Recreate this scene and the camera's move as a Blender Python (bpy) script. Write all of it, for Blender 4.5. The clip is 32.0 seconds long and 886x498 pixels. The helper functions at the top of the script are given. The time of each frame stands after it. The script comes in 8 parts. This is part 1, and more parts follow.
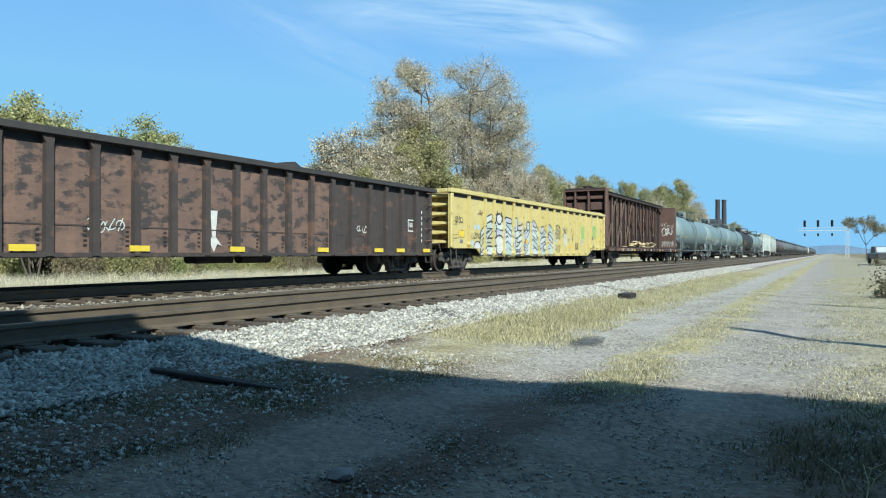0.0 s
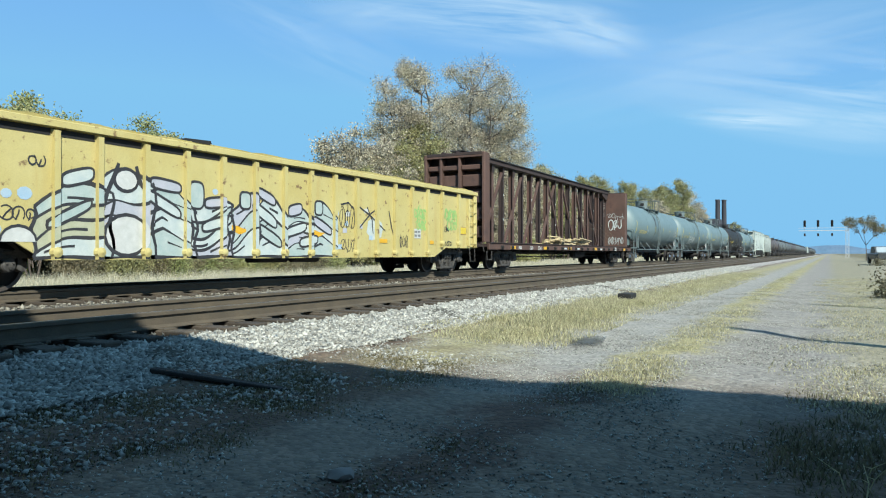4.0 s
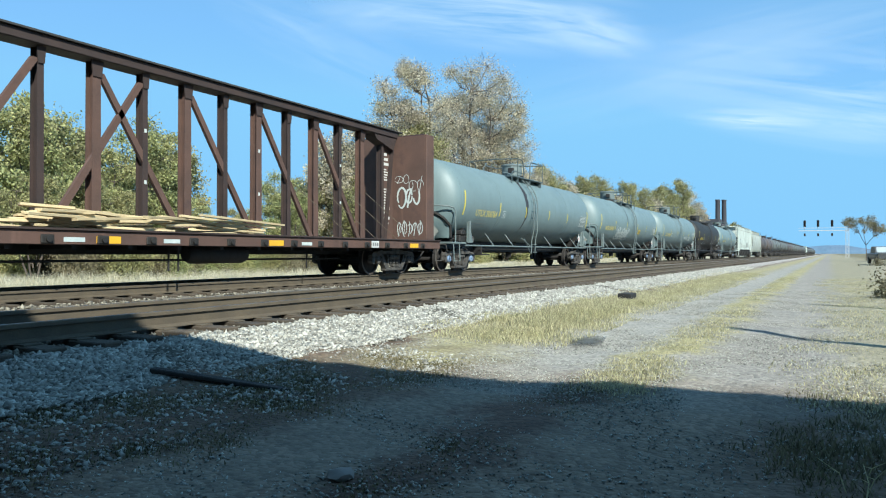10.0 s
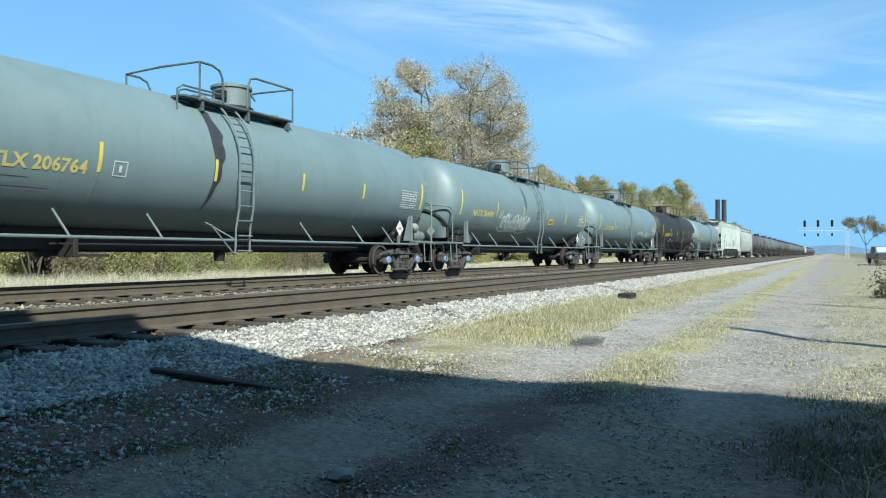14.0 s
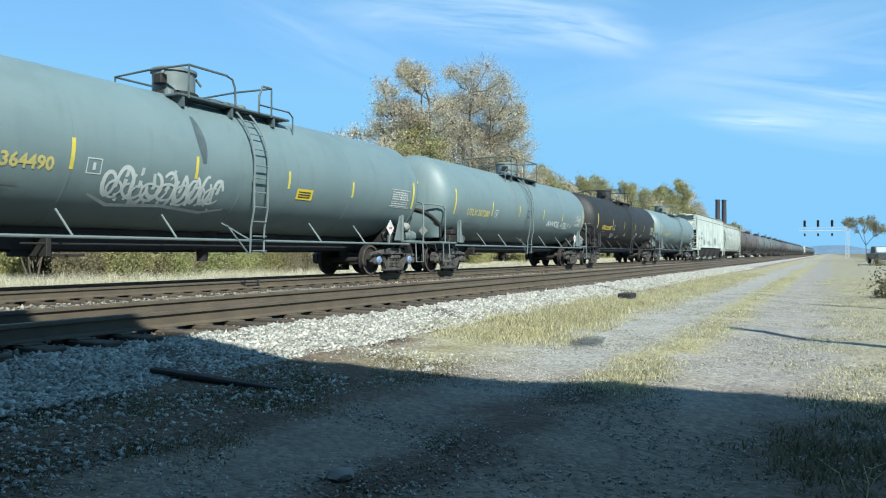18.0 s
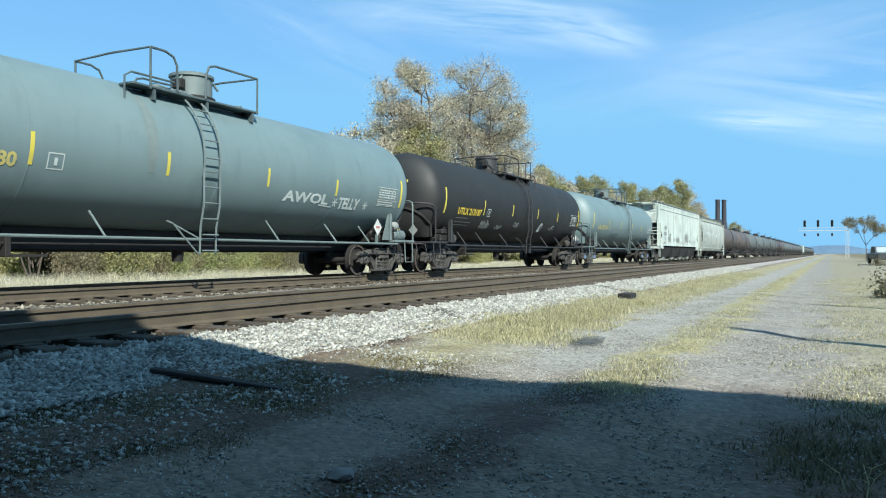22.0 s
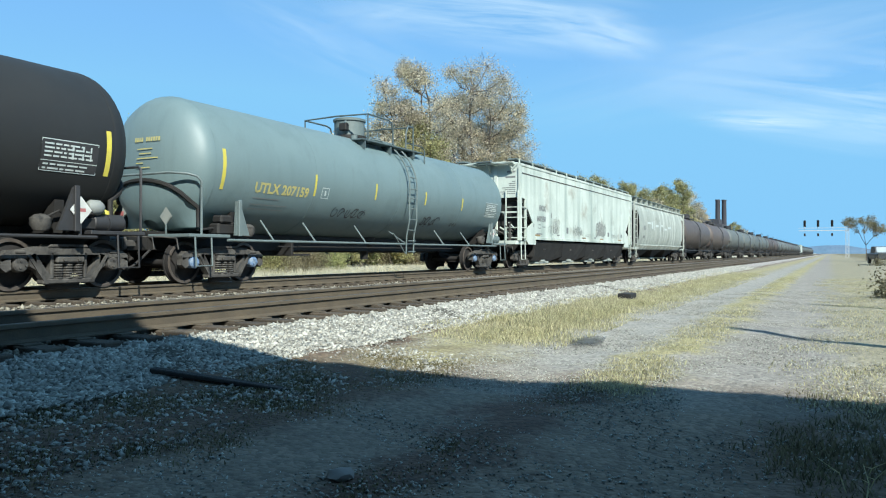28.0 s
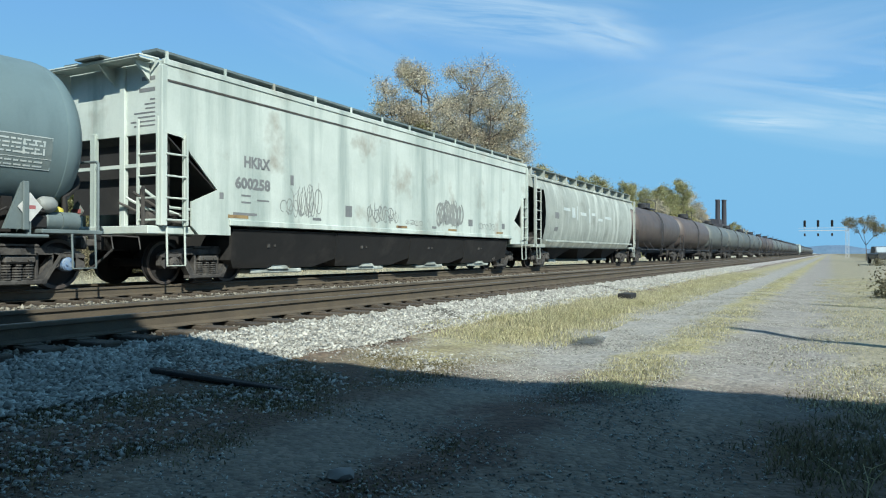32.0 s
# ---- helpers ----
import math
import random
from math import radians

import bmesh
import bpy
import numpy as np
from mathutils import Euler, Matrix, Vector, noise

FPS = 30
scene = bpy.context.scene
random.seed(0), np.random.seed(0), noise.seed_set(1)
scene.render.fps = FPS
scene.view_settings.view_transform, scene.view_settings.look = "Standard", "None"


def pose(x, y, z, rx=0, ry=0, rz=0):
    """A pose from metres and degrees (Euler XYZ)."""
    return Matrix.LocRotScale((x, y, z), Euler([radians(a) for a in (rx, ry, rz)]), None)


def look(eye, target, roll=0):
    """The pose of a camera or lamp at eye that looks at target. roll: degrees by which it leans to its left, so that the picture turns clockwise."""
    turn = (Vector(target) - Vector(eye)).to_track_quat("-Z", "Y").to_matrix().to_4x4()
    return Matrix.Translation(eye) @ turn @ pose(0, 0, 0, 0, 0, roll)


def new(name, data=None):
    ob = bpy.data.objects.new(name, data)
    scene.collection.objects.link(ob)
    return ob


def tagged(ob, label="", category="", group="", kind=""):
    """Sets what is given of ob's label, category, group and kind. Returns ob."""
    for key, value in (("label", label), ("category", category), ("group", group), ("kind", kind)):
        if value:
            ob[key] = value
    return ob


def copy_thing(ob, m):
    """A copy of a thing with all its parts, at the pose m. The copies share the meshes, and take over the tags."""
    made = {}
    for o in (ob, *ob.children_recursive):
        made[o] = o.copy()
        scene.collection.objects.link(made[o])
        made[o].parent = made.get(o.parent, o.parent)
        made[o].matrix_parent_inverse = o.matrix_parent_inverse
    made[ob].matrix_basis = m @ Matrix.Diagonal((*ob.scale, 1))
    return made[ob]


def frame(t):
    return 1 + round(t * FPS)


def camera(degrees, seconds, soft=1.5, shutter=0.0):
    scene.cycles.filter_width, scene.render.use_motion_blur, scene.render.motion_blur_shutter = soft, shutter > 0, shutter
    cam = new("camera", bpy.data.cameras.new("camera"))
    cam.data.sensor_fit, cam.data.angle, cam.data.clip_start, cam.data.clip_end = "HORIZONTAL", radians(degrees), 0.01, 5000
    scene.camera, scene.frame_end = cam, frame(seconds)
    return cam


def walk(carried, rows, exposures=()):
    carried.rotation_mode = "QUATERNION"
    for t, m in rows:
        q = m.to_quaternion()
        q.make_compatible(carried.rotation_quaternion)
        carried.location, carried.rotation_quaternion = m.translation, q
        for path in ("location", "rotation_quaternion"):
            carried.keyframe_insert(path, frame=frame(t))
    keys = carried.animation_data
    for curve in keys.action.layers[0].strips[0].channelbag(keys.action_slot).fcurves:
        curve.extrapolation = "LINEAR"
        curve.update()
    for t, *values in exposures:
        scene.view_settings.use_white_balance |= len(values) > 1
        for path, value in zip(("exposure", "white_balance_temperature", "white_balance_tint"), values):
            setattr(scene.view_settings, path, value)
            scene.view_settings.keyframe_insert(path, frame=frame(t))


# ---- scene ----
# camera: level, a little above the gravel lane, looking along the line
EYE = (0.0, 0.0, 1.2)
RAIL = 0.56          # height of the rail heads
YN, YT = 7.3, 13.0   # centre lines of the near track and of the train's track
cam = camera(62.58, 32.0, soft=1.1)
HEAD = radians(27.934)
AIM = (math.cos(HEAD) * 100, math.sin(HEAD) * 100, 1.2 + 100 * 8 / 1290)
walk(cam, [(0.0, look(EYE, AIM)), (32.0, look(EYE, AIM))], exposures=[(t, ev, 5700, 0) for t, ev in ((0.0, 0.87), (2.0, 0.87), (3.0, 0.82), (5.0, 0.75), (6.0, 0.72), (7.0, 0.75), (8.0, 0.86), (9.5, 0.95), (14.0, 0.95), (24.0, 0.92), (30.0, 0.88), (31.0, 0.81), (32.0, 0.67))])

# ---- world and sun ----
SUN_TO = Vector((-0.64, -0.77, 0.0)).normalized()
SUN_UP = radians(38)
world = bpy.data.worlds.new("sky")
scene.world = world
world.use_nodes = True
wn = world.node_tree.nodes
sky = wn.new("ShaderNodeTexSky")
sky.sky_type = "NISHITA"
sky.sun_disc = False
sky.sun_elevation = SUN_UP
sky.sun_rotation = math.atan2(SUN_TO.x, SUN_TO.y)
sky.air_density, sky.dust_density, sky.ozone_density = 0.72, 0.0, 4.6
sky.altitude = 250
# thin high haze evens the blue out from the zenith to the horizon
haze_cap, haze = wn.new("ShaderNodeMix"), wn.new("ShaderNodeMix")
for node, mode, share in ((haze_cap, "DARKEN", 1.0), (haze, "MIX", 0.58)):
    node.data_type, node.blend_type = "RGBA", mode
    node.inputs[0].default_value = share
    node.inputs[7].default_value = (1.72, 3.30, 4.85, 1)
world.node_tree.links.new(sky.outputs[0], haze_cap.inputs[6])
world.node_tree.links.new(haze_cap.outputs[2], haze.inputs[6])
world.node_tree.links.new(haze.outputs[2], wn["Background"].inputs[0])
wn["Background"].inputs[1].default_value = 0.0957
sun = new("sun", bpy.data.lights.new("sun", "SUN"))
sun.data.energy, sun.data.angle, sun.data.color = 5.0, radians(0.55), (1.0, 0.89, 0.75)
sun.matrix_world = look(SUN_TO * math.cos(SUN_UP) * 50 + Vector((0, 0, math.sin(SUN_UP) * 50)), (0, 0, 0))


# ---- materials ----
def material(name, c1, c2, scale=3.0, rough=0.8, metal=0.0, fine=40.0, bump=0.2, stretch=(1, 1, 1), spot=None, spot_at=(0.6, 0.7), spot_scale=1.5,
             streak=None, streak_at=(0.5, 0.75), per_object=0.0, coords="Object", island=False, relief=0.02, leaf=False, run=1.0):
    """A weathered surface: two colours in broad patches, fine grain, optional stains (spot) and run-down streaks."""
    m = bpy.data.materials.new(name)
    m.use_nodes = True
    n, l = m.node_tree.nodes, m.node_tree.links
    b = n["Principled BSDF"]
    tc = n.new("ShaderNodeTexCoord")
    mp = n.new("ShaderNodeMapping")
    mp.inputs["Scale"].default_value = stretch
    l.new(tc.outputs[coords], mp.inputs[0])

    def noise_tex(sc, det=5.0, src=mp, rgh=0.6):
        t = n.new("ShaderNodeTexNoise")
        t.inputs["Scale"].default_value, t.inputs["Detail"].default_value, t.inputs["Roughness"].default_value = sc, det, rgh
        l.new(src.outputs[0], t.inputs["Vector"])
        return t.outputs["Fac"]

    def ramp(src, lo, hi):
        r = n.new("ShaderNodeMapRange")
        r.inputs[1].default_value, r.inputs[2].default_value = lo, hi
        l.new(src, r.inputs[0])
        return r.outputs[0]

    def mix(fac, a, c, mode="MIX"):
        x = n.new("ShaderNodeMix")
        x.data_type, x.blend_type = "RGBA", mode
        for sock, v in ((x.inputs[0], fac), (x.inputs[6], a), (x.inputs[7], c)):
            if hasattr(v, "links"):
                l.new(v, sock)
            else:
                sock.default_value = v if isinstance(v, float) else (*v, 1)
        return x.outputs[2]

    col = mix(ramp(noise_tex(scale), 0.35, 0.65), c1, c2)
    if spot:
        col = mix(ramp(noise_tex(spot_scale, 7.0), *spot_at), col, spot)
    if streak:
        sm = n.new("ShaderNodeMapping")
        sm.inputs["Scale"].default_value = (3.0 * run, 3.0 * run, 0.22 * run)
        l.new(tc.outputs[coords], sm.inputs[0])
        col = mix(ramp(noise_tex(1.1, 6.0, sm), *streak_at), col, streak)
    grain = noise_tex(fine, 3.0)
    g = n.new("ShaderNodeMapRange")
    g.inputs[3].default_value, g.inputs[4].default_value = 0.72, 1.25
    l.new(grain, g.inputs[0])
    vm = n.new("ShaderNodeVectorMath")
    vm.operation = "SCALE"
    l.new(col, vm.inputs[0])
    l.new(g.outputs[0], vm.inputs["Scale"])
    out = vm.outputs[0]
    if per_object or island:
        v = n.new("ShaderNodeMapRange")
        amount = per_object or 0.5
        v.inputs[3].default_value, v.inputs[4].default_value = 1 - amount, 1 + amount
        l.new(n.new("ShaderNodeNewGeometry").outputs["Random Per Island"] if island else n.new("ShaderNodeObjectInfo").outputs["Random"], v.inputs[0])
        vm2 = n.new("ShaderNodeVectorMath")
        vm2.operation = "SCALE"
        l.new(out, vm2.inputs[0])
        l.new(v.outputs[0], vm2.inputs["Scale"])
        out = vm2.outputs[0]
    l.new(out, b.inputs["Base Color"])
    b.inputs["Metallic"].default_value = metal
    if leaf:
        # thin leaves let part of the light through
        tl, ms = n.new("ShaderNodeBsdfTranslucent"), n.new("ShaderNodeMixShader")
        l.new(out, tl.inputs[0])
        ms.inputs[0].default_value = 0.45
        l.new(b.outputs[0], ms.inputs[1])
        l.new(tl.outputs[0], ms.inputs[2])
        l.new(ms.outputs[0], n["Material Output"].inputs[0])
    rr = n.new("ShaderNodeMapRange")
    rr.inputs[3].default_value, rr.inputs[4].default_value = max(0.05, rough - 0.12), min(1.0, rough + 0.12)
    l.new(noise_tex(scale * 2.3), rr.inputs[0])
    l.new(rr.outputs[0], b.inputs["Roughness"])
    if bump:
        bp = n.new("ShaderNodeBump")
        bp.inputs["Strength"].default_value, bp.inputs["Distance"].default_value = bump, relief
        l.new(grain, bp.inputs["Height"])
        l.new(bp.outputs[0], b.inputs["Normal"])
    return m


M_RUST_GON = material("rusted_brown_paint", (0.138, 0.090, 0.069), (0.098, 0.066, 0.054), 2.4, 0.85, 0, 26, 0.3, (1, 1, 1.9), (0.036, 0.031, 0.031), (0.505, 0.575), 2.6, (0.172, 0.103, 0.068), (0.52, 0.75))
M_DARK_GON = material("blackish_brown_paint", (0.0445, 0.0355, 0.0327), (0.0306, 0.0264, 0.0258), 2.6, 0.85, 0, 30, 0.25, (1, 1, 1.3), (0.087, 0.0522, 0.0376), (0.57, 0.64), 1.7, (0.0264, 0.0237, 0.0237), (0.55, 0.72))
M_GON_TOP = material("dark_top_chord", (0.0348, 0.0327, 0.0306), (0.0244, 0.023, 0.0223), 3, 0.75)
M_YELLOW = material("faded_yellow_paint", (0.4524, 0.3932, 0.1653), (0.4089, 0.3437, 0.1261), 0.9, 0.6, 0, 70, 0.1, (1, 1, 1), (0.174, 0.1131, 0.0522), (0.615, 0.68), 5.5, (0.3741, 0.2697, 0.087), (0.55, 0.85))
M_YELLOW_RUST = material("rust_streaked_yellow_paint", (0.2958, 0.2248, 0.0947), (0.213, 0.142, 0.0647), 2.5, 0.8, 0, 50, 0.2, (1, 1, 1), (0.0974, 0.0557, 0.0348), (0.5, 0.62), 3.0)
M_BROWN = material("red_brown_oxide_paint", (0.0905, 0.0501, 0.0376), (0.064, 0.0376, 0.0292), 1.2, 0.8, 0, 60, 0.2, (1, 1, 1), (0.0522, 0.0313, 0.0278), (0.58, 0.72), 1.6, (0.1462, 0.0835, 0.0626), (0.6, 0.8))
M_BROWN_DK = material("dark_brown_steel", (0.0369, 0.0223, 0.0188), (0.0251, 0.0167, 0.0153), 2, 0.8, 0, 60, 0.2)
M_GREY_TANK = material("grey_green_tank_paint", (0.1357, 0.1862, 0.1931), (0.1183, 0.1653, 0.1731), 0.5, 0.52, 0, 80, 0.05, (1, 1, 1), (0.1044, 0.1462, 0.1531), (0.56, 0.78), 0.9, (0.1061, 0.1462, 0.1531), (0.52, 0.8))
M_GREY_PART = material("grey_green_fittings", (0.1305, 0.1618, 0.1618), (0.0974, 0.1235, 0.1244), 2, 0.6, 0, 60, 0.1)
# grey fittings darkened for their backlit look against the sky; also a dried spill
M_GREY_TOP = material("backlit_grey_fittings_and_spill", (0.074, 0.1001, 0.1044), (0.0522, 0.0713, 0.0766), 2, 0.6, 0, 60, 0.1)
M_BLACK_TANK = material("black_tank_paint", (0.0146, 0.0157, 0.0157), (0.0111, 0.0118, 0.0122), 0.6, 0.66, 0, 80, 0.05, (1, 1, 1), (0.0167, 0.0167, 0.0167), (0.62, 0.8), 0.9)
M_BLACK_PART = material("black_fittings", (0.0313, 0.0313, 0.0334), (0.0209, 0.0209, 0.0223), 2, 0.6, 0, 60, 0.1)
M_DARK_TANK = material("sooty_brown_tank_paint", (0.088, 0.071, 0.062), (0.068, 0.056, 0.051), 0.7, 0.55, 0, 80, 0.05, (1, 1, 1), (0.044, 0.038, 0.036), (0.55, 0.75), 0.8, per_object=0.2)
M_TAIL_GREY = material("dull_green_grey_tank_paint", (0.098, 0.108, 0.103), (0.078, 0.087, 0.083), 0.7, 0.6, 0, 80, 0.05, (1, 1, 1), (0.058, 0.062, 0.058), (0.55, 0.75), 0.8, per_object=0.25)
M_WHITE_HOP = material("weathered_white_paint", (0.485, 0.532, 0.484), (0.405, 0.452, 0.410), 0.8, 0.6, 0, 80, 0.06, (1, 1, 1), (0.215, 0.19, 0.145), (0.545, 0.74), 0.7, (0.225, 0.275, 0.25), (0.47, 0.74), run=0.5)
M_GREY_HOP = material("weathered_grey_paint", (0.30, 0.325, 0.29), (0.235, 0.258, 0.232), 0.9, 0.65, 0, 80, 0.06, (1, 1, 1), (0.17, 0.178, 0.155), (0.54, 0.74), 0.8, (0.42, 0.45, 0.41), (0.5, 0.66), run=0.6)
M_BLACK = material("black_grimy_steel", (0.0097, 0.009, 0.009), (0.0146, 0.0132, 0.0118), 3, 0.75, 0, 50, 0.2)
M_TRUCK = material("dusty_cast_steel", (0.0783, 0.0731, 0.0653), (0.0365, 0.0339, 0.0313), 5, 0.8, 0, 30, 0.4, (1, 1, 1), (0.0191, 0.0183, 0.0174), (0.54, 0.64), 4.5)
M_WHEEL = material("dark_wheel_steel", (0.0104, 0.0096, 0.0091), (0.0157, 0.013, 0.0122), 4, 0.85, 0, 50, 0.2)
M_TREAD = material("worn_wheel_rim", (0.1001, 0.0827, 0.0696), (0.0609, 0.0505, 0.0435), 5, 0.6, 0.3, 50, 0.1)
M_CAP_BLUE = material("blue_bearing_cap", (0.0835, 0.1531, 0.2923), (0.2088, 0.2506, 0.2923), 8, 0.6)
M_YEL_MARK = material("yellow_reflective_mark", (0.5568, 0.4315, 0.0348), (0.5011, 0.3828, 0.0348), 4, 0.5, 0, 80, 0.05)
M_ORANGE = material("orange_yellow_mark", (0.6125, 0.348, 0.0139), (0.5568, 0.3132, 0.0209), 4, 0.5, 0, 80, 0.05)
M_YEL_STRIP = material("faded_yellow_stencil_paint", (0.522, 0.4524, 0.0522), (0.435, 0.3741, 0.0696), 5, 0.6, 0, 80, 0.05)
M_YEL_TEXT = material("worn_yellow_lettering", (0.46, 0.395, 0.11), (0.30, 0.29, 0.14), 7, 0.6, 0, 80, 0.05)
M_TABLE = material("dull_grey_table_paint", (0.1169, 0.1482, 0.1482), (0.1482, 0.1796, 0.1754), 5, 0.6, 0, 80, 0.05)
M_FADED = material("faded_grey_spray_paint", (0.2366, 0.2506, 0.2297), (0.1879, 0.2018, 0.1949), 3, 0.7, 0, 80, 0.05)
M_BAY = material("dusty_black_hopper_steel", (0.015, 0.0145, 0.014), (0.010, 0.010, 0.010), 1.2, 0.88, 0, 40, 0.1, (1, 1, 1), (0.034, 0.031, 0.029), (0.55, 0.75), 1.1)
M_WHITE_MARK = material("white_stencil_paint", (0.5011, 0.5081, 0.4872), (0.4176, 0.4246, 0.4037), 6, 0.6, 0, 80, 0.05)
M_GREY_MARK = material("grey_stencil_paint", (0.174, 0.181, 0.181), (0.1322, 0.1392, 0.1392), 6, 0.6, 0, 80, 0.05)
M_DARK_MARK = material("black_spray_paint", (0.0209, 0.0209, 0.0244), (0.0348, 0.0348, 0.0383), 6, 0.6, 0, 80, 0.05)
M_BLUE_MARK = material("pale_blue_spray_paint", (0.2645, 0.3828, 0.5011), (0.3619, 0.4385, 0.5011), 4, 0.6, 0, 80, 0.05)
M_PALE_MARK = material("pale_grey_spray_paint", (0.4594, 0.4942, 0.4733), (0.3619, 0.4176, 0.4176), 4, 0.6, 0, 80, 0.05)
M_GREEN_MARK = material("green_spray_paint", (0.2088, 0.3828, 0.1114), (0.2645, 0.4176, 0.1392), 5, 0.6, 0, 80, 0.05)
M_RED_MARK = material("faded_red_paint", (0.36, 0.12, 0.11), (0.28, 0.1, 0.1), 5, 0.6, 0, 80, 0.05)
M_LUMBER = material("raw_lumber", (0.5011, 0.4176, 0.2506), (0.4315, 0.3341, 0.1879), 3, 0.8, 0, 40, 0.3, (0.4, 4, 4), per_object=0.2)
M_RAIL = material("rusty_rail_side", (0.0947, 0.0759, 0.0501), (0.0689, 0.0557, 0.039), 3, 0.8, 0, 60, 0.3)
M_RAILTOP = material("polished_rail_head", (0.1949, 0.174, 0.1601), (0.1392, 0.1183, 0.1044), 3, 0.4, 0.8, 60, 0.05)
M_TIE = material("weathered_tie_wood", (0.0752, 0.0599, 0.0425), (0.0501, 0.039, 0.0285), 4, 0.9, 0, 50, 0.5, (1, 4, 4), per_object=0.3)
M_STONE = material("pale_crushed_limestone", (0.365, 0.36, 0.318), (0.19, 0.187, 0.166), 9, 0.9, 0, 30, 0.3, island=True)
M_STONE_DK = material("grimy_ballast_stone", (0.2088, 0.1949, 0.1566), (0.1322, 0.1218, 0.0974), 6, 0.9, 0, 30, 0.3, island=True)
M_PEBBLE = material("dark_lane_pebbles", (0.1087, 0.0983, 0.0827), (0.0696, 0.0635, 0.0548), 6, 0.9, 0, 30, 0.3, island=True)
M_GRASS = material("dry_grass", (0.47, 0.435, 0.275), (0.385, 0.36, 0.205), 1.2, 0.9, 0, 20, 0, island=True, leaf=True)
M_LEAF_E = material("dull_brown_scrub_leaves", (0.235, 0.20, 0.125), (0.175, 0.165, 0.095), 0.5, 0.8, 0, 5, 0, island=True, leaf=True)
M_LEAF_D = material("thinning_tan_leaves", (0.46, 0.41, 0.325), (0.42, 0.385, 0.255), 0.3, 0.7, 0, 5, 0, island=True, leaf=True)
M_LEAF_B = material("green_leaves", (0.265, 0.305, 0.125), (0.385, 0.365, 0.17), 0.3, 0.7, 0, 5, 0, island=True, leaf=True)
M_LEAF_C = material("yellow_green_leaves", (0.348, 0.3219, 0.1479), (0.2523, 0.261, 0.1218), 0.3, 0.7, 0, 5, 0, island=True, leaf=True)
M_FIELD = material("bleached_field_grass", (0.522, 0.4915, 0.3741), (0.4524, 0.4219, 0.3045), 1.0, 0.9, 0, 20, 0, island=True, leaf=True)
M_WEED = material("withered_weeds", (0.187, 0.1566, 0.0914), (0.1218, 0.1175, 0.0653), 2, 0.9, 0, 20, 0, island=True, leaf=True)
M_BARK = material("grey_bark", (0.0905, 0.0731, 0.0592), (0.0557, 0.0459, 0.0383), 4, 0.9, 0, 30, 0.5, (1, 1, 0.3))
M_BRICK_DK = material("smoke_darkened_masonry", (0.045, 0.046, 0.056), (0.032, 0.034, 0.044), 0.2, 0.9, 0, 2, 0.1)
M_CONCRETE = material("old_masonry_wall", (0.2088, 0.1879, 0.167), (0.1531, 0.1392, 0.1253), 0.6, 0.9, 0, 10, 0.3)


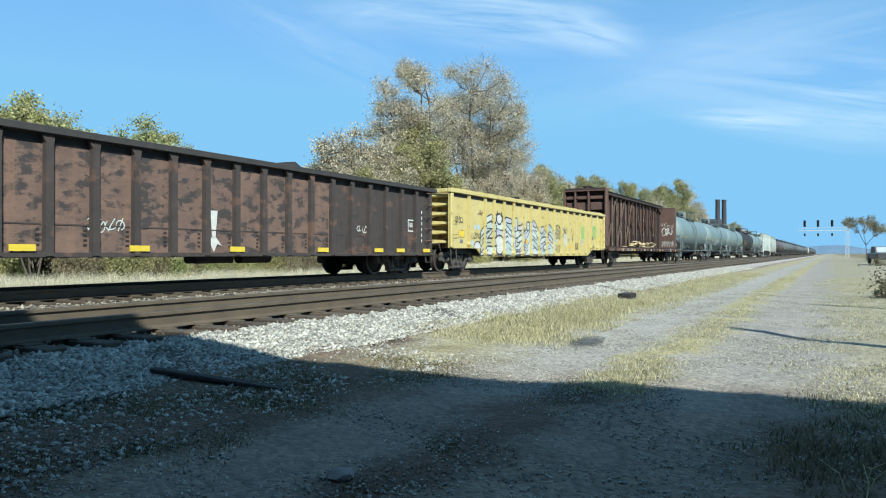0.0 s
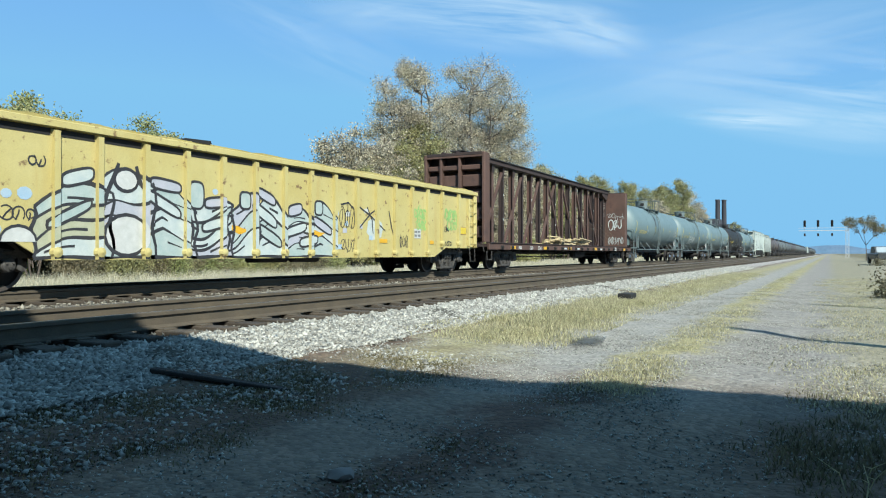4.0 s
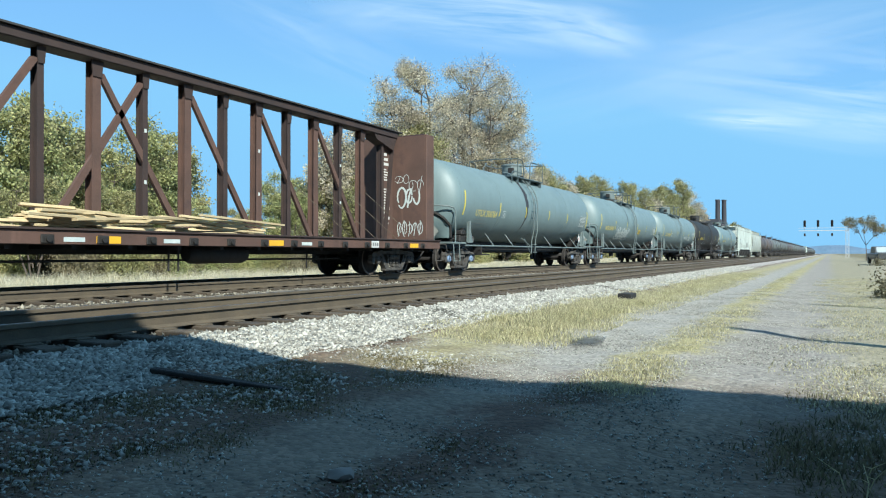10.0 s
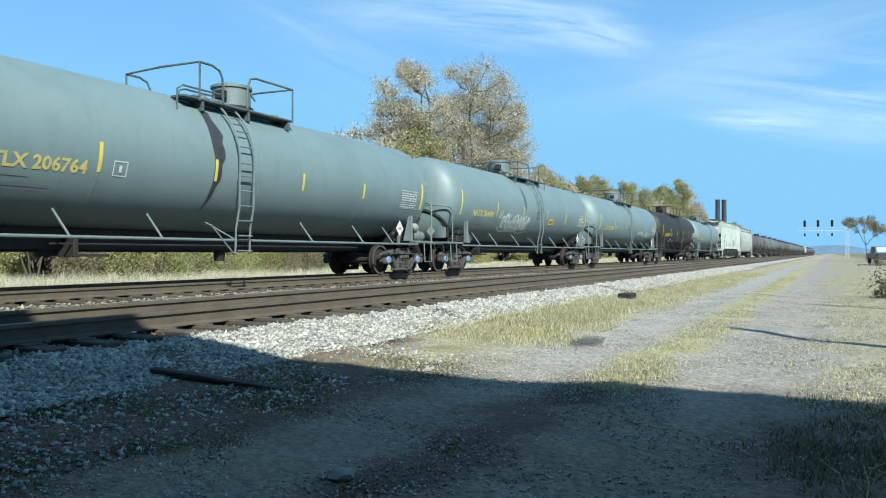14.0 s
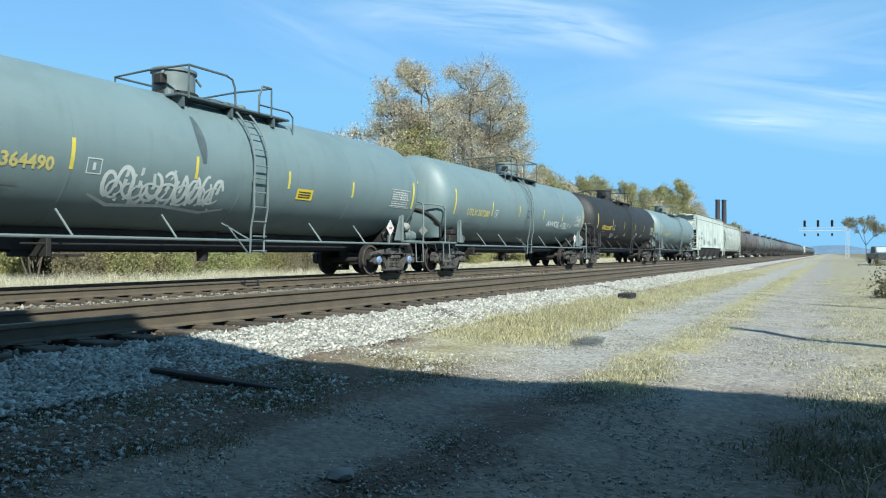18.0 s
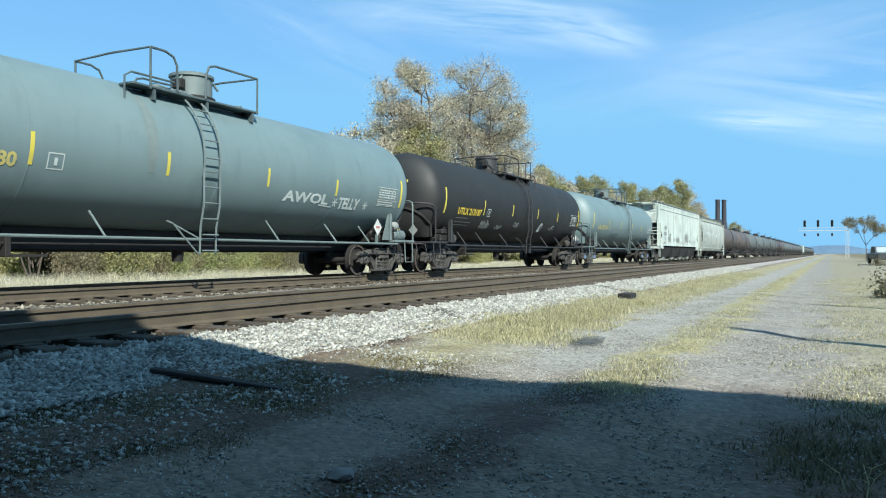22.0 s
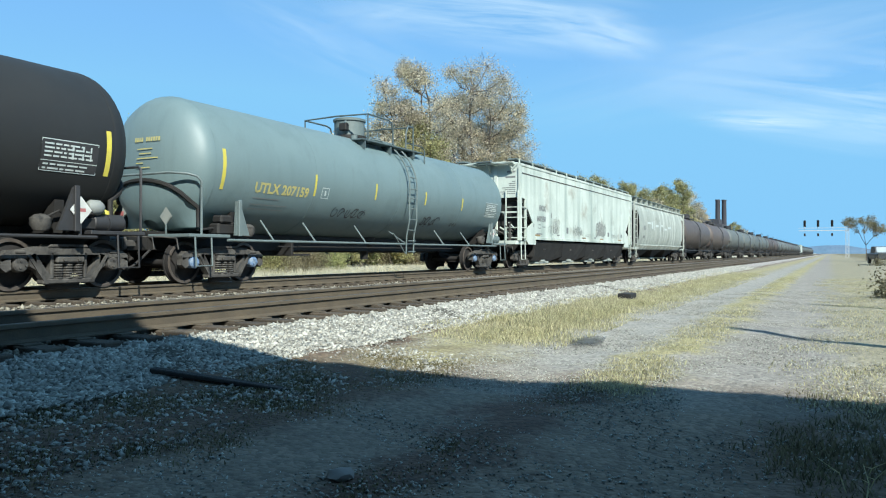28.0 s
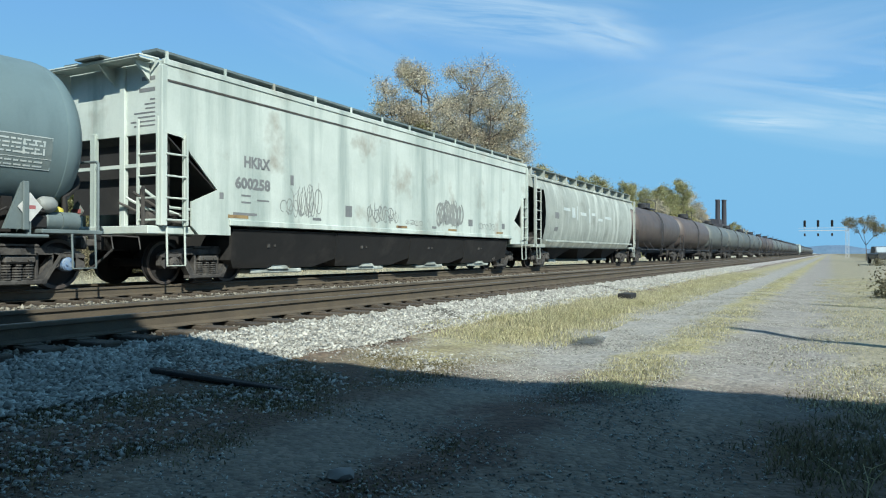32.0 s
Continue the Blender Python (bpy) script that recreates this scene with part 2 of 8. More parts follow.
# ---- mesh building ----
class Shape:
    """Collects vertices and faces of one mesh."""

    def __init__(self):
        self.v, self.f = [], []

    def add(self, verts, faces):
        k = len(self.v)
        self.v += [tuple(p) for p in verts]
        self.f += [tuple(i + k for i in fc) for fc in faces]
        return self

    def box(self, x0, x1, y0, y1, z0, z1, c=0.0):
        """A block; c: chamfer of its edges."""
        if c <= 0:
            v = [(x, y, z) for x in (x0, x1) for y in (y0, y1) for z in (z0, z1)]
            return self.add(v, [(0, 1, 3, 2), (4, 6, 7, 5), (0, 4, 5, 1), (2, 3, 7, 6), (0, 2, 6, 4), (1, 5, 7, 3)])
        b = bmesh.new()
        bmesh.ops.create_cube(b, size=1.0)
        for p in b.verts:
            p.co = Vector(((x0 + x1) / 2 + p.co.x * (x1 - x0), (y0 + y1) / 2 + p.co.y * (y1 - y0), (z0 + z1) / 2 + p.co.z * (z1 - z0)))
        bmesh.ops.bevel(b, geom=b.edges[:], offset=c, segments=1, affect="EDGES")
        b.verts.index_update()
        self.add([p.co[:] for p in b.verts], [[q.index for q in fc.verts] for fc in b.faces])
        b.free()
        return self

    def tube(self, pts, r, n=8, closed_ends=True, r1=None):
        """A round bar along a line of points; r1: radius at its end."""
        pts = [Vector(p) for p in pts]
        rings = []
        prev = None
        for i, p in enumerate(pts):
            d = (pts[min(i + 1, len(pts) - 1)] - pts[max(i - 1, 0)]).normalized()
            if prev is None:
                a = d.orthogonal().normalized()
            else:
                a = (prev - d * prev.dot(d)).normalized()
            prev = a
            b = d.cross(a)
            rad = r if r1 is None else r + (r1 - r) * i / (len(pts) - 1)
            rings.append([p + (a * math.cos(6.28319 * k / n) + b * math.sin(6.28319 * k / n)) * rad for k in range(n)])
        v = [q for ring in rings for q in ring]
        fc = [(i * n + k, i * n + (k + 1) % n, (i + 1) * n + (k + 1) % n, (i + 1) * n + k) for i in range(len(pts) - 1) for k in range(n)]
        if closed_ends:
            fc += [tuple(range(n - 1, -1, -1)), tuple(range((len(pts) - 1) * n, len(pts) * n))]
        return self.add(v, fc)

    def lathe(self, prof, axis_point, axis, n=24, start=0.0, sweep=6.2831853):
        """Turns (along, radius) pairs round an axis."""
        ax = Vector(axis).normalized()
        a = Vector((0, 0, 1)) if abs(ax.z) < 0.9 else Vector((1, 0, 0))
        a = (a - ax * a.dot(ax)).normalized()
        b = ax.cross(a)
        o = Vector(axis_point)
        full = sweep > 6.28
        m = n if full else n + 1
        v = [o + ax * t + (a * math.cos(start + sweep * k / n) + b * math.sin(start + sweep * k / n)) * r for t, r in prof for k in range(m)]
        fc = [(i * m + k, i * m + (k + 1) % m, (i + 1) * m + (k + 1) % m, (i + 1) * m + k) for i in range(len(prof) - 1) for k in range(n)]
        return self.add(v, fc)

    def prism(self, poly, y0, y1, axis="y"):
        """A polygon in the x-z plane pushed from y0 to y1 (axis x: polygon in y-z)."""
        n = len(poly)
        if axis == "y":
            v = [(x, y0, z) for x, z in poly] + [(x, y1, z) for x, z in poly]
        else:
            v = [(y0, x, z) for x, z in poly] + [(y1, x, z) for x, z in poly]
        fc = [tuple(range(n)), tuple(range(2 * n - 1, n - 1, -1))] + [(i, i + n, (i + 1) % n + n, (i + 1) % n) for i in range(n)]
        return self.add(v, fc)

    def mesh(self, name, mat, smooth=None):
        me = bpy.data.meshes.new(name)
        me.from_pydata(self.v, [], self.f)
        me.update()
        b = bmesh.new()
        b.from_mesh(me)
        bmesh.ops.recalc_face_normals(b, faces=b.faces[:])
        b.to_mesh(me)
        b.free()
        if mat:
            me.materials.append(mat)
        if smooth:
            me.polygons.foreach_set("use_smooth", [True] * len(me.polygons))
            me.set_sharp_from_angle(angle=radians(smooth))
        return me


# looping spray strokes, too fine to tell apart one by one
SPRAYED = ("graffiti", "graffiti_green", "graffiti_tag", "letter_outline")


def part(name, shape, mat, parent=None, label="", smooth=35):
    """One mesh object under a thing or a part."""
    ob = new(name, shape.mesh(name, mat, smooth))
    ob.parent = parent
    if label:
        tagged(ob, label)
    if name in SPRAYED:
        tagged(ob, kind="stuff")
    return ob


def bulk(name, verts, faces, mat, label, category, kind="stuff"):
    """One big mesh straight from arrays."""
    me = bpy.data.meshes.new(name)
    verts = np.ascontiguousarray(verts, dtype=np.float32)
    faces = np.ascontiguousarray(faces, dtype=np.int32)
    k = faces.shape[1]
    me.vertices.add(len(verts))
    me.vertices.foreach_set("co", verts.ravel())
    me.loops.add(faces.size)
    me.loops.foreach_set("vertex_index", faces.ravel())
    me.polygons.add(len(faces))
    me.polygons.foreach_set("loop_start", np.arange(0, faces.size, k, dtype=np.int32))
    me.update(calc_edges=True)
    me.materials.append(mat)
    return tagged(new(name, me), label, category, "", kind)


def words(text, size, bold=0.022):
    """Outline of a line of writing in the built-in font: vertices and faces, from its lower left corner."""
    cu = bpy.data.curves.new("writing", "FONT")
    cu.body, cu.size, cu.resolution_u, cu.offset = text, size, 2, bold
    ob = new("writing", cu)
    me = bpy.data.meshes.new_from_object(ob.evaluated_get(bpy.context.evaluated_depsgraph_get()))
    v = [p.co[:] for p in me.vertices]
    fc = [tuple(p.vertices) for p in me.polygons]
    bpy.data.objects.remove(ob)
    bpy.data.curves.remove(cu)
    bpy.data.meshes.remove(me)
    return v, fc


WRITING = {t: words(t, 1.0, 0.035 if t in ("AWOL", "TELLY") else 0.05 if t in ("HKRX", "600258") else 0.034) for t in ("UTLX 206764", "NATX 364490", "UTLX 207280", "UTLX 213187", "UTLX 207159", "AWOL", "TELLY", "HKRX", "600258", "NS", "120", "226")}


# ---- ground ----
def ground_z(x, y):
    """Height of the ground: lane, ballast bed of two tracks, field behind."""
    pts = ((-400, 0.2), (-30, 0.25), (-6, 0.12), (-2.5, 0.03), (0.4, 0.0), (1.7, 0.05), (2.6, 0.0), (3.4, 0.03), (4.6, 0.07), (5.0, 0.10), (5.75, 0.27), (6.05, 0.31), (8.6, 0.31), (9.2, 0.27), (9.9, 0.2),
           (11.0, 0.25), (11.6, 0.31), (14.4, 0.31), (15.0, 0.27), (16.4, 0.0), (20, 0.05), (45, 0.5), (90, 1.0), (3000, 1.0))
    return float(np.interp(y, [p[0] for p in pts], [p[1] for p in pts]))


def ground_at(x, y):
    return ground_z(x, y) + 0.035 * noise.noise((x * 0.9, y * 0.9, 0)) + 0.018 * noise.noise((x * 3.1, y * 3.1, 7))


def ground_material():
    m = bpy.data.materials.new("lane_gravel_and_grass")
    m.use_nodes = True
    n, l = m.node_tree.nodes, m.node_tree.links
    b = n["Principled BSDF"]
    tc = n.new("ShaderNodeTexCoord")

    def noise_tex(sc, det=6.0, stretch=None):
        t = n.new("ShaderNodeTexNoise")
        t.inputs["Scale"].default_value, t.inputs["Detail"].default_value = sc, det
        if stretch:
            mp = n.new("ShaderNodeMapping")
            mp.inputs["Scale"].default_value = stretch
            l.new(tc.outputs["Object"], mp.inputs[0])
            l.new(mp.outputs[0], t.inputs["Vector"])
        else:
            l.new(tc.outputs["Object"], t.inputs["Vector"])
        return t.outputs["Fac"]

    def math_node(op, a, c=None, d=None):
        x = n.new("ShaderNodeMath")
        x.operation = op
        for sock, v in zip(x.inputs, (a, c, d)):
            if v is None:
                continue
            if hasattr(v, "links"):
                l.new(v, sock)
            else:
                sock.default_value = v
        return x.outputs[0]

    sep = n.new("ShaderNodeSeparateXYZ")
    l.new(tc.outputs["Object"], sep.inputs[0])
    wob = math_node("MULTIPLY_ADD", math_node("SUBTRACT", noise_tex(0.9, 8.0), 0.5), 1.5, sep.outputs["Y"])
    wob = math_node("MULTIPLY_ADD", math_node("SUBTRACT", noise_tex(9.0, 4.0), 0.5), 0.7, wob)
    fac = math_node("DIVIDE", math_node("ADD", wob, 10.0), 40.0)
    # the near ballast bed is coloured dark for the shade between its stones
    GRAVEL, PACKED, DRY, STRAW, SOIL, GAP_SHADE = (0.210, 0.195, 0.170), (0.240, 0.229, 0.202), (0.222, 0.201, 0.135), (0.2584, 0.2318, 0.1178), (0.098, 0.066, 0.043), (0.057, 0.0517, 0.0395)

    def zones(verge, straw, bed, lane=GRAVEL, rut=PACKED, edge=0.0, strip=0.0):
        """Bands across the lane: verge colour, grass strip colour, ballast bed colour."""
        ramp = n.new("ShaderNodeValToRGB")
        l.new(fac, ramp.inputs[0])
        stops = [(-8, (0.1305, 0.1131, 0.0609)), (-4, verge), (-0.4 + edge, verge), (0.15 + edge, lane), (1.2 + strip, lane), (1.5 + strip, straw), (1.9 + strip, straw), (2.15 + strip, rut), (3.05, rut), (3.4, verge), (3.9, straw), (4.7, verge),
                 (5.0, SOIL), (5.25, bed), (8.8, bed), (9.4, (0.1044, 0.094, 0.0766)), (10.8, (0.1044, 0.094, 0.0766)), (11.4, (0.1436, 0.1305, 0.1087)), (15.5, (0.1436, 0.1305, 0.1087)), (17, (0.3654, 0.3393, 0.2523)), (26, (0.3654, 0.3393, 0.2523))]
        el = ramp.color_ramp.elements
        while len(el) < len(stops):
            el.new(0.5)
        for e, (y, c) in zip(el, stops):
            e.position, e.color = (y + 10) / 40, (*c, 1)
        return ramp.outputs[0]

    def blend(fac_out, a, c):
        x = n.new("ShaderNodeMix")
        x.data_type = "RGBA"
        l.new(fac_out, x.inputs[0])
        l.new(a, x.inputs[6])
        l.new(c, x.inputs[7])
        return x.outputs[2]

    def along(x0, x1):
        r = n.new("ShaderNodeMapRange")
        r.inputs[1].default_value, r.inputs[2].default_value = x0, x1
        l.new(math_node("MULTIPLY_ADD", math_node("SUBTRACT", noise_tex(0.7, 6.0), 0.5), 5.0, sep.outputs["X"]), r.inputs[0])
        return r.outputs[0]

    # near the bridge bare soil, lane and ruts also coloured darker to deepen its shade; grass further on, stones told
    # apart only close by
    zone = blend(along(5.4, 7.8), zones(SOIL, (0.082, 0.050, 0.033), GAP_SHADE, (0.162, 0.126, 0.090), (0.166, 0.135, 0.100), 0.6, 0.25), zones(DRY, STRAW, GAP_SHADE))
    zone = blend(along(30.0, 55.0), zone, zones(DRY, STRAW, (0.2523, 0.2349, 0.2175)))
    patch = n.new("ShaderNodeMapRange")
    patch.inputs[3].default_value, patch.inputs[4].default_value = 0.68, 1.36
    l.new(noise_tex(1.7, 8.0), patch.inputs[0])
    vor = n.new("ShaderNodeTexVoronoi")
    vor.inputs["Scale"].default_value = 26.0
    l.new(tc.outputs["Object"], vor.inputs["Vector"])
    cell = n.new("ShaderNodeMapRange")
    cell.inputs[3].default_value, cell.inputs[4].default_value = 0.62, 1.42
    bw = n.new("ShaderNodeRGBToBW")
    l.new(vor.outputs["Color"], bw.inputs[0])
    l.new(bw.outputs[0], cell.inputs[0])
    s1, s2 = n.new("ShaderNodeVectorMath"), n.new("ShaderNodeVectorMath")
    s1.operation = s2.operation = "SCALE"
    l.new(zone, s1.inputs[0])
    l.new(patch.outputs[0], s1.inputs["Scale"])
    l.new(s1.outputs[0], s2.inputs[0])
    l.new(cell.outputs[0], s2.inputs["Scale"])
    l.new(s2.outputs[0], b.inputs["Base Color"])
    b.inputs["Roughness"].default_value = 0.95
    bp = n.new("ShaderNodeBump")
    bp.inputs["Strength"].default_value, bp.inputs["Distance"].default_value = 0.5, 0.03
    l.new(math_node("ADD", noise_tex(30.0, 4.0), math_node("MULTIPLY", vor.outputs["Distance"], -0.8)), bp.inputs["Height"])
    l.new(bp.outputs[0], b.inputs["Normal"])
    return m


def make_ground():
    xs = np.concatenate([np.linspace(-3000, -40, 12), np.arange(-30, 2, 1.0), np.arange(2, 40, 0.2), np.arange(40, 120, 1.5), np.geomspace(121, 4500, 24)])
    ys = np.concatenate([-np.geomspace(3000, 8, 16), np.arange(-7, -2, 0.5), np.arange(-2, 7, 0.12), np.arange(7, 17, 0.3), np.arange(17.5, 60, 3), np.geomspace(62, 3500, 16)])
    X, Y = np.meshgrid(xs, ys, indexing="ij")
    base = np.array([ground_z(0, y) for y in ys])
    Z = np.repeat(base[None, :], len(xs), 0)
    for i, x in enumerate(xs):
        if -5 < x < 60:
            for j, y in enumerate(ys):
                if -6 < y < 16:
                    Z[i, j] = ground_at(x, y)
    a = np.arange(len(xs) * len(ys)).reshape(len(xs), len(ys))
    faces = np.stack([a[:-1, :-1], a[1:, :-1], a[1:, 1:], a[:-1, 1:]], -1).reshape(-1, 4)
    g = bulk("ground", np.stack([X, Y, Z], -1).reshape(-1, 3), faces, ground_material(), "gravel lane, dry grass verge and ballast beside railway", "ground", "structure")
    g.data.polygons.foreach_set("use_smooth", [True] * len(g.data.polygons))


make_ground()


# ---- tracks ----
def rail_shape(x0, x1, y):
    """A flat-bottomed rail with head, web and foot."""
    prof = [(-0.07, -0.18), (0.07, -0.18), (0.07, -0.168), (0.009, -0.145), (0.009, -0.048), (0.038, -0.040), (0.038, -0.006), (0.03, 0.0), (-0.03, 0.0), (-0.038, -0.006), (-0.038, -0.040), (-0.009, -0.048), (-0.009, -0.145), (-0.07, -0.168)]
    return Shape().prism([(y + a, b) for a, b in prof], x0, x1, axis="x")


def track(name, yc, label, near_ties):
    tr = new(name)
    tr.location = (0, yc, RAIL)
    tagged(tr, label, "railway track", "", "structure")
    for side in (-0.755, 0.755):
        r = part("rail", rail_shape(-60, 3500, side), M_RAIL, tr, "rusty steel rail with worn head")
        part("rail_head", Shape().box(-60, 3500, side - 0.026, side + 0.026, 0.0, 0.003), M_RAILTOP, r, "worn shiny running surface")
    rng = random.Random(3)
    tie = Shape().box(-0.11, 0.11, -1.3, 1.3, -0.18, 0.0, 0.012).mesh("tie", M_TIE)
    plate = Shape().box(-0.09, 0.09, -0.17, 0.17, 0, 0.018, 0.004).mesh("tie_plate", M_RAIL)
    far = Shape()
    for i in range(700):
        x = -6 + i * 0.53 + rng.uniform(-0.03, 0.03)
        dy = rng.uniform(-0.06, 0.06)
        if i < near_ties:
            t = new("tie", tie)
            t.parent = tr
            t.location, t.rotation_euler = (x, dy, -0.196), (0, 0, rng.uniform(-0.02, 0.02))
            if x < 25:
                for side in (-0.755, 0.755):
                    p = new("tie_plate", plate)
                    p.parent = t
                    p.location = (0, side - dy, -0.002)
        else:
            far.box(x - 0.11, x + 0.11, dy - 1.3, dy + 1.3, -0.376, -0.196)
    tagged(part("far_ties", far, M_TIE, tr, "weathered wooden ties half sunk in ballast"), kind="stuff")


track("track_near", YN, "empty railway track with rusty rails on limestone ballast", 110)
track("track_far", YT, "railway track carrying the freight train", 110)


def scatter(name, region, count, size, mat, label, seed, lift=0.3, grow=1.0):
    """Broken stones strewn over the ground; region gives a random (x, y)."""
    rng = np.random.default_rng(seed)
    base = np.array([(1, 0, 0), (-1, 0, 0), (0, 1, 0), (0, -1, 0), (0, 0, 1), (0, 0, -1)], float)
    tri = np.array([(0, 2, 4), (2, 1, 4), (1, 3, 4), (3, 0, 4), (2, 0, 5), (1, 2, 5), (3, 1, 5), (0, 3, 5)])
    xy = region(rng, count)
    z = np.array([ground_z(0, y) for y in xy[:, 1]])
    s = size * rng.uniform(0.55, 1.25, (count, 1, 1))
    v = base[None] * rng.uniform(0.6, 1.2, (count, 6, 1)) + rng.normal(0, 0.12, (count, 6, 3))
    v[:, :, 0] *= 1.25
    v[:, :, 2] *= 0.55
    a = rng.uniform(0, 6.28, count)
    c, sn = np.cos(a)[:, None], np.sin(a)[:, None]
    x, y = v[:, :, 0] * c - v[:, :, 1] * sn, v[:, :, 0] * sn + v[:, :, 1] * c
    t = rng.normal(0, 0.75, count)[:, None]
    y, zz = y * np.cos(t) - v[:, :, 2] * np.sin(t), y * np.sin(t) + v[:, :, 2] * np.cos(t)
    v = np.stack([x, y, zz], -1) * s
    v += np.stack([xy[:, 0], xy[:, 1], z], -1)[:, None, :]
    v[:, :, 2] += (s * lift * rng.uniform(-0.3, 1, (count, 1, 1)))[:, :, 0]
    f = (np.arange(count)[:, None, None] * 6 + tri[None]).reshape(-1, 3)
    bulk(name, v.reshape(-1, 3), f, mat, label, "gravel")


def band(x0, x1, y0, y1, power=1.0):
    return lambda rng, k: np.stack([x0 + (x1 - x0) * rng.uniform(0, 1, k) ** power, rng.uniform(y0, y1, k)], -1)


scatter("ballast_stones", band(2.0, 60, 4.95, 6.12, 1.8), 62000, 0.036, M_STONE, "loose pale crushed limestone on the ballast shoulder", 1)
scatter("ballast_stones", band(3, 60, 6.0, 9.4, 1.5), 12000, 0.034, M_STONE_DK, "loose pale ballast stones between the rails", 2)
scatter("ballast_stones", band(4, 60, 9.2, 12, 1.5), 8000, 0.04, M_STONE_DK, "loose ballast stones between the two tracks", 3)
scatter("ballast_stones", band(1.6, 7.5, 3.5, 4.95), 1900, 0.024, M_STONE, "scattered ballast stones at the foot of the bank", 5)
scatter("lane_gravel", band(1.2, 26, -1.5, 4.9, 1.6), 42000, 0.012, M_STONE, "small loose gravel on the lane", 4)
scatter("lane_gravel", band(5.5, 24, -1.8, 3.6, 1.2), 34000, 0.011, M_STONE, "loose pale gravel on the sunny lane", 8)
scatter("lane_gravel", band(1.2, 16, -1.5, 4.9, 1.3), 6000, 0.008, M_PEBBLE, "small dark pebbles pressed into the lane", 6)
scatter("ballast_stones", band(1.6, 6.5, 3.9, 5.0), 300, 0.032, M_STONE, "ballast stones that rolled off the bank", 7)


def grass(name, region, count, height, label, seed, mat):
    rng = np.random.default_rng(seed)
    xy = region(rng, count)
    z = np.array([ground_z(0, y) for y in xy[:, 1]])
    h = height * rng.uniform(0.35, 1.15, count)
    a = rng.uniform(0, 6.28, count)
    w = 0.0035 + 0.0035 * rng.uniform(0, 1, count)
    lean = rng.normal(0, 0.45, (count, 2)) * h[:, None]
    p = np.stack([xy[:, 0], xy[:, 1], z - 0.01], -1)
    side = np.stack([np.cos(a) * w, np.sin(a) * w, 0 * a], -1)
    mid = p + np.stack([lean[:, 0] * 0.35, lean[:, 1] * 0.35, h * 0.6], -1)
    tip = p + np.stack([lean[:, 0], lean[:, 1], h], -1)
    v = np.stack([p - side, p + side, mid + side * 0.7, mid - side * 0.7, tip], 1)
    f3 = np.arange(count)[:, None, None] * 5 + np.array([(0, 1, 2), (0, 2, 3), (3, 2, 4)])[None]
    bulk(name, v.reshape(-1, 3), f3.reshape(-1, 3), mat, label, "grass")


def clumps(x0, x1, y0, y1, power, spread, n_clump):
    def pick(rng, k):
        cx = x0 + (x1 - x0) * rng.uniform(0, 1, n_clump) ** power
        cy = rng.uniform(y0, y1, n_clump)
        i = rng.integers(0, n_clump, k)
        return np.stack([cx[i] + rng.normal(0, spread, k), np.clip(cy[i] + rng.normal(0, spread, k), y0 - 0.4, y1 + 0.3)], -1)
    return pick


grass("dry_grass", clumps(9.0, 45, 3.4, 4.9, 1.4, 0.34, 480), 48000, 0.08, "dry yellow grass along the foot of the ballast", 11, M_GRASS)
grass("dry_grass", clumps(6.2, 40, 1.45, 1.95, 1.5, 0.12, 320), 14000, 0.045, "dry yellow grass strip between the wheel ruts", 12, M_GRASS)
grass("dry_grass", clumps(6.3, 40, -4, 0.25, 1.6, 0.24, 900), 64000, 0.042, "sparse dry grass beside the lane", 13, M_GRASS)
grass("dry_grass", clumps(15, 150, 18, 40, 1.3, 0.8, 1500), 40000, 0.30, "pale dry grass field behind the railway", 14, M_FIELD)
grass("dry_grass", clumps(12, 130, 18.3, 23, 1.3, 0.5, 1100), 36000, 0.55, "tall pale dry grass at the edge of the field", 16, M_FIELD)
grass("weeds", clumps(2.2, 6.9, 3.3, 4.9, 1.0, 0.12, 190), 20000, 0.035, "short withered weeds in the shade beside the lane", 15, M_WEED)
grass("weeds", clumps(3.0, 6.8, -1.6, 0.25, 1.0, 0.12, 130), 9000, 0.06, "dark withered weeds at the lane's shaded edge", 17, M_WEED)
grass("weeds", clumps(2.6, 6.4, 1.75, 2.2, 1.0, 0.09, 60), 3000, 0.018, "flattened brown weeds between the wheel ruts", 18, M_WEED)
grass("dry_grass", clumps(10.5, 17, 3.7, 4.75, 1.0, 0.16, 150), 16000, 0.14, "taller yellow grass clumps at the foot of the ballast", 19, M_GRASS)


# ---- the train ----
def travelled(t):
    """Metres that the train has rolled since the start."""
    u = t / 32
    return t * (4.30105 + 0.09525 * u + 0.40174 * u * u - 0.27523 * u ** 3)


TRAIN, WHEELS = [], []   # (car, start x), (wheelset, its place on the truck)
WHEEL_R = 0.45


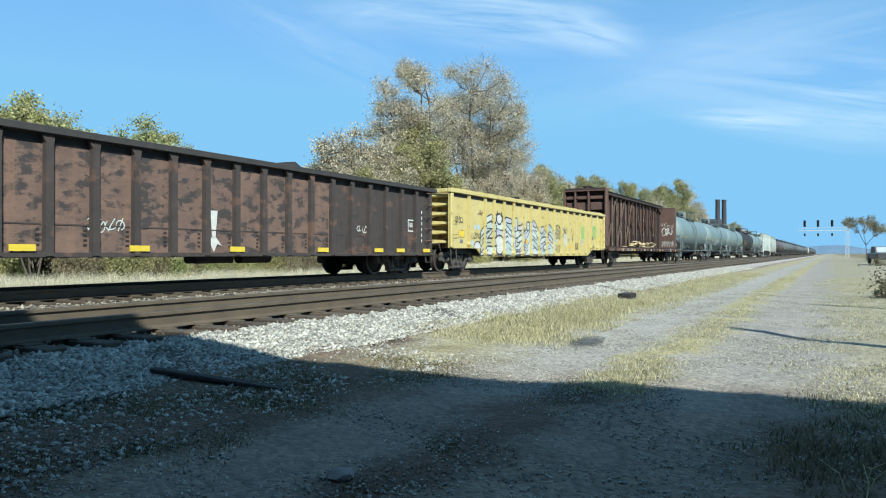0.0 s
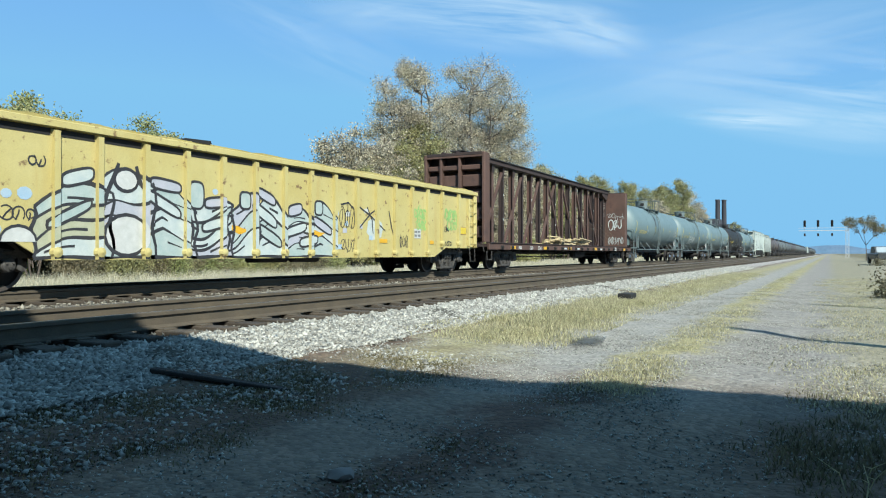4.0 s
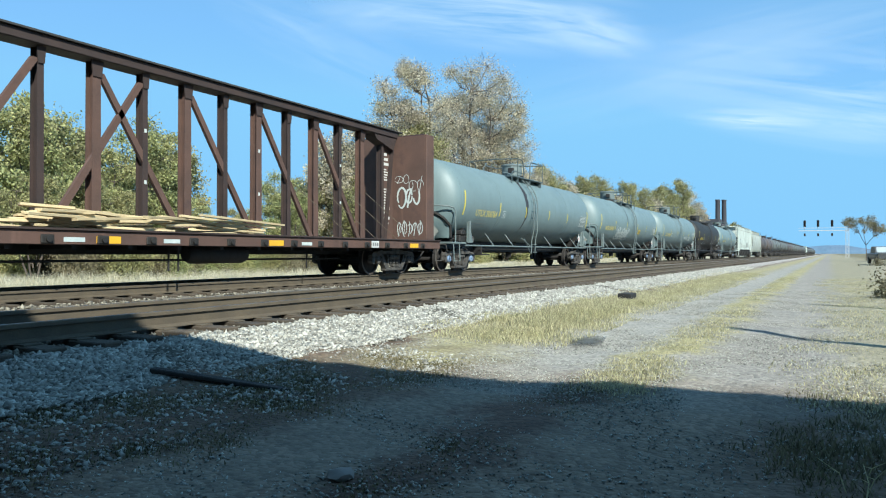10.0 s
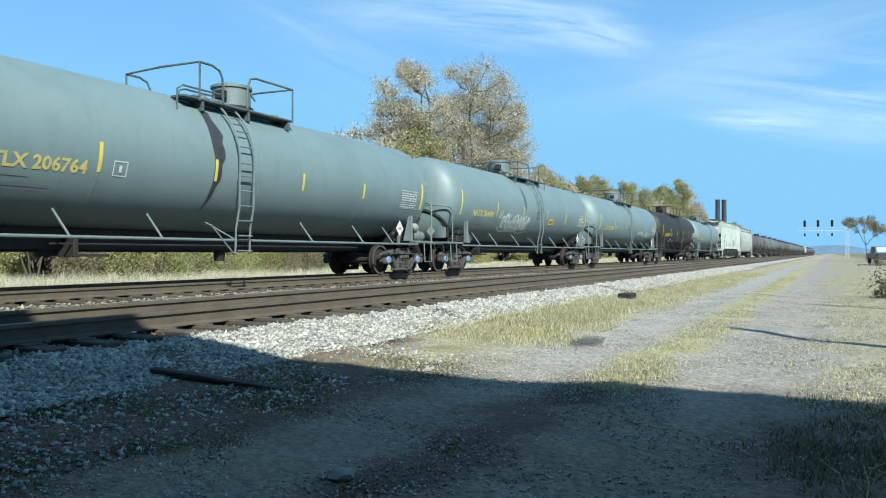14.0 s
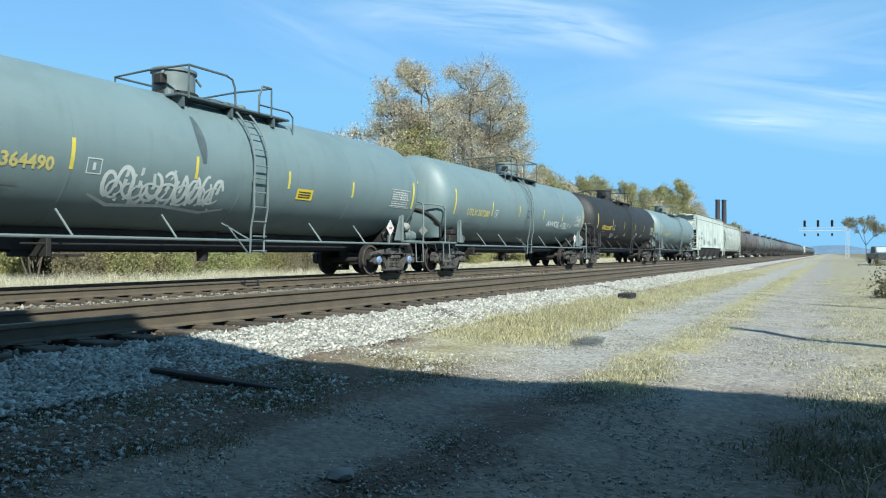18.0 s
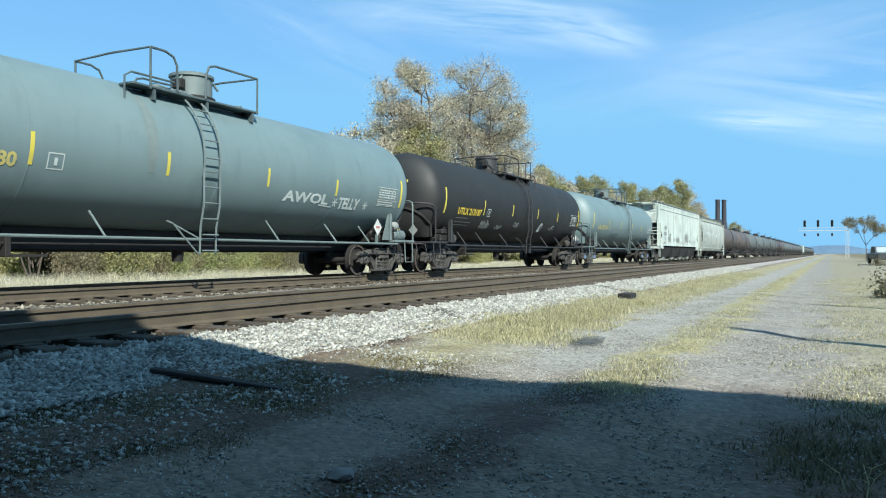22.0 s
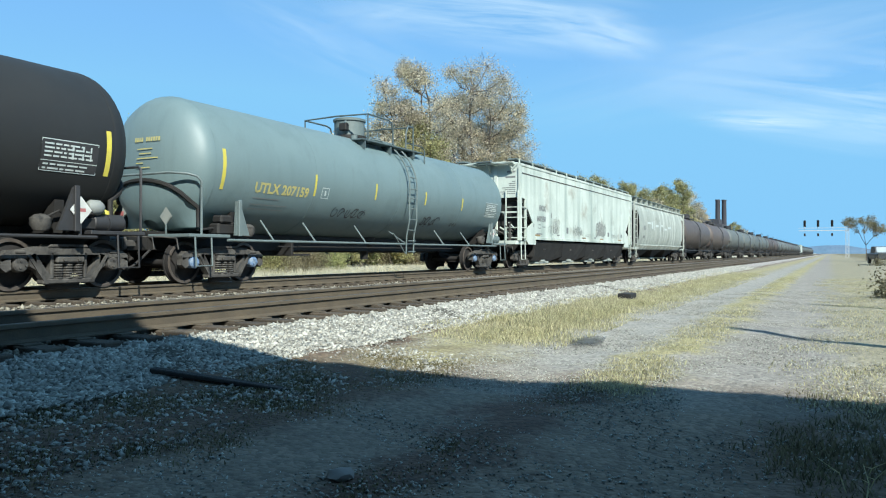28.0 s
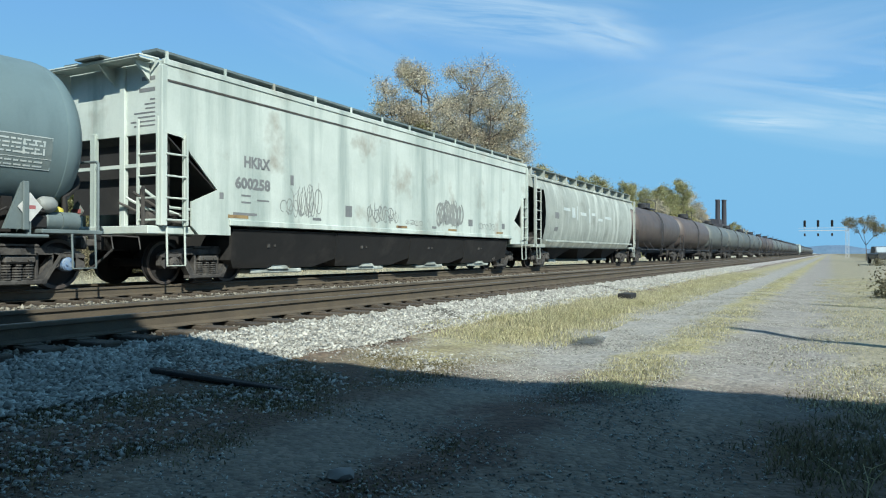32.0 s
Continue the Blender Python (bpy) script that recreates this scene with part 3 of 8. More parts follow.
def wheel_meshes():
    w = Shape()
    for side in (-1, 1):
        y = 0.68 * side
        prof = [(0.0, 0.09), (0.0, 0.13), (0.03, 0.16), (0.05, 0.36), (0.02, 0.39), (-0.005, WHEEL_R - 0.005), (0.10, WHEEL_R), (0.105, WHEEL_R + 0.02), (0.135, WHEEL_R + 0.02), (0.137, 0.39), (0.10, 0.37), (0.09, 0.16), (0.13, 0.13), (0.13, 0.09)]
        w.lathe([((0.137 - a), r) for a, r in prof], (0, y, 0), (0, side, 0), 28)
    w.lathe([(-1.12, 0.001), (-1.12, 0.075), (-0.78, 0.085), (0.78, 0.085), (1.12, 0.075), (1.12, 0.001)], (0, 0, 0), (0, 1, 0), 12)
    rims, caps = [], []
    for side in (-1, 1):
        rims.append(Shape().lathe([(0.139, 0.385), (0.144, 0.39), (0.144, 0.445), (0.139, 0.448)], (0, 0.68 * side, 0), (0, side, 0), 28).mesh("wheel_rim", M_TREAD, 40))
        cap = Shape()
        caps.append(cap)
        cap.lathe([(-0.12, 0.125), (0.02, 0.125), (0.03, 0.112), (0.045, 0.108), (0.055, 0.085), (0.06, 0.04), (0.06, 0.001)], (0, 1.10 * side, 0), (0, side, 0), 14)
        for k in range(3):
            a = 2.0944 * k
            cap.lathe([(0.05, 0.018), (0.08, 0.018), (0.08, 0.001)], (0.062 * math.cos(a), 1.10 * side, 0.062 * math.sin(a)), (0, side, 0), 6)
    return w.mesh("wheelset", M_WHEEL, 40), rims, caps


W_MESH, RIM_MESH, CAP_SHAPE = wheel_meshes()
CAP_MESH = [c.mesh("bearing_cap", M_TRUCK, 40) for c in CAP_SHAPE]
CAP_BLUE = [c.mesh("bearing_cap", M_CAP_BLUE, 40) for c in CAP_SHAPE]


def truck_shape():
    """Two cast side frames with pedestals, spring windows and coil springs, tied by the bolster."""
    s = Shape()
    for side in (-1, 1):
        lo, hi = min(side * 0.95, side * 1.11), max(side * 0.95, side * 1.11)
        face = side * 1.13
        flo, fhi = min(side * 1.0, face), max(side * 1.0, face)
        # upper chord: a shallow arch that swells over each bearing
        s.prism([(-1.20, 0.50), (-1.22, 0.60), (-1.10, 0.69), (-0.86, 0.71), (-0.60, 0.76), (0.60, 0.76), (0.86, 0.71), (1.10, 0.69), (1.22, 0.60), (1.20, 0.50),
                 (1.06, 0.56), (0.74, 0.56), (0.58, 0.62), (-0.58, 0.62), (-0.74, 0.56), (-1.06, 0.56)], lo, hi)
        for m in (-1, 1):
            # outer and inner pedestal legs beside the bearing
            s.prism([(m * 1.20, 0.56), (m * 1.22, 0.40), (m * 1.13, 0.33), (m * 1.04, 0.38), (m * 1.05, 0.56)], lo, hi)
            s.prism([(m * 0.74, 0.58), (m * 0.72, 0.42), (m * 0.62, 0.36), (m * 0.60, 0.44), (m * 0.62, 0.62)], lo, hi)
            # tension member down to the spring seat, with a raised flange
            s.prism([(m * 0.76, 0.60), (m * 0.62, 0.64), (m * 0.42, 0.34), (m * 0.34, 0.26), (m * 0.34, 0.13), (m * 0.44, 0.13), (m * 0.52, 0.24)], lo, hi)
            s.prism([(m * 0.78, 0.61), (m * 0.73, 0.63), (m * 0.44, 0.22), (m * 0.40, 0.12), (m * 0.46, 0.12), (m * 0.52, 0.22)], flo, fhi)
            s.box(m * 0.32 - 0.03, m * 0.32 + 0.03, lo, hi, 0.20, 0.66, 0.012)
            s.box(m * 0.889 - 0.15, m * 0.889 + 0.15, lo - 0.01, hi + 0.01, 0.54, 0.635, 0.03)
            s.box(m * 0.889 - 0.10, m * 0.889 + 0.10, flo, fhi, 0.635, 0.70, 0.02)
        s.box(-0.50, 0.50, lo - 0.02, hi + 0.02, 0.11, 0.20, 0.02)
        s.prism([(-0.40, 0.74), (0.40, 0.74), (0.34, 0.80), (-0.34, 0.80)], lo, hi)
        for x in (-0.19, 0.0, 0.19):
            for k in range(6):
                s.lathe([(0, 0.03), (0, 0.084), (0.026, 0.084), (0.026, 0.03)], (x, side * 1.06, 0.205 + k * 0.045), (0, 0, 1), 10)
        # bolster end and its side bearing
        s.box(-0.27, 0.27, min(side * 0.98, side * 1.17), max(side * 0.98, side * 1.17), 0.47, 0.60, 0.03)
        s.box(-0.20, 0.20, min(side * 0.55, side * 0.80), max(side * 0.55, side * 0.80), 0.66, 0.80, 0.02)
        for x in (-0.14, 0.14):
            s.lathe([(0, 0.03), (0.03, 0.03), (0.03, 0.001)], (x, side * 1.17, 0.535), (0, side, 0), 8)
    s.box(-0.24, 0.24, -1.0, 1.0, 0.48, 0.66, 0.03)
    s.lathe([(0, 0.001), (0, 0.2), (0.1, 0.2), (0.1, 0.001)], (0, 0, 0.66), (0, 0, 1), 16)
    return s


TRUCK_MESH = truck_shape().mesh("truck", M_TRUCK, 35)
BEAM_MESH = Shape().box(-0.62, -0.52, -0.85, 0.85, 0.3, 0.42, 0.02).box(0.52, 0.62, -0.85, 0.85, 0.3, 0.42, 0.02).box(-0.55, 0.55, -0.03, 0.03, 0.33, 0.38).mesh("brake_beam", M_BLACK)
# dark block set low under the near side frame
LOW_BLOCK_MESH = Shape().box(-0.30, 0.30, -0.99, -0.86, 0.02, 0.17, 0.03).mesh("spring_plank", M_BLACK)


def add_truck(car, x, turning=True, cap=None):
    t = new("truck", TRUCK_MESH)
    t.parent, t.location = car, (x, 0, 0)
    for nm, me in (("brake_beam", BEAM_MESH), ("spring_plank", LOW_BLOCK_MESH)):
        b = new(nm, me)
        b.parent = t
    for dx in (-0.889, 0.889):
        w = new("wheelset", W_MESH)
        w.parent, w.location = t, (dx, 0, WHEEL_R)
        if turning:
            WHEELS.append((w, dx))
        # rim and bearing caps roll with the wheelset
        caps = cap or CAP_MESH
        for nm, me in (("wheel_rim", RIM_MESH[0]), ("wheel_rim", RIM_MESH[1]), ("bearing_cap", caps[0]), ("bearing_cap", caps[1])):
            o = new(nm, me)
            o.parent, o.location = t, (dx, 0, WHEEL_R)
            if turning:
                WHEELS.append((o, dx))
    return t


def couplers(car, half, mat):
    """Draft sill ends with knuckle couplers, air hoses and cut levers."""
    for side in (-1, 1):
        x = side * half
        s = Shape().box(min(x - side * 1.0, x - side * 0.35), max(x - side * 1.0, x - side * 0.35), -0.2, 0.2, 0.70, 1.02, 0.02)
        part("draft_sill", s, mat, car)
        k = Shape().box(min(x - side * 0.4, x - side * 0.04), max(x - side * 0.4, x - side * 0.04), -0.075, 0.075, 0.78, 0.92, 0.02)
        k.box(min(x - side * 0.1, x + side * 0.02), max(x - side * 0.1, x + side * 0.02), -0.16 * side - 0.09, -0.16 * side + 0.17, 0.72, 0.98, 0.03)
        part("coupler", k, M_TRUCK, car)
        h = Shape().tube([(x - side * 0.5, -0.35, 0.72), (x - side * 0.3, -0.34, 0.55), (x - side * 0.12, -0.28, 0.38), (x, -0.2, 0.32)], 0.028, 8)
        part("air_hose", h, M_BLACK, car)
        c = Shape().tube([(x - side * 0.25, 0, 1.0), (x - side * 0.3, -0.9, 0.98), (x - side * 0.3, -1.35, 0.95), (x - side * 0.3, -1.4, 0.72)], 0.014, 6)
        part("cut_lever", c, M_TRUCK, car)


def start_car(name, x0, x1, label, category="rail car"):
    """An empty at the car's middle on the rails."""
    car = new(name)
    tagged(car, label, category, "cars of the freight train")
    TRAIN.append((car, (x0 + x1) / 2))
    return car, (x1 - x0) / 2


def flat_marks(text, size, x, z, y, squeeze=1.0):
    """Writing laid on a side that faces the lane."""
    v, f = WRITING[text]
    return Shape().add([(x + a * size * squeeze, y, z + b * size) for a, b, c in v], f)


STROKES = [0]


def stroke(s, pts, w, place):
    """A flat painted stroke of width w through 2D points; place maps (u, v) into space."""
    P = [Vector(p) for p in pts]
    row = []
    u0, v0 = P[0]
    o = Vector(place(u0, v0))
    out = (Vector(place(u0 + 0.01, v0)) - o).cross(Vector(place(u0, v0 + 0.01)) - o).normalized()
    if out.x + out.y > 0:
        out = -out
    STROKES[0] += 1
    out *= 0.0003 * (STROKES[0] % 14)
    for i, p in enumerate(P):
        d = P[min(i + 1, len(P) - 1)] - P[max(i - 1, 0)]
        d = d.normalized() if d.length > 0 else Vector((1, 0))
        nrm = Vector((-d.y, d.x)) * w * 0.5 * (0.6 + 0.4 * math.sin(3.14 * (i + 0.6) / len(P)))
        row += [Vector(place(*(p + nrm))) + out, Vector(place(*(p - nrm))) + out]
    s.add(row, [(2 * i, 2 * i + 1, 2 * i + 3, 2 * i + 2) for i in range(len(P) - 1)])


def scrawl(rng, s, u0, u1, v0, v1, w, place, letters):
    """Looping spray-can handwriting filling a box."""
    step = (u1 - u0) / letters
    for k in range(letters):
        cu, cv = u0 + (k + 0.5) * step, (v0 + v1) / 2
        a0, turn = rng.uniform(0, 6.28), rng.choice((-1, 1)) * rng.uniform(3.5, 7)
        ru, rv = step * rng.uniform(0.35, 0.6), (v1 - v0) * rng.uniform(0.3, 0.5)
        stroke(s, [(cu + ru * math.cos(a0 + turn * i / 14), cv + rv * math.sin(a0 + turn * i / 14) * (1 - 0.3 * i / 14)) for i in range(15)], w, place)
        if rng.random() < 0.7:
            stroke(s, [(cu - ru * 0.5, v0 + rng.uniform(0, 0.2) * (v1 - v0)), (cu, cv), (cu + ru * rng.uniform(-0.5, 0.9), v1 * rng.uniform(0.92, 1.0))], w, place)


YELLOW_RIBS = [-8.03, -6.63] + [-5.8 + k for k in range(14)] + [8.42]


def gondola(x0, x1, top, bottom, spacing, kind):
    dark = kind == "rust"
    label = "rust-brown high-sided gondola rail car with vertical ribs" if dark else "faded yellow gondola rail car covered in graffiti"
    car, half = start_car("gondola_car", x0, x1, label)
    L = half - 0.45
    LL = L if dark else L - 0.32
    body, trim = (M_RUST_GON, M_DARK_GON) if dark else (M_YELLOW, M_YELLOW)
    for y, nm in ((-1.46, "side_wall"), (1.46, "side_wall")):
        if dark:
            poly = [(-LL, bottom), (L, bottom), (L, top), (-LL, top)]
        else:
            up, cut = bottom + 0.30, 2.9
            poly = [(-LL, up), (-LL + cut - 0.7, up), (-LL + cut - 0.2, bottom), (L - cut - 0.2, bottom), (L - cut + 0.6, up), (L, up), (L, top), (-LL, top)]
        part(nm, Shape().prism(poly, y - 0.02, y + 0.02), body, car)
    for side in (-1, 1):
        x = L if side > 0 else -LL
        if dark:
            part("end_wall", Shape().box(x - 0.03, x + 0.03, -1.44, 1.44, bottom + 0.35, top), body, car)
            for k in range(8):
                z = bottom + 0.5 + k * (top - bottom - 0.65) / 7
                part("end_corrugation", Shape().box(x - 0.11, x + 0.11, -1.42, 1.42, z - 0.05, z + 0.05, 0.03), body, car)
            continue
        # the yellow car's end: deep pressed ridges that taper towards the corner posts
        part("end_wall", Shape().box(x - side * 0.36 - 0.02, x - side * 0.36 + 0.02, -1.44, 1.44, bottom + 0.30, top), M_YELLOW_RUST, car)
        part("corner_post", Shape().box(min(x, x - side * 0.2), max(x, x - side * 0.2), -1.575, -1.482, bottom + 0.32, top - 0.12, 0.02), body, car)
        for k in range(6):
            z = bottom + 0.52 + k * 0.325
            xi, xo = x - side * 0.34, x + side * 0.05
            v = []
            for yy, hz, xx in ((-1.44, 0.025, x - side * 0.16), (-0.7, 0.06, xo), (0.7, 0.06, xo), (1.44, 0.025, x - side * 0.16)):
                v += [(xi, yy, z - hz - 0.03), (xx, yy, z - hz), (xx, yy, z + hz), (xi, yy, z + hz + 0.03)]
            f = [(4 * a + b, 4 * a + (b + 1) % 4, 4 * a + 4 + (b + 1) % 4, 4 * a + 4 + b) for a in range(3) for b in range(4)] + [(0, 1, 2, 3), (15, 14, 13, 12)]
            part("end_corrugation", Shape().add(v, f), M_YELLOW, car, "rust-edged yellow pressed ridge")
        if side < 0:
            part("end_handrail", Shape().tube([(x - 0.1, 1.0, bottom + 0.6), (x - 0.1, 1.0, top - 0.25)], 0.03, 6), body, car)
    part("floor_plate", Shape().box(-LL + 0.39, L - 0.39, -1.44, 1.44, bottom + 0.30, bottom + 0.38), M_BLACK, car)
    part("centre_sill", Shape().box(-half + 0.4, half - 0.4, -0.2, 0.2, 0.62 if dark else 0.55, bottom + 0.30), M_BLACK, car)
    for y in (-1.5, 1.5):
        c = part("top_chord", Shape().box(-LL - 0.05, L + 0.05, y - (0.15 if dark and y < 0 else 0.09), y + (0.15 if dark and y > 0 else 0.06), top - 0.10, top + 0.03, 0.012), M_GON_TOP if dark else body, car)
    for x in (-LL, L):
        part("end_chord", Shape().box(x - 0.07, x + 0.07, -1.43, 1.43, top - 0.10, top + 0.028, 0.012), M_GON_TOP if dark else body, car)
    rib_xs = [L - 0.28 - k * spacing for k in range(int((2 * L - 0.5) / spacing) + 1)] if dark else YELLOW_RIBS
    for y in (-1, 1):
        for x in rib_xs:
            z0 = bottom if dark or -7.2 < x < 7.0 else bottom + 0.32
            w = 0.075 if dark else 0.06
            d = 0.11 if dark else 0.09
            rib = Shape().prism([(x - w, z0), (x + w, z0), (x + w * 0.9, top - 0.14), (x - w * 0.9, top - 0.14)], y * 1.485, y * (1.48 + d))
            part("rib", rib, M_DARK_GON if dark else body, car)
            if not dark and y < 0:
                part("rib_foot", Shape().lathe([(0, 0.001), (0, 0.10), (0.10, 0.09), (0.13, 0.001)], (x, -1.485, z0 + 0.13), (0, -1, 0), 10), body, car)
    if dark:
        part("side_sill", Shape().box(-L, L, -1.57, -1.48, bottom - 0.03, bottom + 0.06, 0.01), M_DARK_GON, car)
        part("side_sill", Shape().box(-L, L, 1.48, 1.57, bottom - 0.03, bottom + 0.06, 0.01), M_DARK_GON, car)
        edges = [-LL + 0.1] + sorted(rib_xs) + [L - 0.04]
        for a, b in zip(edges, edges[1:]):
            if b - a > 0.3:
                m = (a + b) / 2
                # black strip painted for the shade that the top chord throws
                part("rim_gap", Shape().prism([(a + 0.09, top - 0.11), (b - 0.09, top - 0.11), (b - 0.09, top - 0.25), (m + 0.1, top - 0.215), (m - 0.12, top - 0.235), (a + 0.09, top - 0.21)], -1.489, -1.4845), M_BLACK, car, "black strip painted for the shade below the top chord")
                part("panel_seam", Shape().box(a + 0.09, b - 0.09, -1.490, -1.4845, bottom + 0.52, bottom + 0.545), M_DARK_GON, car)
        for x in rib_xs:
            for k in range(4):
                part("drain_slot", Shape().box(x - 0.19, x - 0.12, -1.489, -1.4845, bottom + 0.17 + 0.085 * k, bottom + 0.205 + 0.085 * k), M_BLACK, car)
            part("rib_crown", Shape().prism([(x - 0.07, top - 0.24), (x + 0.07, top - 0.24), (x + 0.09, top - 0.11), (x - 0.15, top - 0.11)], -1.589, -1.485), M_DARK_GON, car)
        part("cover_bump", Shape().prism([(0.8, top + 0.03), (2.1, top + 0.03), (1.75, top + 0.20), (1.2, top + 0.12)], -1.3, -0.6), M_GON_TOP, car)
        # darker repainted panels at the end of the side
        part("repaint_panel", Shape().box(L - 5.35, L - 0.05, -1.4835, -1.4805, bottom + 0.07, top - 0.1), M_DARK_GON, car, "dark grey repainted end panels")
        for k, dx in enumerate((0.55, 2.15, 3.35, 5.95, 9.0, 11.55, 13.8)):
            part("reflector", Shape().box(L - dx - 0.22, L - dx + 0.22, -1.60, -1.583, bottom + 0.08, bottom + 0.19), M_YEL_MARK, car, "yellow reflective strip")
    else:
        for x in (3.6, 6.45):
            part("reflector", Shape().box(x - 0.24, x + 0.2, -1.497, -1.483, bottom + 0.42, bottom + 0.53), M_ORANGE, car, "orange reflective strip")
        edges = [-LL + 0.12] + list(rib_xs) + [L - 0.12]
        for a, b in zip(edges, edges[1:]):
            # shade under the yellow chord, painted as black strips between the ribs
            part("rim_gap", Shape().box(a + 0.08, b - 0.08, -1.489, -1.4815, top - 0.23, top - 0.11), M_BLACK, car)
        # bent lip on top of the chord, uneven from years of loading
        rng = random.Random(4)
        v = []
        for k in range(60):
            x = -LL + 0.15 + k * (L + LL - 0.3) / 59
            d, h = rng.uniform(-0.03, 0.03), 0.05 + rng.uniform(-0.018, 0.018)
            v += [(x, -1.50 + d, top + 0.02), (x, -1.52 + d, top + 0.03 + h), (x, -1.46 + d, top + 0.035 + h), (x, -1.45 + d, top + 0.02)]
        part("bent_lip", Shape().add(v, [(4 * a + b, 4 * a + (b + 1) % 4, 4 * a + 4 + (b + 1) % 4, 4 * a + 4 + b) for a in range(59) for b in range(4)] + [(0, 1, 2, 3), (239, 238, 237, 236)]), body, car, "dented yellow top lip")
        part("tarp_scrap", Shape().prism([(-3.9, top + 0.07), (-3.1, top + 0.07), (-3.15, top + 0.16), (-3.8, top + 0.13)], -1.5, -1.2), M_BLACK, car, "dark scrap lying on the rim")
        part("tarp_scrap", Shape().prism([(7.7, top + 0.07), (8.3, top + 0.07), (8.2, top + 0.13), (7.9, top + 0.12)], -1.5, -1.2), M_BLACK, car, "dark scrap lying on the rim")
    for side in (-1, 1):
        x = L if side > 0 else -LL
        for k in range(5 if dark or side > 0 else 2):
            z = bottom + (0.45 + k * 0.38 if dark or side > 0 else 0.78 + k * 0.48)
            part("grab_iron", Shape().tube([(x - side * 0.12, -1.50, z), (x - side * 0.12, -1.61, z), (x - side * 0.52, -1.61, z), (x - side * 0.52, -1.48, z)], 0.016, 6), body, car)
        if side > 0 and not dark:
            for dx in (0.14, 0.66):
                part("ladder_rail", Shape().box(x - dx - 0.03, x - dx + 0.03, -1.60, -1.482, bottom + 0.36, top - 0.25, 0.01), body, car)
        st = Shape().tube([(x - side * 0.08, -1.5, bottom + 0.3), (x - side * 0.08, -1.52, 0.36), (x - side * 0.48, -1.52, 0.36), (x - side * 0.48, -1.5, bottom + 0.3)], 0.016, 6)
        part("step", st, M_TRUCK, car)
    part("brake_rigging", Shape().box(-1.0, 0.1, -0.9, -0.4, 0.42, 0.75, 0.05).tube([(0.3, -0.8, 0.55), (1.3, -0.8, 0.55)], 0.14, 12), M_BLACK, car)
    couplers(car, half, M_BLACK)
    add_truck(car, -half + (2.0 if dark else 2.2))
    add_truck(car, half - 1.97)
    return car, L


G1, G1_L = gondola(3.6, 21.4, 2.72, 0.60, 0.87, "rust")
G2, G2_L = gondola(21.4, 41.95, 2.85, 0.53, 0.98, "yellow")


def rust_car_marks():
    L = G1_L
    place = lambda u, v: (u, -1.4865, v)
    a = Shape()
    # white downward arrow brushed on a side panel
    a.add([place(u, v) for u, v in ((-0.13, 0.66), (0.13, 0.66), (0.06, 0.0), (-0.06, 0.0))], [(0, 1, 2, 3)])
    a.add([place(u, v) for u, v in ((-0.06, 0.02), (0.06, 0.02), (0.28, -0.2), (0.12, -0.16), (0, -0.36), (-0.12, -0.16), (-0.28, -0.2))], [(0, 1, 2, 3, 4, 5, 6)])
    a.v = [(x * 0.8 + 11.36 - 12.5, y, z * 0.86 + 0.98) for x, y, z in a.v]
    part("paint_arrow", a, M_WHITE_MARK, G1, "white painted downward arrow")
    x = L - 1.55
    b = Shape()
    for u0, u1, v0, v1 in ((0, 0.5, 0, 0.05), (0, 0.5, 0.45, 0.5), (0, 0.05, 0.05, 0.45), (0.45, 0.5, 0.05, 0.45), (0.13, 0.22, 0.18, 0.36), (0.28, 0.37, 0.18, 0.36)):
        b.add([(x + u * 0.75, -1.4865, 1.32 + v * 0.75) for u, v in ((u0, v0), (u1, v0), (u1, v1), (u0, v1))], [(0, 1, 2, 3)])
    part("stencil_panel", b, M_WHITE_MARK, G1, "white stencilled square")
    g = Shape()
    rng = random.Random(8)
    scrawl(rng, g, L - 4.3, L - 3.55, 1.2, 1.45, 0.025, place, 3)
    scrawl(rng, g, L - 12.6, L - 11.8, 1.0, 1.3, 0.025, place, 4)
    part("chalk_scrawl", g, M_PALE_MARK, G1, "faint chalk scrawl")
    v = Shape()
    for k in range(6):
        v.add([(L - 0.72 + u, -1.4865, 1.0 + k * 0.18 + w) for u, w in ((0, 0), (0.05, 0), (0.05, 0.1), (0, 0.1))], [(0, 1, 2, 3)])
    part("stencil_column", v, M_PALE_MARK, G1)


rust_car_marks()


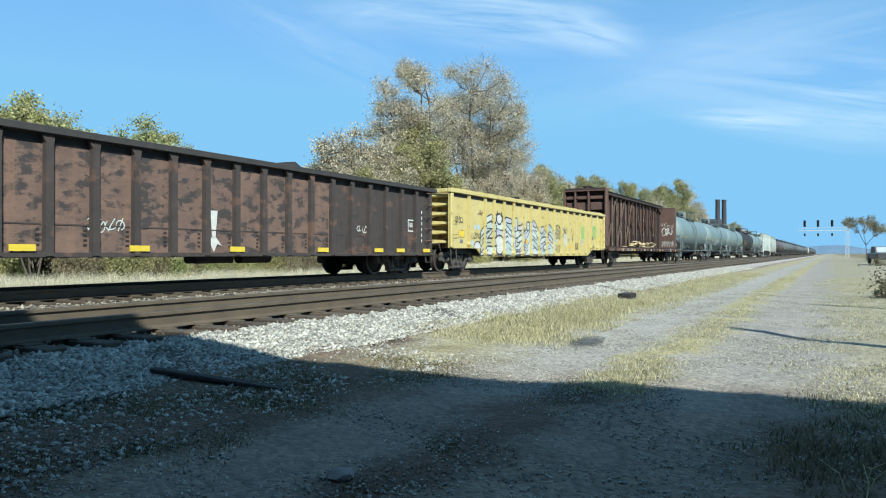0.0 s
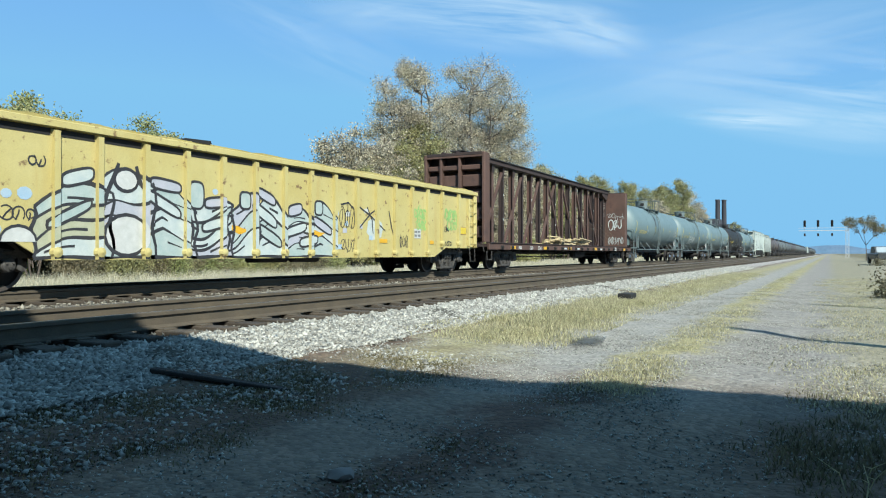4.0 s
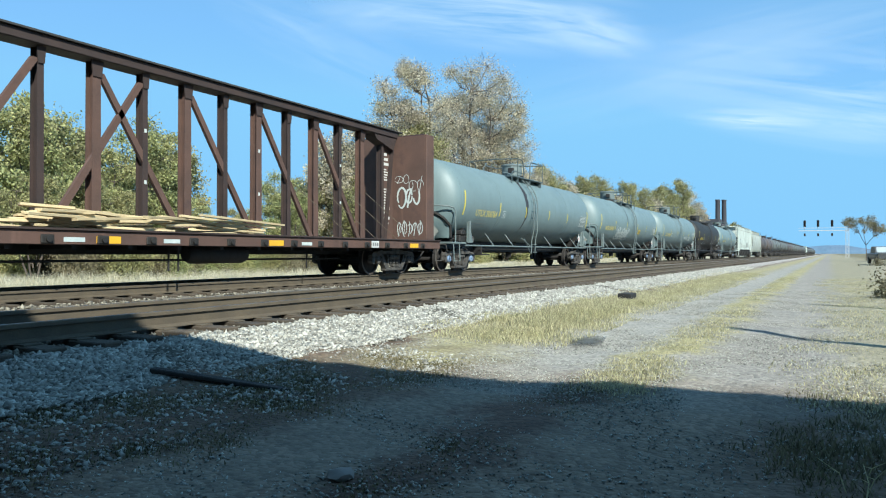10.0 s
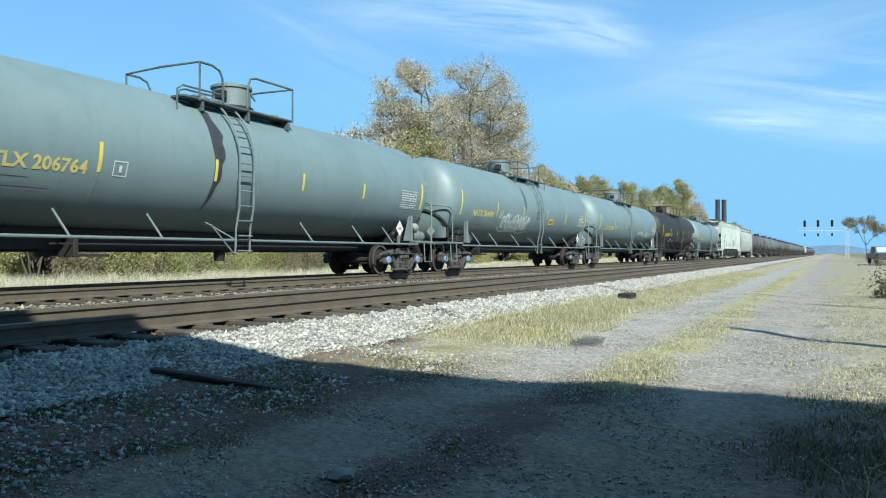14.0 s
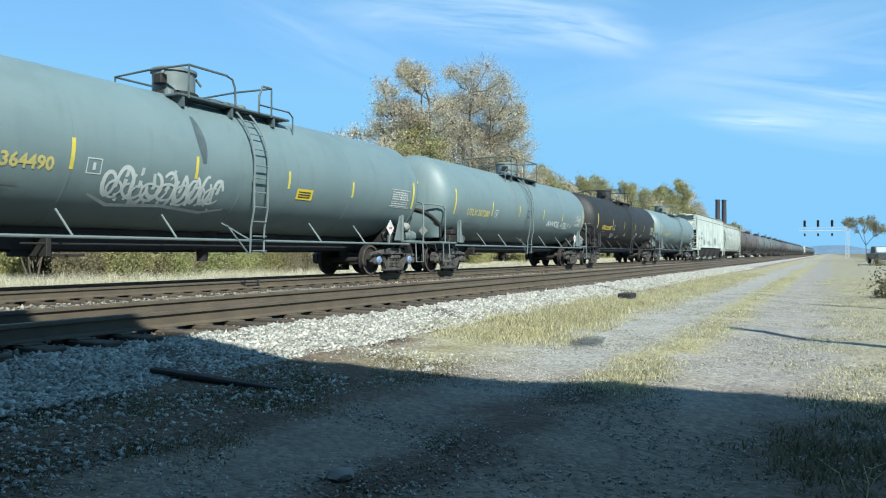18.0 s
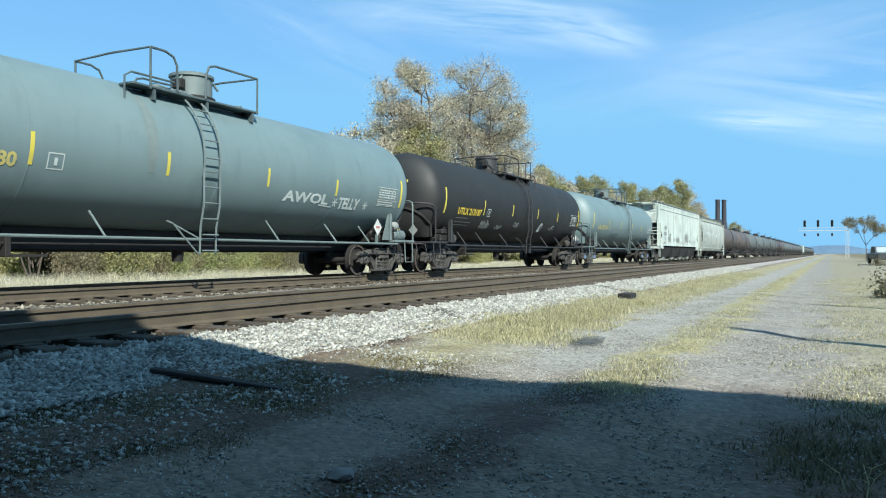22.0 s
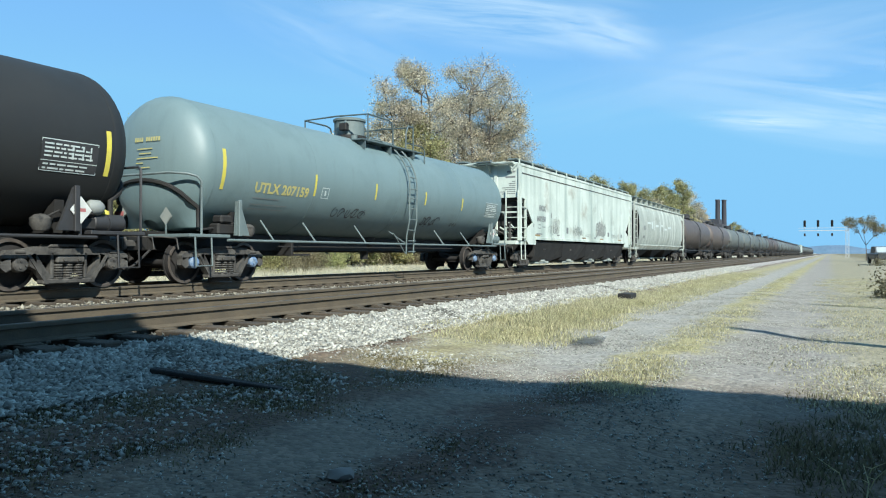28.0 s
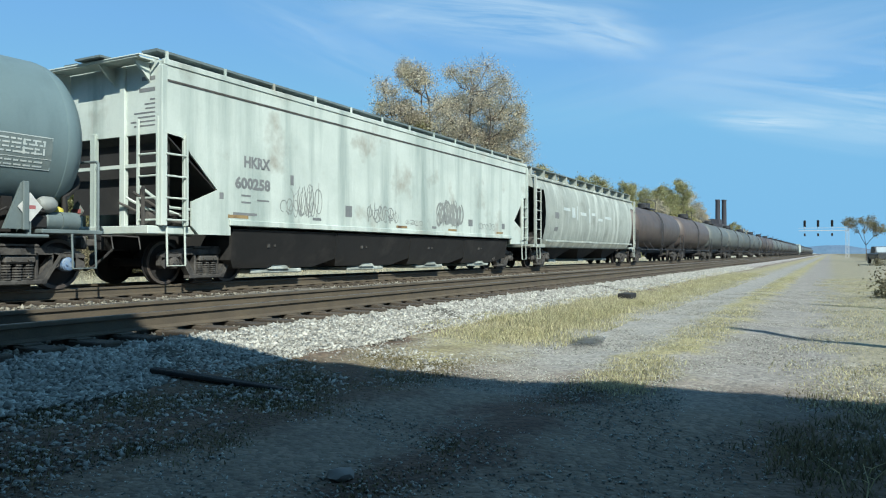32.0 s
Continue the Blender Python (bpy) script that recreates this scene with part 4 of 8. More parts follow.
def yellow_car_graffiti():
    """One long wild-style piece: bulging letters of stacked chevron bands, outlined in black, running over the ribs."""
    L = G2_L
    rng = random.Random(21)
    place = lambda d: (lambda u, v: (u, -1.4845 - d, v))
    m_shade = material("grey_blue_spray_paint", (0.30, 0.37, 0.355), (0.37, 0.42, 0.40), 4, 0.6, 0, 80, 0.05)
    m_lilac = material("lilac_grey_spray_paint", (0.39, 0.39, 0.435), (0.33, 0.35, 0.39), 4, 0.6, 0, 80, 0.05)
    m_olive = material("olive_grey_spray_paint", (0.32, 0.335, 0.225), (0.38, 0.38, 0.27), 4, 0.6, 0, 80, 0.05)

    def sheet(shape, lo, hi, u0, u1, d):
        """Paint between two heights lo(u) and hi(u), on the panel and again on the ribs that it crosses."""
        spans = [(u0, u1, -1.4845 - d, 10)]
        for x in YELLOW_RIBS:
            a, b = max(u0, x - 0.054), min(u1, x + 0.054)
            if b - a > 0.01:
                spans.append((a, b, -1.5715 - d, 2))
        for a, b, y, n in spans:
            v = []
            for i in range(n + 1):
                u = a + (b - a) * i / n
                v += [(u, y, lo(u)), (u, y, max(hi(u), lo(u) + 0.001))]
            shape.add(v, [(2 * i, 2 * i + 2, 2 * i + 3, 2 * i + 1) for i in range(n)])

    def line(shape, f, u0, u1, w, d):
        sheet(shape, lambda u: f(u) - w * (0.6 + 0.35 * math.sin(u * 5.1)), lambda u: f(u) + w * (0.65 + 0.3 * math.sin(u * 3.7)), u0, u1, d)

    # letter: left edge, width, top, peak's place, height of peak, slope
    letters = ((-7.0, 1.45, 1.55, 0.75, 0.35, 0.55), (-5.75, 1.15, 1.95, 0.35, 0.22, 0.25), (-4.75, 1.2, 1.62, 0.3, 0.32, -0.55), (-3.65, 1.15, 1.55, 0.15, 0.36, 0.35), (-2.62, 0.95, 1.62, 0.85, 0.38, 0.42),
               (-1.75, 1.0, 1.6, 0.45, 0.32, -0.6), (-0.75, 1.05, 1.45, 0.4, 0.3, 0.3), (0.25, 1.05, 1.6, 0.35, 0.3, -0.5))
    for n, (u0, w, top, pk, ph, slope) in enumerate(letters):
        u1 = u0 + w * 1.04
        bands = 3 if n % 3 else 4
        top += 0.17
        base = 0.57

        def edge(k, u0=u0, w=w, top=top, pk=pk, ph=ph, slope=slope, bands=bands, n=n):
            def f(u):
                q = (u - u0) / w
                t = k / bands
                bend = slope * (abs(q - pk) - 0.3) * 1.15 if slope < 0 else slope * (q - 0.5) * 1.15 + 0.12 * math.sin(q * 5 + n)
                z = base + (top - base) * t + (bend * math.sin(3.14159 * min(t, 0.85)) if 0 < k else 0.0)
                if k == bands:
                    z += ph * 0.45 * max(0.0, 1 - abs(q - pk) / 0.45) ** 0.5 - 0.16 * (q - 0.5) ** 2 * 4
                return max(base, z)
            return f
        letter = None
        for k in range(bands):
            fill = Shape()
            sheet(fill, edge(k), edge(k + 1), u0, u1, 0.0004 * (n % 2))
            mat = m_olive if n == 0 and k in (1, 2) else (M_PALE_MARK, m_shade, m_shade, m_lilac, M_PALE_MARK)[(k * 2 + n) % 5]
            p = part("graffiti_letter" if k == 0 else "letter_band", fill, mat, letter or G2, "pale sprayed graffiti letter with stacked bands" if k == 0 else "")
            letter = letter or p
        ink = Shape()
        for k in range(bands + 1):
            line(ink, edge(k), u0, u1, 0.058 if k == bands else 0.044, 0.0016)
        for k in range(bands):
            mid, nxt = edge(k + 0.45), edge(k + 0.55)
            a = u0 + w * rng.uniform(0.05, 0.5)
            line(ink, mid if k % 2 else nxt, a, a + w * rng.uniform(0.25, 0.45), 0.035, 0.0016)
        for ux in (u0, u1 - 0.03):
            z1 = edge(bands)(ux)
            stroke(ink, [(ux + 0.05 * math.sin(i * 1.3 + n), base + (z1 - base) * i / 7) for i in range(8)], 0.075, place(0.0022))
        part("letter_outline", ink, M_DARK_MARK, letter, "black sprayed outline")
        if n in (1, 4, 7):
            acc = Shape()
            sheet(acc, lambda u, u0=u0: 1.12 + 0.05 * math.sin(9 * u), lambda u, u0=u0: 1.22 + 0.04 * math.sin(7 * u), u0 + 0.1, u0 + 0.55, 0.0024)
            part("letter_accent", acc, M_ORANGE, letter, "orange-yellow sprayed accent")
    # the round head and bulb of the second letter
    for cu, cv, ru, rv in ((-5.22, 2.0, 0.26, 0.21), (-5.2, 0.98, 0.48, 0.38)):
        disc, ring = Shape(), Shape()
        sheet(disc, lambda u: cv - rv * math.sqrt(max(0.0, 1 - ((u - cu) / ru) ** 2)), lambda u: cv + rv * math.sqrt(max(0.0, 1 - ((u - cu) / ru) ** 2)), cu - ru, cu + ru, 0.0028)
        p = part("graffiti_bulb", disc, M_WHITE_MARK, G2, "white round sprayed bulb")
        stroke(ring, [(cu + ru * math.cos(0.4 * i), cv + rv * math.sin(0.4 * i)) for i in range(17)], 0.075, place(0.0034))
        part("bulb_outline", ring, M_DARK_MARK, p, "black sprayed outline")
    # outlined blocks and drops that crown and fill the letters
    for k, (cu, cv, ru, rv, tilt) in enumerate(((-6.2, 1.97, 0.31, 0.13, 0.28), (-6.35, 1.32, 0.42, 0.10, 0.5), (-4.3, 1.98, 0.38, 0.11, -0.1), (-4.35, 1.6, 0.42, 0.12, -0.45), (-3.52, 1.84, 0.2, 0.28, 0.0), (-3.0, 1.72, 0.3, 0.11, 0.12),
                                                (-2.95, 1.28, 0.42, 0.12, 0.25), (-2.1, 1.82, 0.17, 0.19, 0.0), (-1.4, 1.95, 0.3, 0.12, -0.35), (-1.45, 1.52, 0.4, 0.14, -0.5), (-1.3, 1.05, 0.42, 0.13, -0.45), (-0.38, 1.7, 0.26, 0.14, 0.2),
                                                (-0.35, 1.22, 0.4, 0.12, 0.25), (0.55, 1.8, 0.16, 0.18, 0.0), (0.7, 1.35, 0.38, 0.12, -0.4), (0.15, 0.95, 0.36, 0.12, 0.15))):
        block, rim = Shape(), Shape()
        arc = lambda u: rv * max(0.0, 1 - abs((u - cu) / ru) ** 4) ** 0.5
        sheet(block, lambda u: cv + tilt * (u - cu) - arc(u), lambda u: cv + tilt * (u - cu) + arc(u), cu - ru, cu + ru, 0.003)
        p = part("graffiti_block", block, (M_PALE_MARK, m_shade, m_lilac)[k % 3], G2, "pale sprayed block inside the lettering")
        ang = [6.2832 * i / 22 for i in range(23)]
        spow = lambda c: math.copysign(abs(c) ** 0.6, c)
        stroke(rim, [(cu + ru * spow(math.cos(t)), cv + tilt * ru * spow(math.cos(t)) + rv * spow(math.sin(t))) for t in ang], 0.06, place(0.0036))
        part("block_outline", rim, M_DARK_MARK, p, "black sprayed outline")
    spike = Shape()
    stroke(spike, [(-5.75, 1.3), (-5.62, 1.75), (-5.45, 2.12), (-5.38, 2.3)], 0.09, place(0.003))
    stroke(spike, [(-5.0, 2.28), (-4.9, 1.95), (-4.75, 1.8)], 0.09, place(0.003))
    part("graffiti_spike", spike, M_DARK_MARK, G2, "black sprayed spikes")
    arch = Shape()
    sheet(arch, lambda u: 0.83, lambda u: 0.84 + 0.25 * math.sqrt(max(0.0, 1 - ((u + 7.25) / 0.3) ** 2)), -7.55, -6.95, 0.0026)
    p = part("graffiti_arch", arch, M_WHITE_MARK, G2, "white sprayed arch")
    rim = Shape()
    stroke(rim, [(-7.25 + 0.3 * math.cos(3.14159 * i / 8), 0.84 + 0.25 * math.sin(3.14159 * i / 8)) for i in range(9)], 0.05, place(0.003))
    part("arch_outline", rim, M_DARK_MARK, p, "black sprayed outline")
    for a, b, c, e, k, w in ((-9.05, -8.45, 1.68, 2.0, 3, 0.035), (-7.75, -6.95, 1.15, 1.42, 4, 0.028), (1.45, 2.15, 1.2, 2.0, 3, 0.03), (1.5, 2.2, 0.65, 1.1, 3, 0.025), (4.5, 5.0, 0.75, 1.25, 3, 0.03), (7.3, 7.75, 1.36, 1.58, 4, 0.03), (7.4, 7.95, 0.88, 1.08, 4, 0.026), (-7.1, -6.8, 2.05, 2.3, 2, 0.03)):
        tag = Shape()
        scrawl(rng, tag, a, b, c, e, w, place(0.001), k)
        part("graffiti_tag", tag, M_DARK_MARK, G2, "thin black scrawled tag")
    for cx, cz, ww in ((5.74, 1.80, 0.42), (7.87, 1.86, 0.46)):
        green = Shape()
        scrawl(rng, green, cx - ww, cx + ww, cz - 0.4, cz + 0.42, 0.05, place(0.0012), 3)
        scrawl(rng, green, cx - ww * 0.8, cx + ww * 0.8, cz - 0.1, cz + 0.3, 0.06, place(0.0014), 4)
        scrawl(rng, green, cx - ww * 0.5, cx + ww, cz - 0.45, cz - 0.05, 0.055, place(0.0014), 3)
        part("graffiti_green", green, M_GREEN_MARK, G2, "green sprayed tag")
    for a, b, r in ((-7.15, 1.62, 0.11), (-7.45, 1.6, 0.08), (-7.65, 1.02, 0.11), (-6.35, 1.95, 0.1), (-4.62, 2.0, 0.1), (-3.0, 1.95, 0.07), (1.3, 1.7, 0.09), (1.75, 1.45, 0.08)):
        dot = Shape().add([place(0.0006)(a + r * math.cos(0.7 * i) * 1.2, b + r * math.sin(0.7 * i)) for i in range(9)], [tuple(range(9))])
        part("paint_spot", dot, M_BLUE_MARK, G2, "pale blue sprayed spot")
    # right of the big piece: a washed patch, crossing lines and small squares
    wash = Shape().add([place(0.0004)(3.15 + 0.42 * math.cos(0.5 * i) * (1 + 0.12 * math.sin(3 * i)), 1.35 + 0.32 * math.sin(0.5 * i)) for i in range(12)], [tuple(range(12))])
    part("paint_wash", wash, M_PALE_MARK, G2, "washed pale sprayed patch")
    for k in range(7):
        a, b = 1.35 + 0.24 * k + rng.uniform(-0.1, 0.1), 0.75 + 1.2 * ((k * 0.37) % 1)
        part("paint_square", Shape().add([place(0.0006)(a + u, b + v) for u, v in ((0, 0), (0.2, 0.01), (0.19, 0.14), (0.01, 0.13))], [(0, 1, 2, 3)]), (M_BLUE_MARK, m_lilac, M_WHITE_MARK)[k % 3], G2, "small pale painted square")
    for pts in (((2.2, 2.0), (2.9, 1.72), (3.7, 1.3)), ((2.3, 1.3), (2.9, 1.75), (3.3, 1.95)), ((2.75, 1.95), (3.0, 1.6), (3.05, 1.2)), ((3.9, 1.9), (4.05, 1.4), (4.3, 0.95)), ((1.5, 1.95), (1.85, 2.02), (2.1, 1.85))):
        ln = Shape()
        stroke(ln, pts, 0.05, place(0.0016))
        part("paint_stroke", ln, M_DARK_MARK, G2, "thin black sprayed line")
    x = 5.36
    panel = part("data_panel", Shape().box(x, x + 0.44, -1.489, -1.483, 1.12, 1.42), M_WHITE_MARK, G2, "white data panel")
    for u0, v0 in ((0.04, 0.17), (0.24, 0.17), (0.04, 0.05), (0.25, 0.05)):
        part("panel_bar", Shape().box(x + u0, x + u0 + 0.16, -1.4915, -1.4895, 1.12 + v0, 1.12 + v0 + 0.07), M_GREY_MARK, panel)
    for x0, x1, z0, z1 in ((-8.8, -8.35, 1.23, 1.45), (8.59, 9.06, 1.33, 1.56)):
        plate = part("yellow_plate", Shape().box(x0, x1, -1.494, -1.483, z0, z1, 0.004), M_YEL_MARK, G2, "bright yellow plate")
        part("plate_frame", Shape().box(x0 - 0.02, x1 + 0.02, -1.488, -1.4825, z0 - 0.025, z1 + 0.02), M_YELLOW_RUST, plate)
    part("small_plate", Shape().box(-8.68, -8.45, -1.492, -1.483, 1.02, 1.14), M_GREY_MARK, G2, "small dull metal plate")


yellow_car_graffiti()


def centerbeam(x0, x1):
    car, half = start_car("centerbeam_flat_car", x0, x1, "rusty red-brown centerbeam lumber flat car with leftover boards")
    L, top, deck = half - 0.35, 4.56, 1.02
    part("deck", Shape().box(-L, L, -1.42, 1.42, deck - 0.12, deck), M_BROWN_DK, car)
    for y in (-1.5, 1.5):
        part("side_sill", Shape().box(-L, L, y - 0.05, y + 0.05, deck - 0.23, deck + 0.02, 0.012), M_BROWN, car)
        part("sill_flange", Shape().box(-L, L, y - 0.09, y + 0.09, deck + 0.0205, deck + 0.055), M_BROWN_DK, car)
    part("centre_sill", Shape().box(-L, L, -0.25, 0.25, 0.62, deck - 0.12), M_BLACK, car)
    for k in range(19):
        x = -L + 1.0 + k * 1.16
        part("crossbearer", Shape().box(x - 0.05, x + 0.05, -1.44, 1.44, deck - 0.3, deck - 0.12), M_BLACK, car)
    # bulkheads: outer face of ribs, inner smooth plate
    LB, WB = L - 0.02, 1.32
    for side in (-1, 1):
        xo, xi = side * LB, side * (LB - 0.5)
        lo, hi = min(xo, xi), max(xo, xi)
        plate = Shape().box(xi - 0.025, xi + 0.025, -WB + 0.05, WB - 0.05, deck + 0.06, top - 0.02)
        # left plate in darker brown, recess shade put into its colour
        part("bulkhead_plate", plate, M_BROWN_DK if side < 0 else M_BROWN, car)
        for y in (-WB + 0.05, WB - 0.05):
            part("bulkhead_post", Shape().box(lo, hi, y - 0.055, y + 0.055, deck + 0.06, top, 0.015), M_BROWN, car)
        part("bulkhead_top", Shape().box(lo, hi, -WB + 0.11, WB - 0.11, top - 0.1, top + 0.02, 0.015), M_BROWN_DK, car)
        part("bulkhead_lip", Shape().box(min(xo, xo - side * 0.1), max(xo, xo - side * 0.1), -WB + 0.11, WB - 0.11, top - 0.17, top - 0.1), M_BROWN, car)
        for y in (-0.1, 0.55):
            part("top_lug", Shape().prism([(y - 0.22, top + 0.02), (y + 0.05, top + 0.02), (y + 0.03, top + 0.1), (y - 0.03, top + 0.1)], xo - side * 0.1, xo - side * 0.16, axis="x"), M_BROWN_DK, car)
        for z0, z1, dp in ((3.9, 4.1, 0.12), (3.25, 3.72, 0.2), (2.6, 3.07, 0.2), (1.92, 2.4, 0.2), (1.25, 1.72, 0.2)):
            for y0, y1 in ((-1.1, -0.28), (-0.16, 0.56), (0.64, 1.2)):
                part("bulkhead_panel", Shape().box(min(xo - side * dp, xi + side * 0.03), max(xo - side * dp, xi + side * 0.03), y0, y1, z0, z1, 0.03), M_BROWN, car)
        for y in (-0.22, 0.6):
            part("bulkhead_stile", Shape().box(min(xo - side * 0.03, xi + side * 0.03), max(xo - side * 0.03, xi + side * 0.03), y - 0.05, y + 0.05, deck + 0.1, top - 0.18, 0.015), M_BROWN, car)
        lad = Shape()
        for k in range(4):
            z = 1.3 + k * 0.36
            lad.tube([(xo - side * 0.05, -1.24, z), (xo + side * 0.06, -1.24, z), (xo + side * 0.06, -0.9, z), (xo - side * 0.2, -0.9, z)], 0.014, 6)
        part("end_ladder", lad, M_BROWN_DK, car)
        st = Shape().tube([(xo + side * 0.2, -1.52, deck - 0.28), (xo + side * 0.2, -1.52, 0.40), (xo - side * 0.25, -1.52, 0.40), (xo - side * 0.25, -1.52, deck - 0.28)], 0.018, 6)
        part("step", st, M_TRUCK, car)
    # the centre beam: posts, top chord, diagonals
    top += 0.1
    part("top_chord", Shape().box(-LB + 0.53, LB - 0.53, -0.24, 0.24, top - 0.18, top + 0.02, 0.02), M_BROWN_DK, car)
    part("chord_cap", Shape().box(-LB + 0.3, LB - 0.3, -0.30, 0.30, top + 0.021, top + 0.06), M_GON_TOP, car)
    xs = [-L + 1.19 + k * 1.1695 for k in range(18)]
    for k, x in enumerate(xs):
        w = 0.07 if k % 2 else 0.105
        post = Shape()
        # one rolled H section, tapering upwards
        hw = [(-w, -0.11), (w, -0.11), (w, -0.09), (0.012, -0.09), (0.012, 0.09), (w, 0.09), (w, 0.11), (-w, 0.11), (-w, 0.09), (-0.012, 0.09), (-0.012, -0.09), (-w, -0.09)]
        v = [(x + a, b, deck) for a, b in hw] + [(x + a * 0.85, b, top - 0.18) for a, b in hw]
        post.add(v, [tuple(range(12)), tuple(range(23, 11, -1))] + [(i, (i + 1) % 12, (i + 1) % 12 + 12, i + 12) for i in range(12)])
        part("post", post, M_BROWN_DK if k % 2 else M_BROWN, car)
        part("gusset", Shape().prism([(x - w * 1.3, top - 0.18), (x + w * 1.3, top - 0.18), (x + w * 0.9, top - 0.5), (x - w * 0.9, top - 0.5)], -0.135, -0.1115), M_BROWN_DK, car)
        if k % 3 == 0:
            for z in (deck + 1.1, deck + 2.2):
                part("post_eye", Shape().box(x - 0.03, x + 0.03, -0.118, -0.111, z, z + 0.08), M_PALE_MARK, car)
        if k in (13, 14, 15, 16):
            part("tie_down_cable", Shape().tube([(x + 0.05, -0.14, deck + 1.55), (x + 0.95, -1.5, deck + 0.06)], 0.008, 5), M_RAIL, car, "pale slack tie-down cable")
    for a, b in ((1, 3), (3, 5), (5, 7), (7, 9), (10, 8), (12, 10), (14, 12), (16, 14)):
        a, b = xs[a], xs[b]
        sg = 1 if b > a else -1
        part("diagonal_brace", Shape().prism([(a + sg * 0.08, deck + 0.05), (a + sg * 0.25, deck + 0.05), (b - sg * 0.02, top - 0.4), (b - sg * 0.17, top - 0.4)], -0.105, -0.02), M_BROWN, car)
    for sg in (-1, 1):
        a, b = xs[0] - 0.08 if sg < 0 else xs[-1] + 0.08, sg * (LB - 0.58)
        part("diagonal_brace", Shape().prism([(a, deck + 0.05), (a + sg * 0.16, deck + 0.05), (b + sg * 0.03, top - 0.5), (b - sg * 0.12, top - 0.5)], -0.105, -0.035), M_BROWN_DK, car)
    rng = random.Random(5)
    for k in range(20):
        x = -L + 1.2 + k * (2 * L - 2.4) / 19
        if -8.5 < x < -5.2:
            continue
        part("winch", Shape().box(x - 0.12, x + 0.12, -1.585, -1.552, deck - 0.22, deck - 0.06, 0.02).tube([(x, -1.59, deck - 0.14), (x, -1.63, deck - 0.14)], 0.05, 10), M_BLACK, car)
        if k in (7, 9, 13):
            part("stencil_bar", Shape().box(x + 0.3, x + 0.7, -1.5575, -1.5515, deck - 0.18, deck - 0.1), M_PALE_MARK, car)
    for x in (-8.8, -4.95, -1.45, 3.05, 9.46):
        part("reflector", Shape().box(x - 0.25, x + 0.25, -1.5585, -1.5515, deck - 0.20, deck - 0.07), M_ORANGE, car, "orange-yellow reflective strip")
    for t, x in (("NS", -L + 2.95), ("120", -L + 4.2), ("226", -L + 5.25)):
        part("writing", flat_marks(t, 0.2, x, deck - 0.2, -1.5535, 1.4), M_WHITE_MARK, car, "white stencilled car number")
    pc = part("placard", Shape().box(7.0, 7.38, -1.60, -1.588, deck - 0.22, deck - 0.02, 0.004), M_WHITE_MARK, car, "small white placard on the side sill")
    for k in range(3):
        part("placard_bar", Shape().box(7.05 + 0.1 * k, 7.12 + 0.1 * k, -1.603, -1.6005, deck - 0.17, deck - 0.07), M_GREY_MARK, pc)
    # hanging truss rods and brake gear under the deck
    for x in (-4.6, -4.35, 0.2, 0.45, 4.6):
        part("hanger", Shape().tube([(x, -1.2, deck - 0.25), (x, -1.2, 0.28)], 0.022, 6), M_BLACK, car)
    part("brake_reservoir", Shape().lathe([(-0.9, 0.001), (-0.88, 0.15), (-0.75, 0.2), (0.75, 0.2), (0.88, 0.15), (0.9, 0.001)], (1.8, -0.9, 0.62), (1, 0, 0), 14), M_BLACK, car)
    part("brake_rod", Shape().tube([(-7, -0.5, 0.5), (7, -0.5, 0.5)], 0.025, 6), M_BLACK, car)
    # end webs on the centre line, haunches under the chord, stencilled lines
    for side in (-1, 1):
        a, b = side * (LB - 0.53), side * (LB - 1.1)
        part("end_web", Shape().box(min(a, b), max(a, b), -0.03, 0.03, deck, top - 0.19), M_BROWN, car)
        part("haunch", Shape().prism([(side * (LB - 0.53), top - 0.18), (side * (LB - 1.9), top - 0.18), (side * (LB - 1.75), top - 0.34), (side * (LB - 0.75), top - 0.6)], -0.2, 0.2), M_BROWN_DK, car)
    k = 0
    for z0, count, pitch, h in ((3.55, 3, 0.16, 0.09), (3.05, 5, 0.085, 0.045), (2.2, 7, 0.09, 0.045), (1.45, 5, 0.16, 0.09)):
        for i in range(count):
            z, w = z0 + i * pitch, 0.26 + 0.12 * math.sin(2.3 * k + 1)
            part("stencil_line", Shape().box(LB - 1.07, LB - 1.07 + w, -0.034, -0.0305, z, z + h), M_WHITE_MARK, car, "line of small white stencilled lettering")
            k += 1
    pl = lambda u, v: (LB - 0.5 - 0.0275, -u, v)
    for u0, u1, v0, v1, w, n in ((0.25, 1.1, 2.1, 2.95, 0.07, 3), (0.2, 1.2, 1.2, 1.75, 0.03, 5), (0.15, 0.7, 2.9, 3.3, 0.02, 2), (0.7, 1.25, 2.6, 3.2, 0.02, 2)):
        g = Shape()
        scrawl(rng, g, u0, u1, v0, v1, w, pl, n)
        part("graffiti", g, M_PALE_MARK, car, "white scrawled graffiti")
    couplers(car, half + 0.12, M_BLACK)
    add_truck(car, -half + 2.9)
    add_truck(car, half - 2.55)
    return car, L, deck


CB, CB_L, CB_DECK = centerbeam(42.305, 65.355)
CB_MID = (41.95 + 65.0) / 2


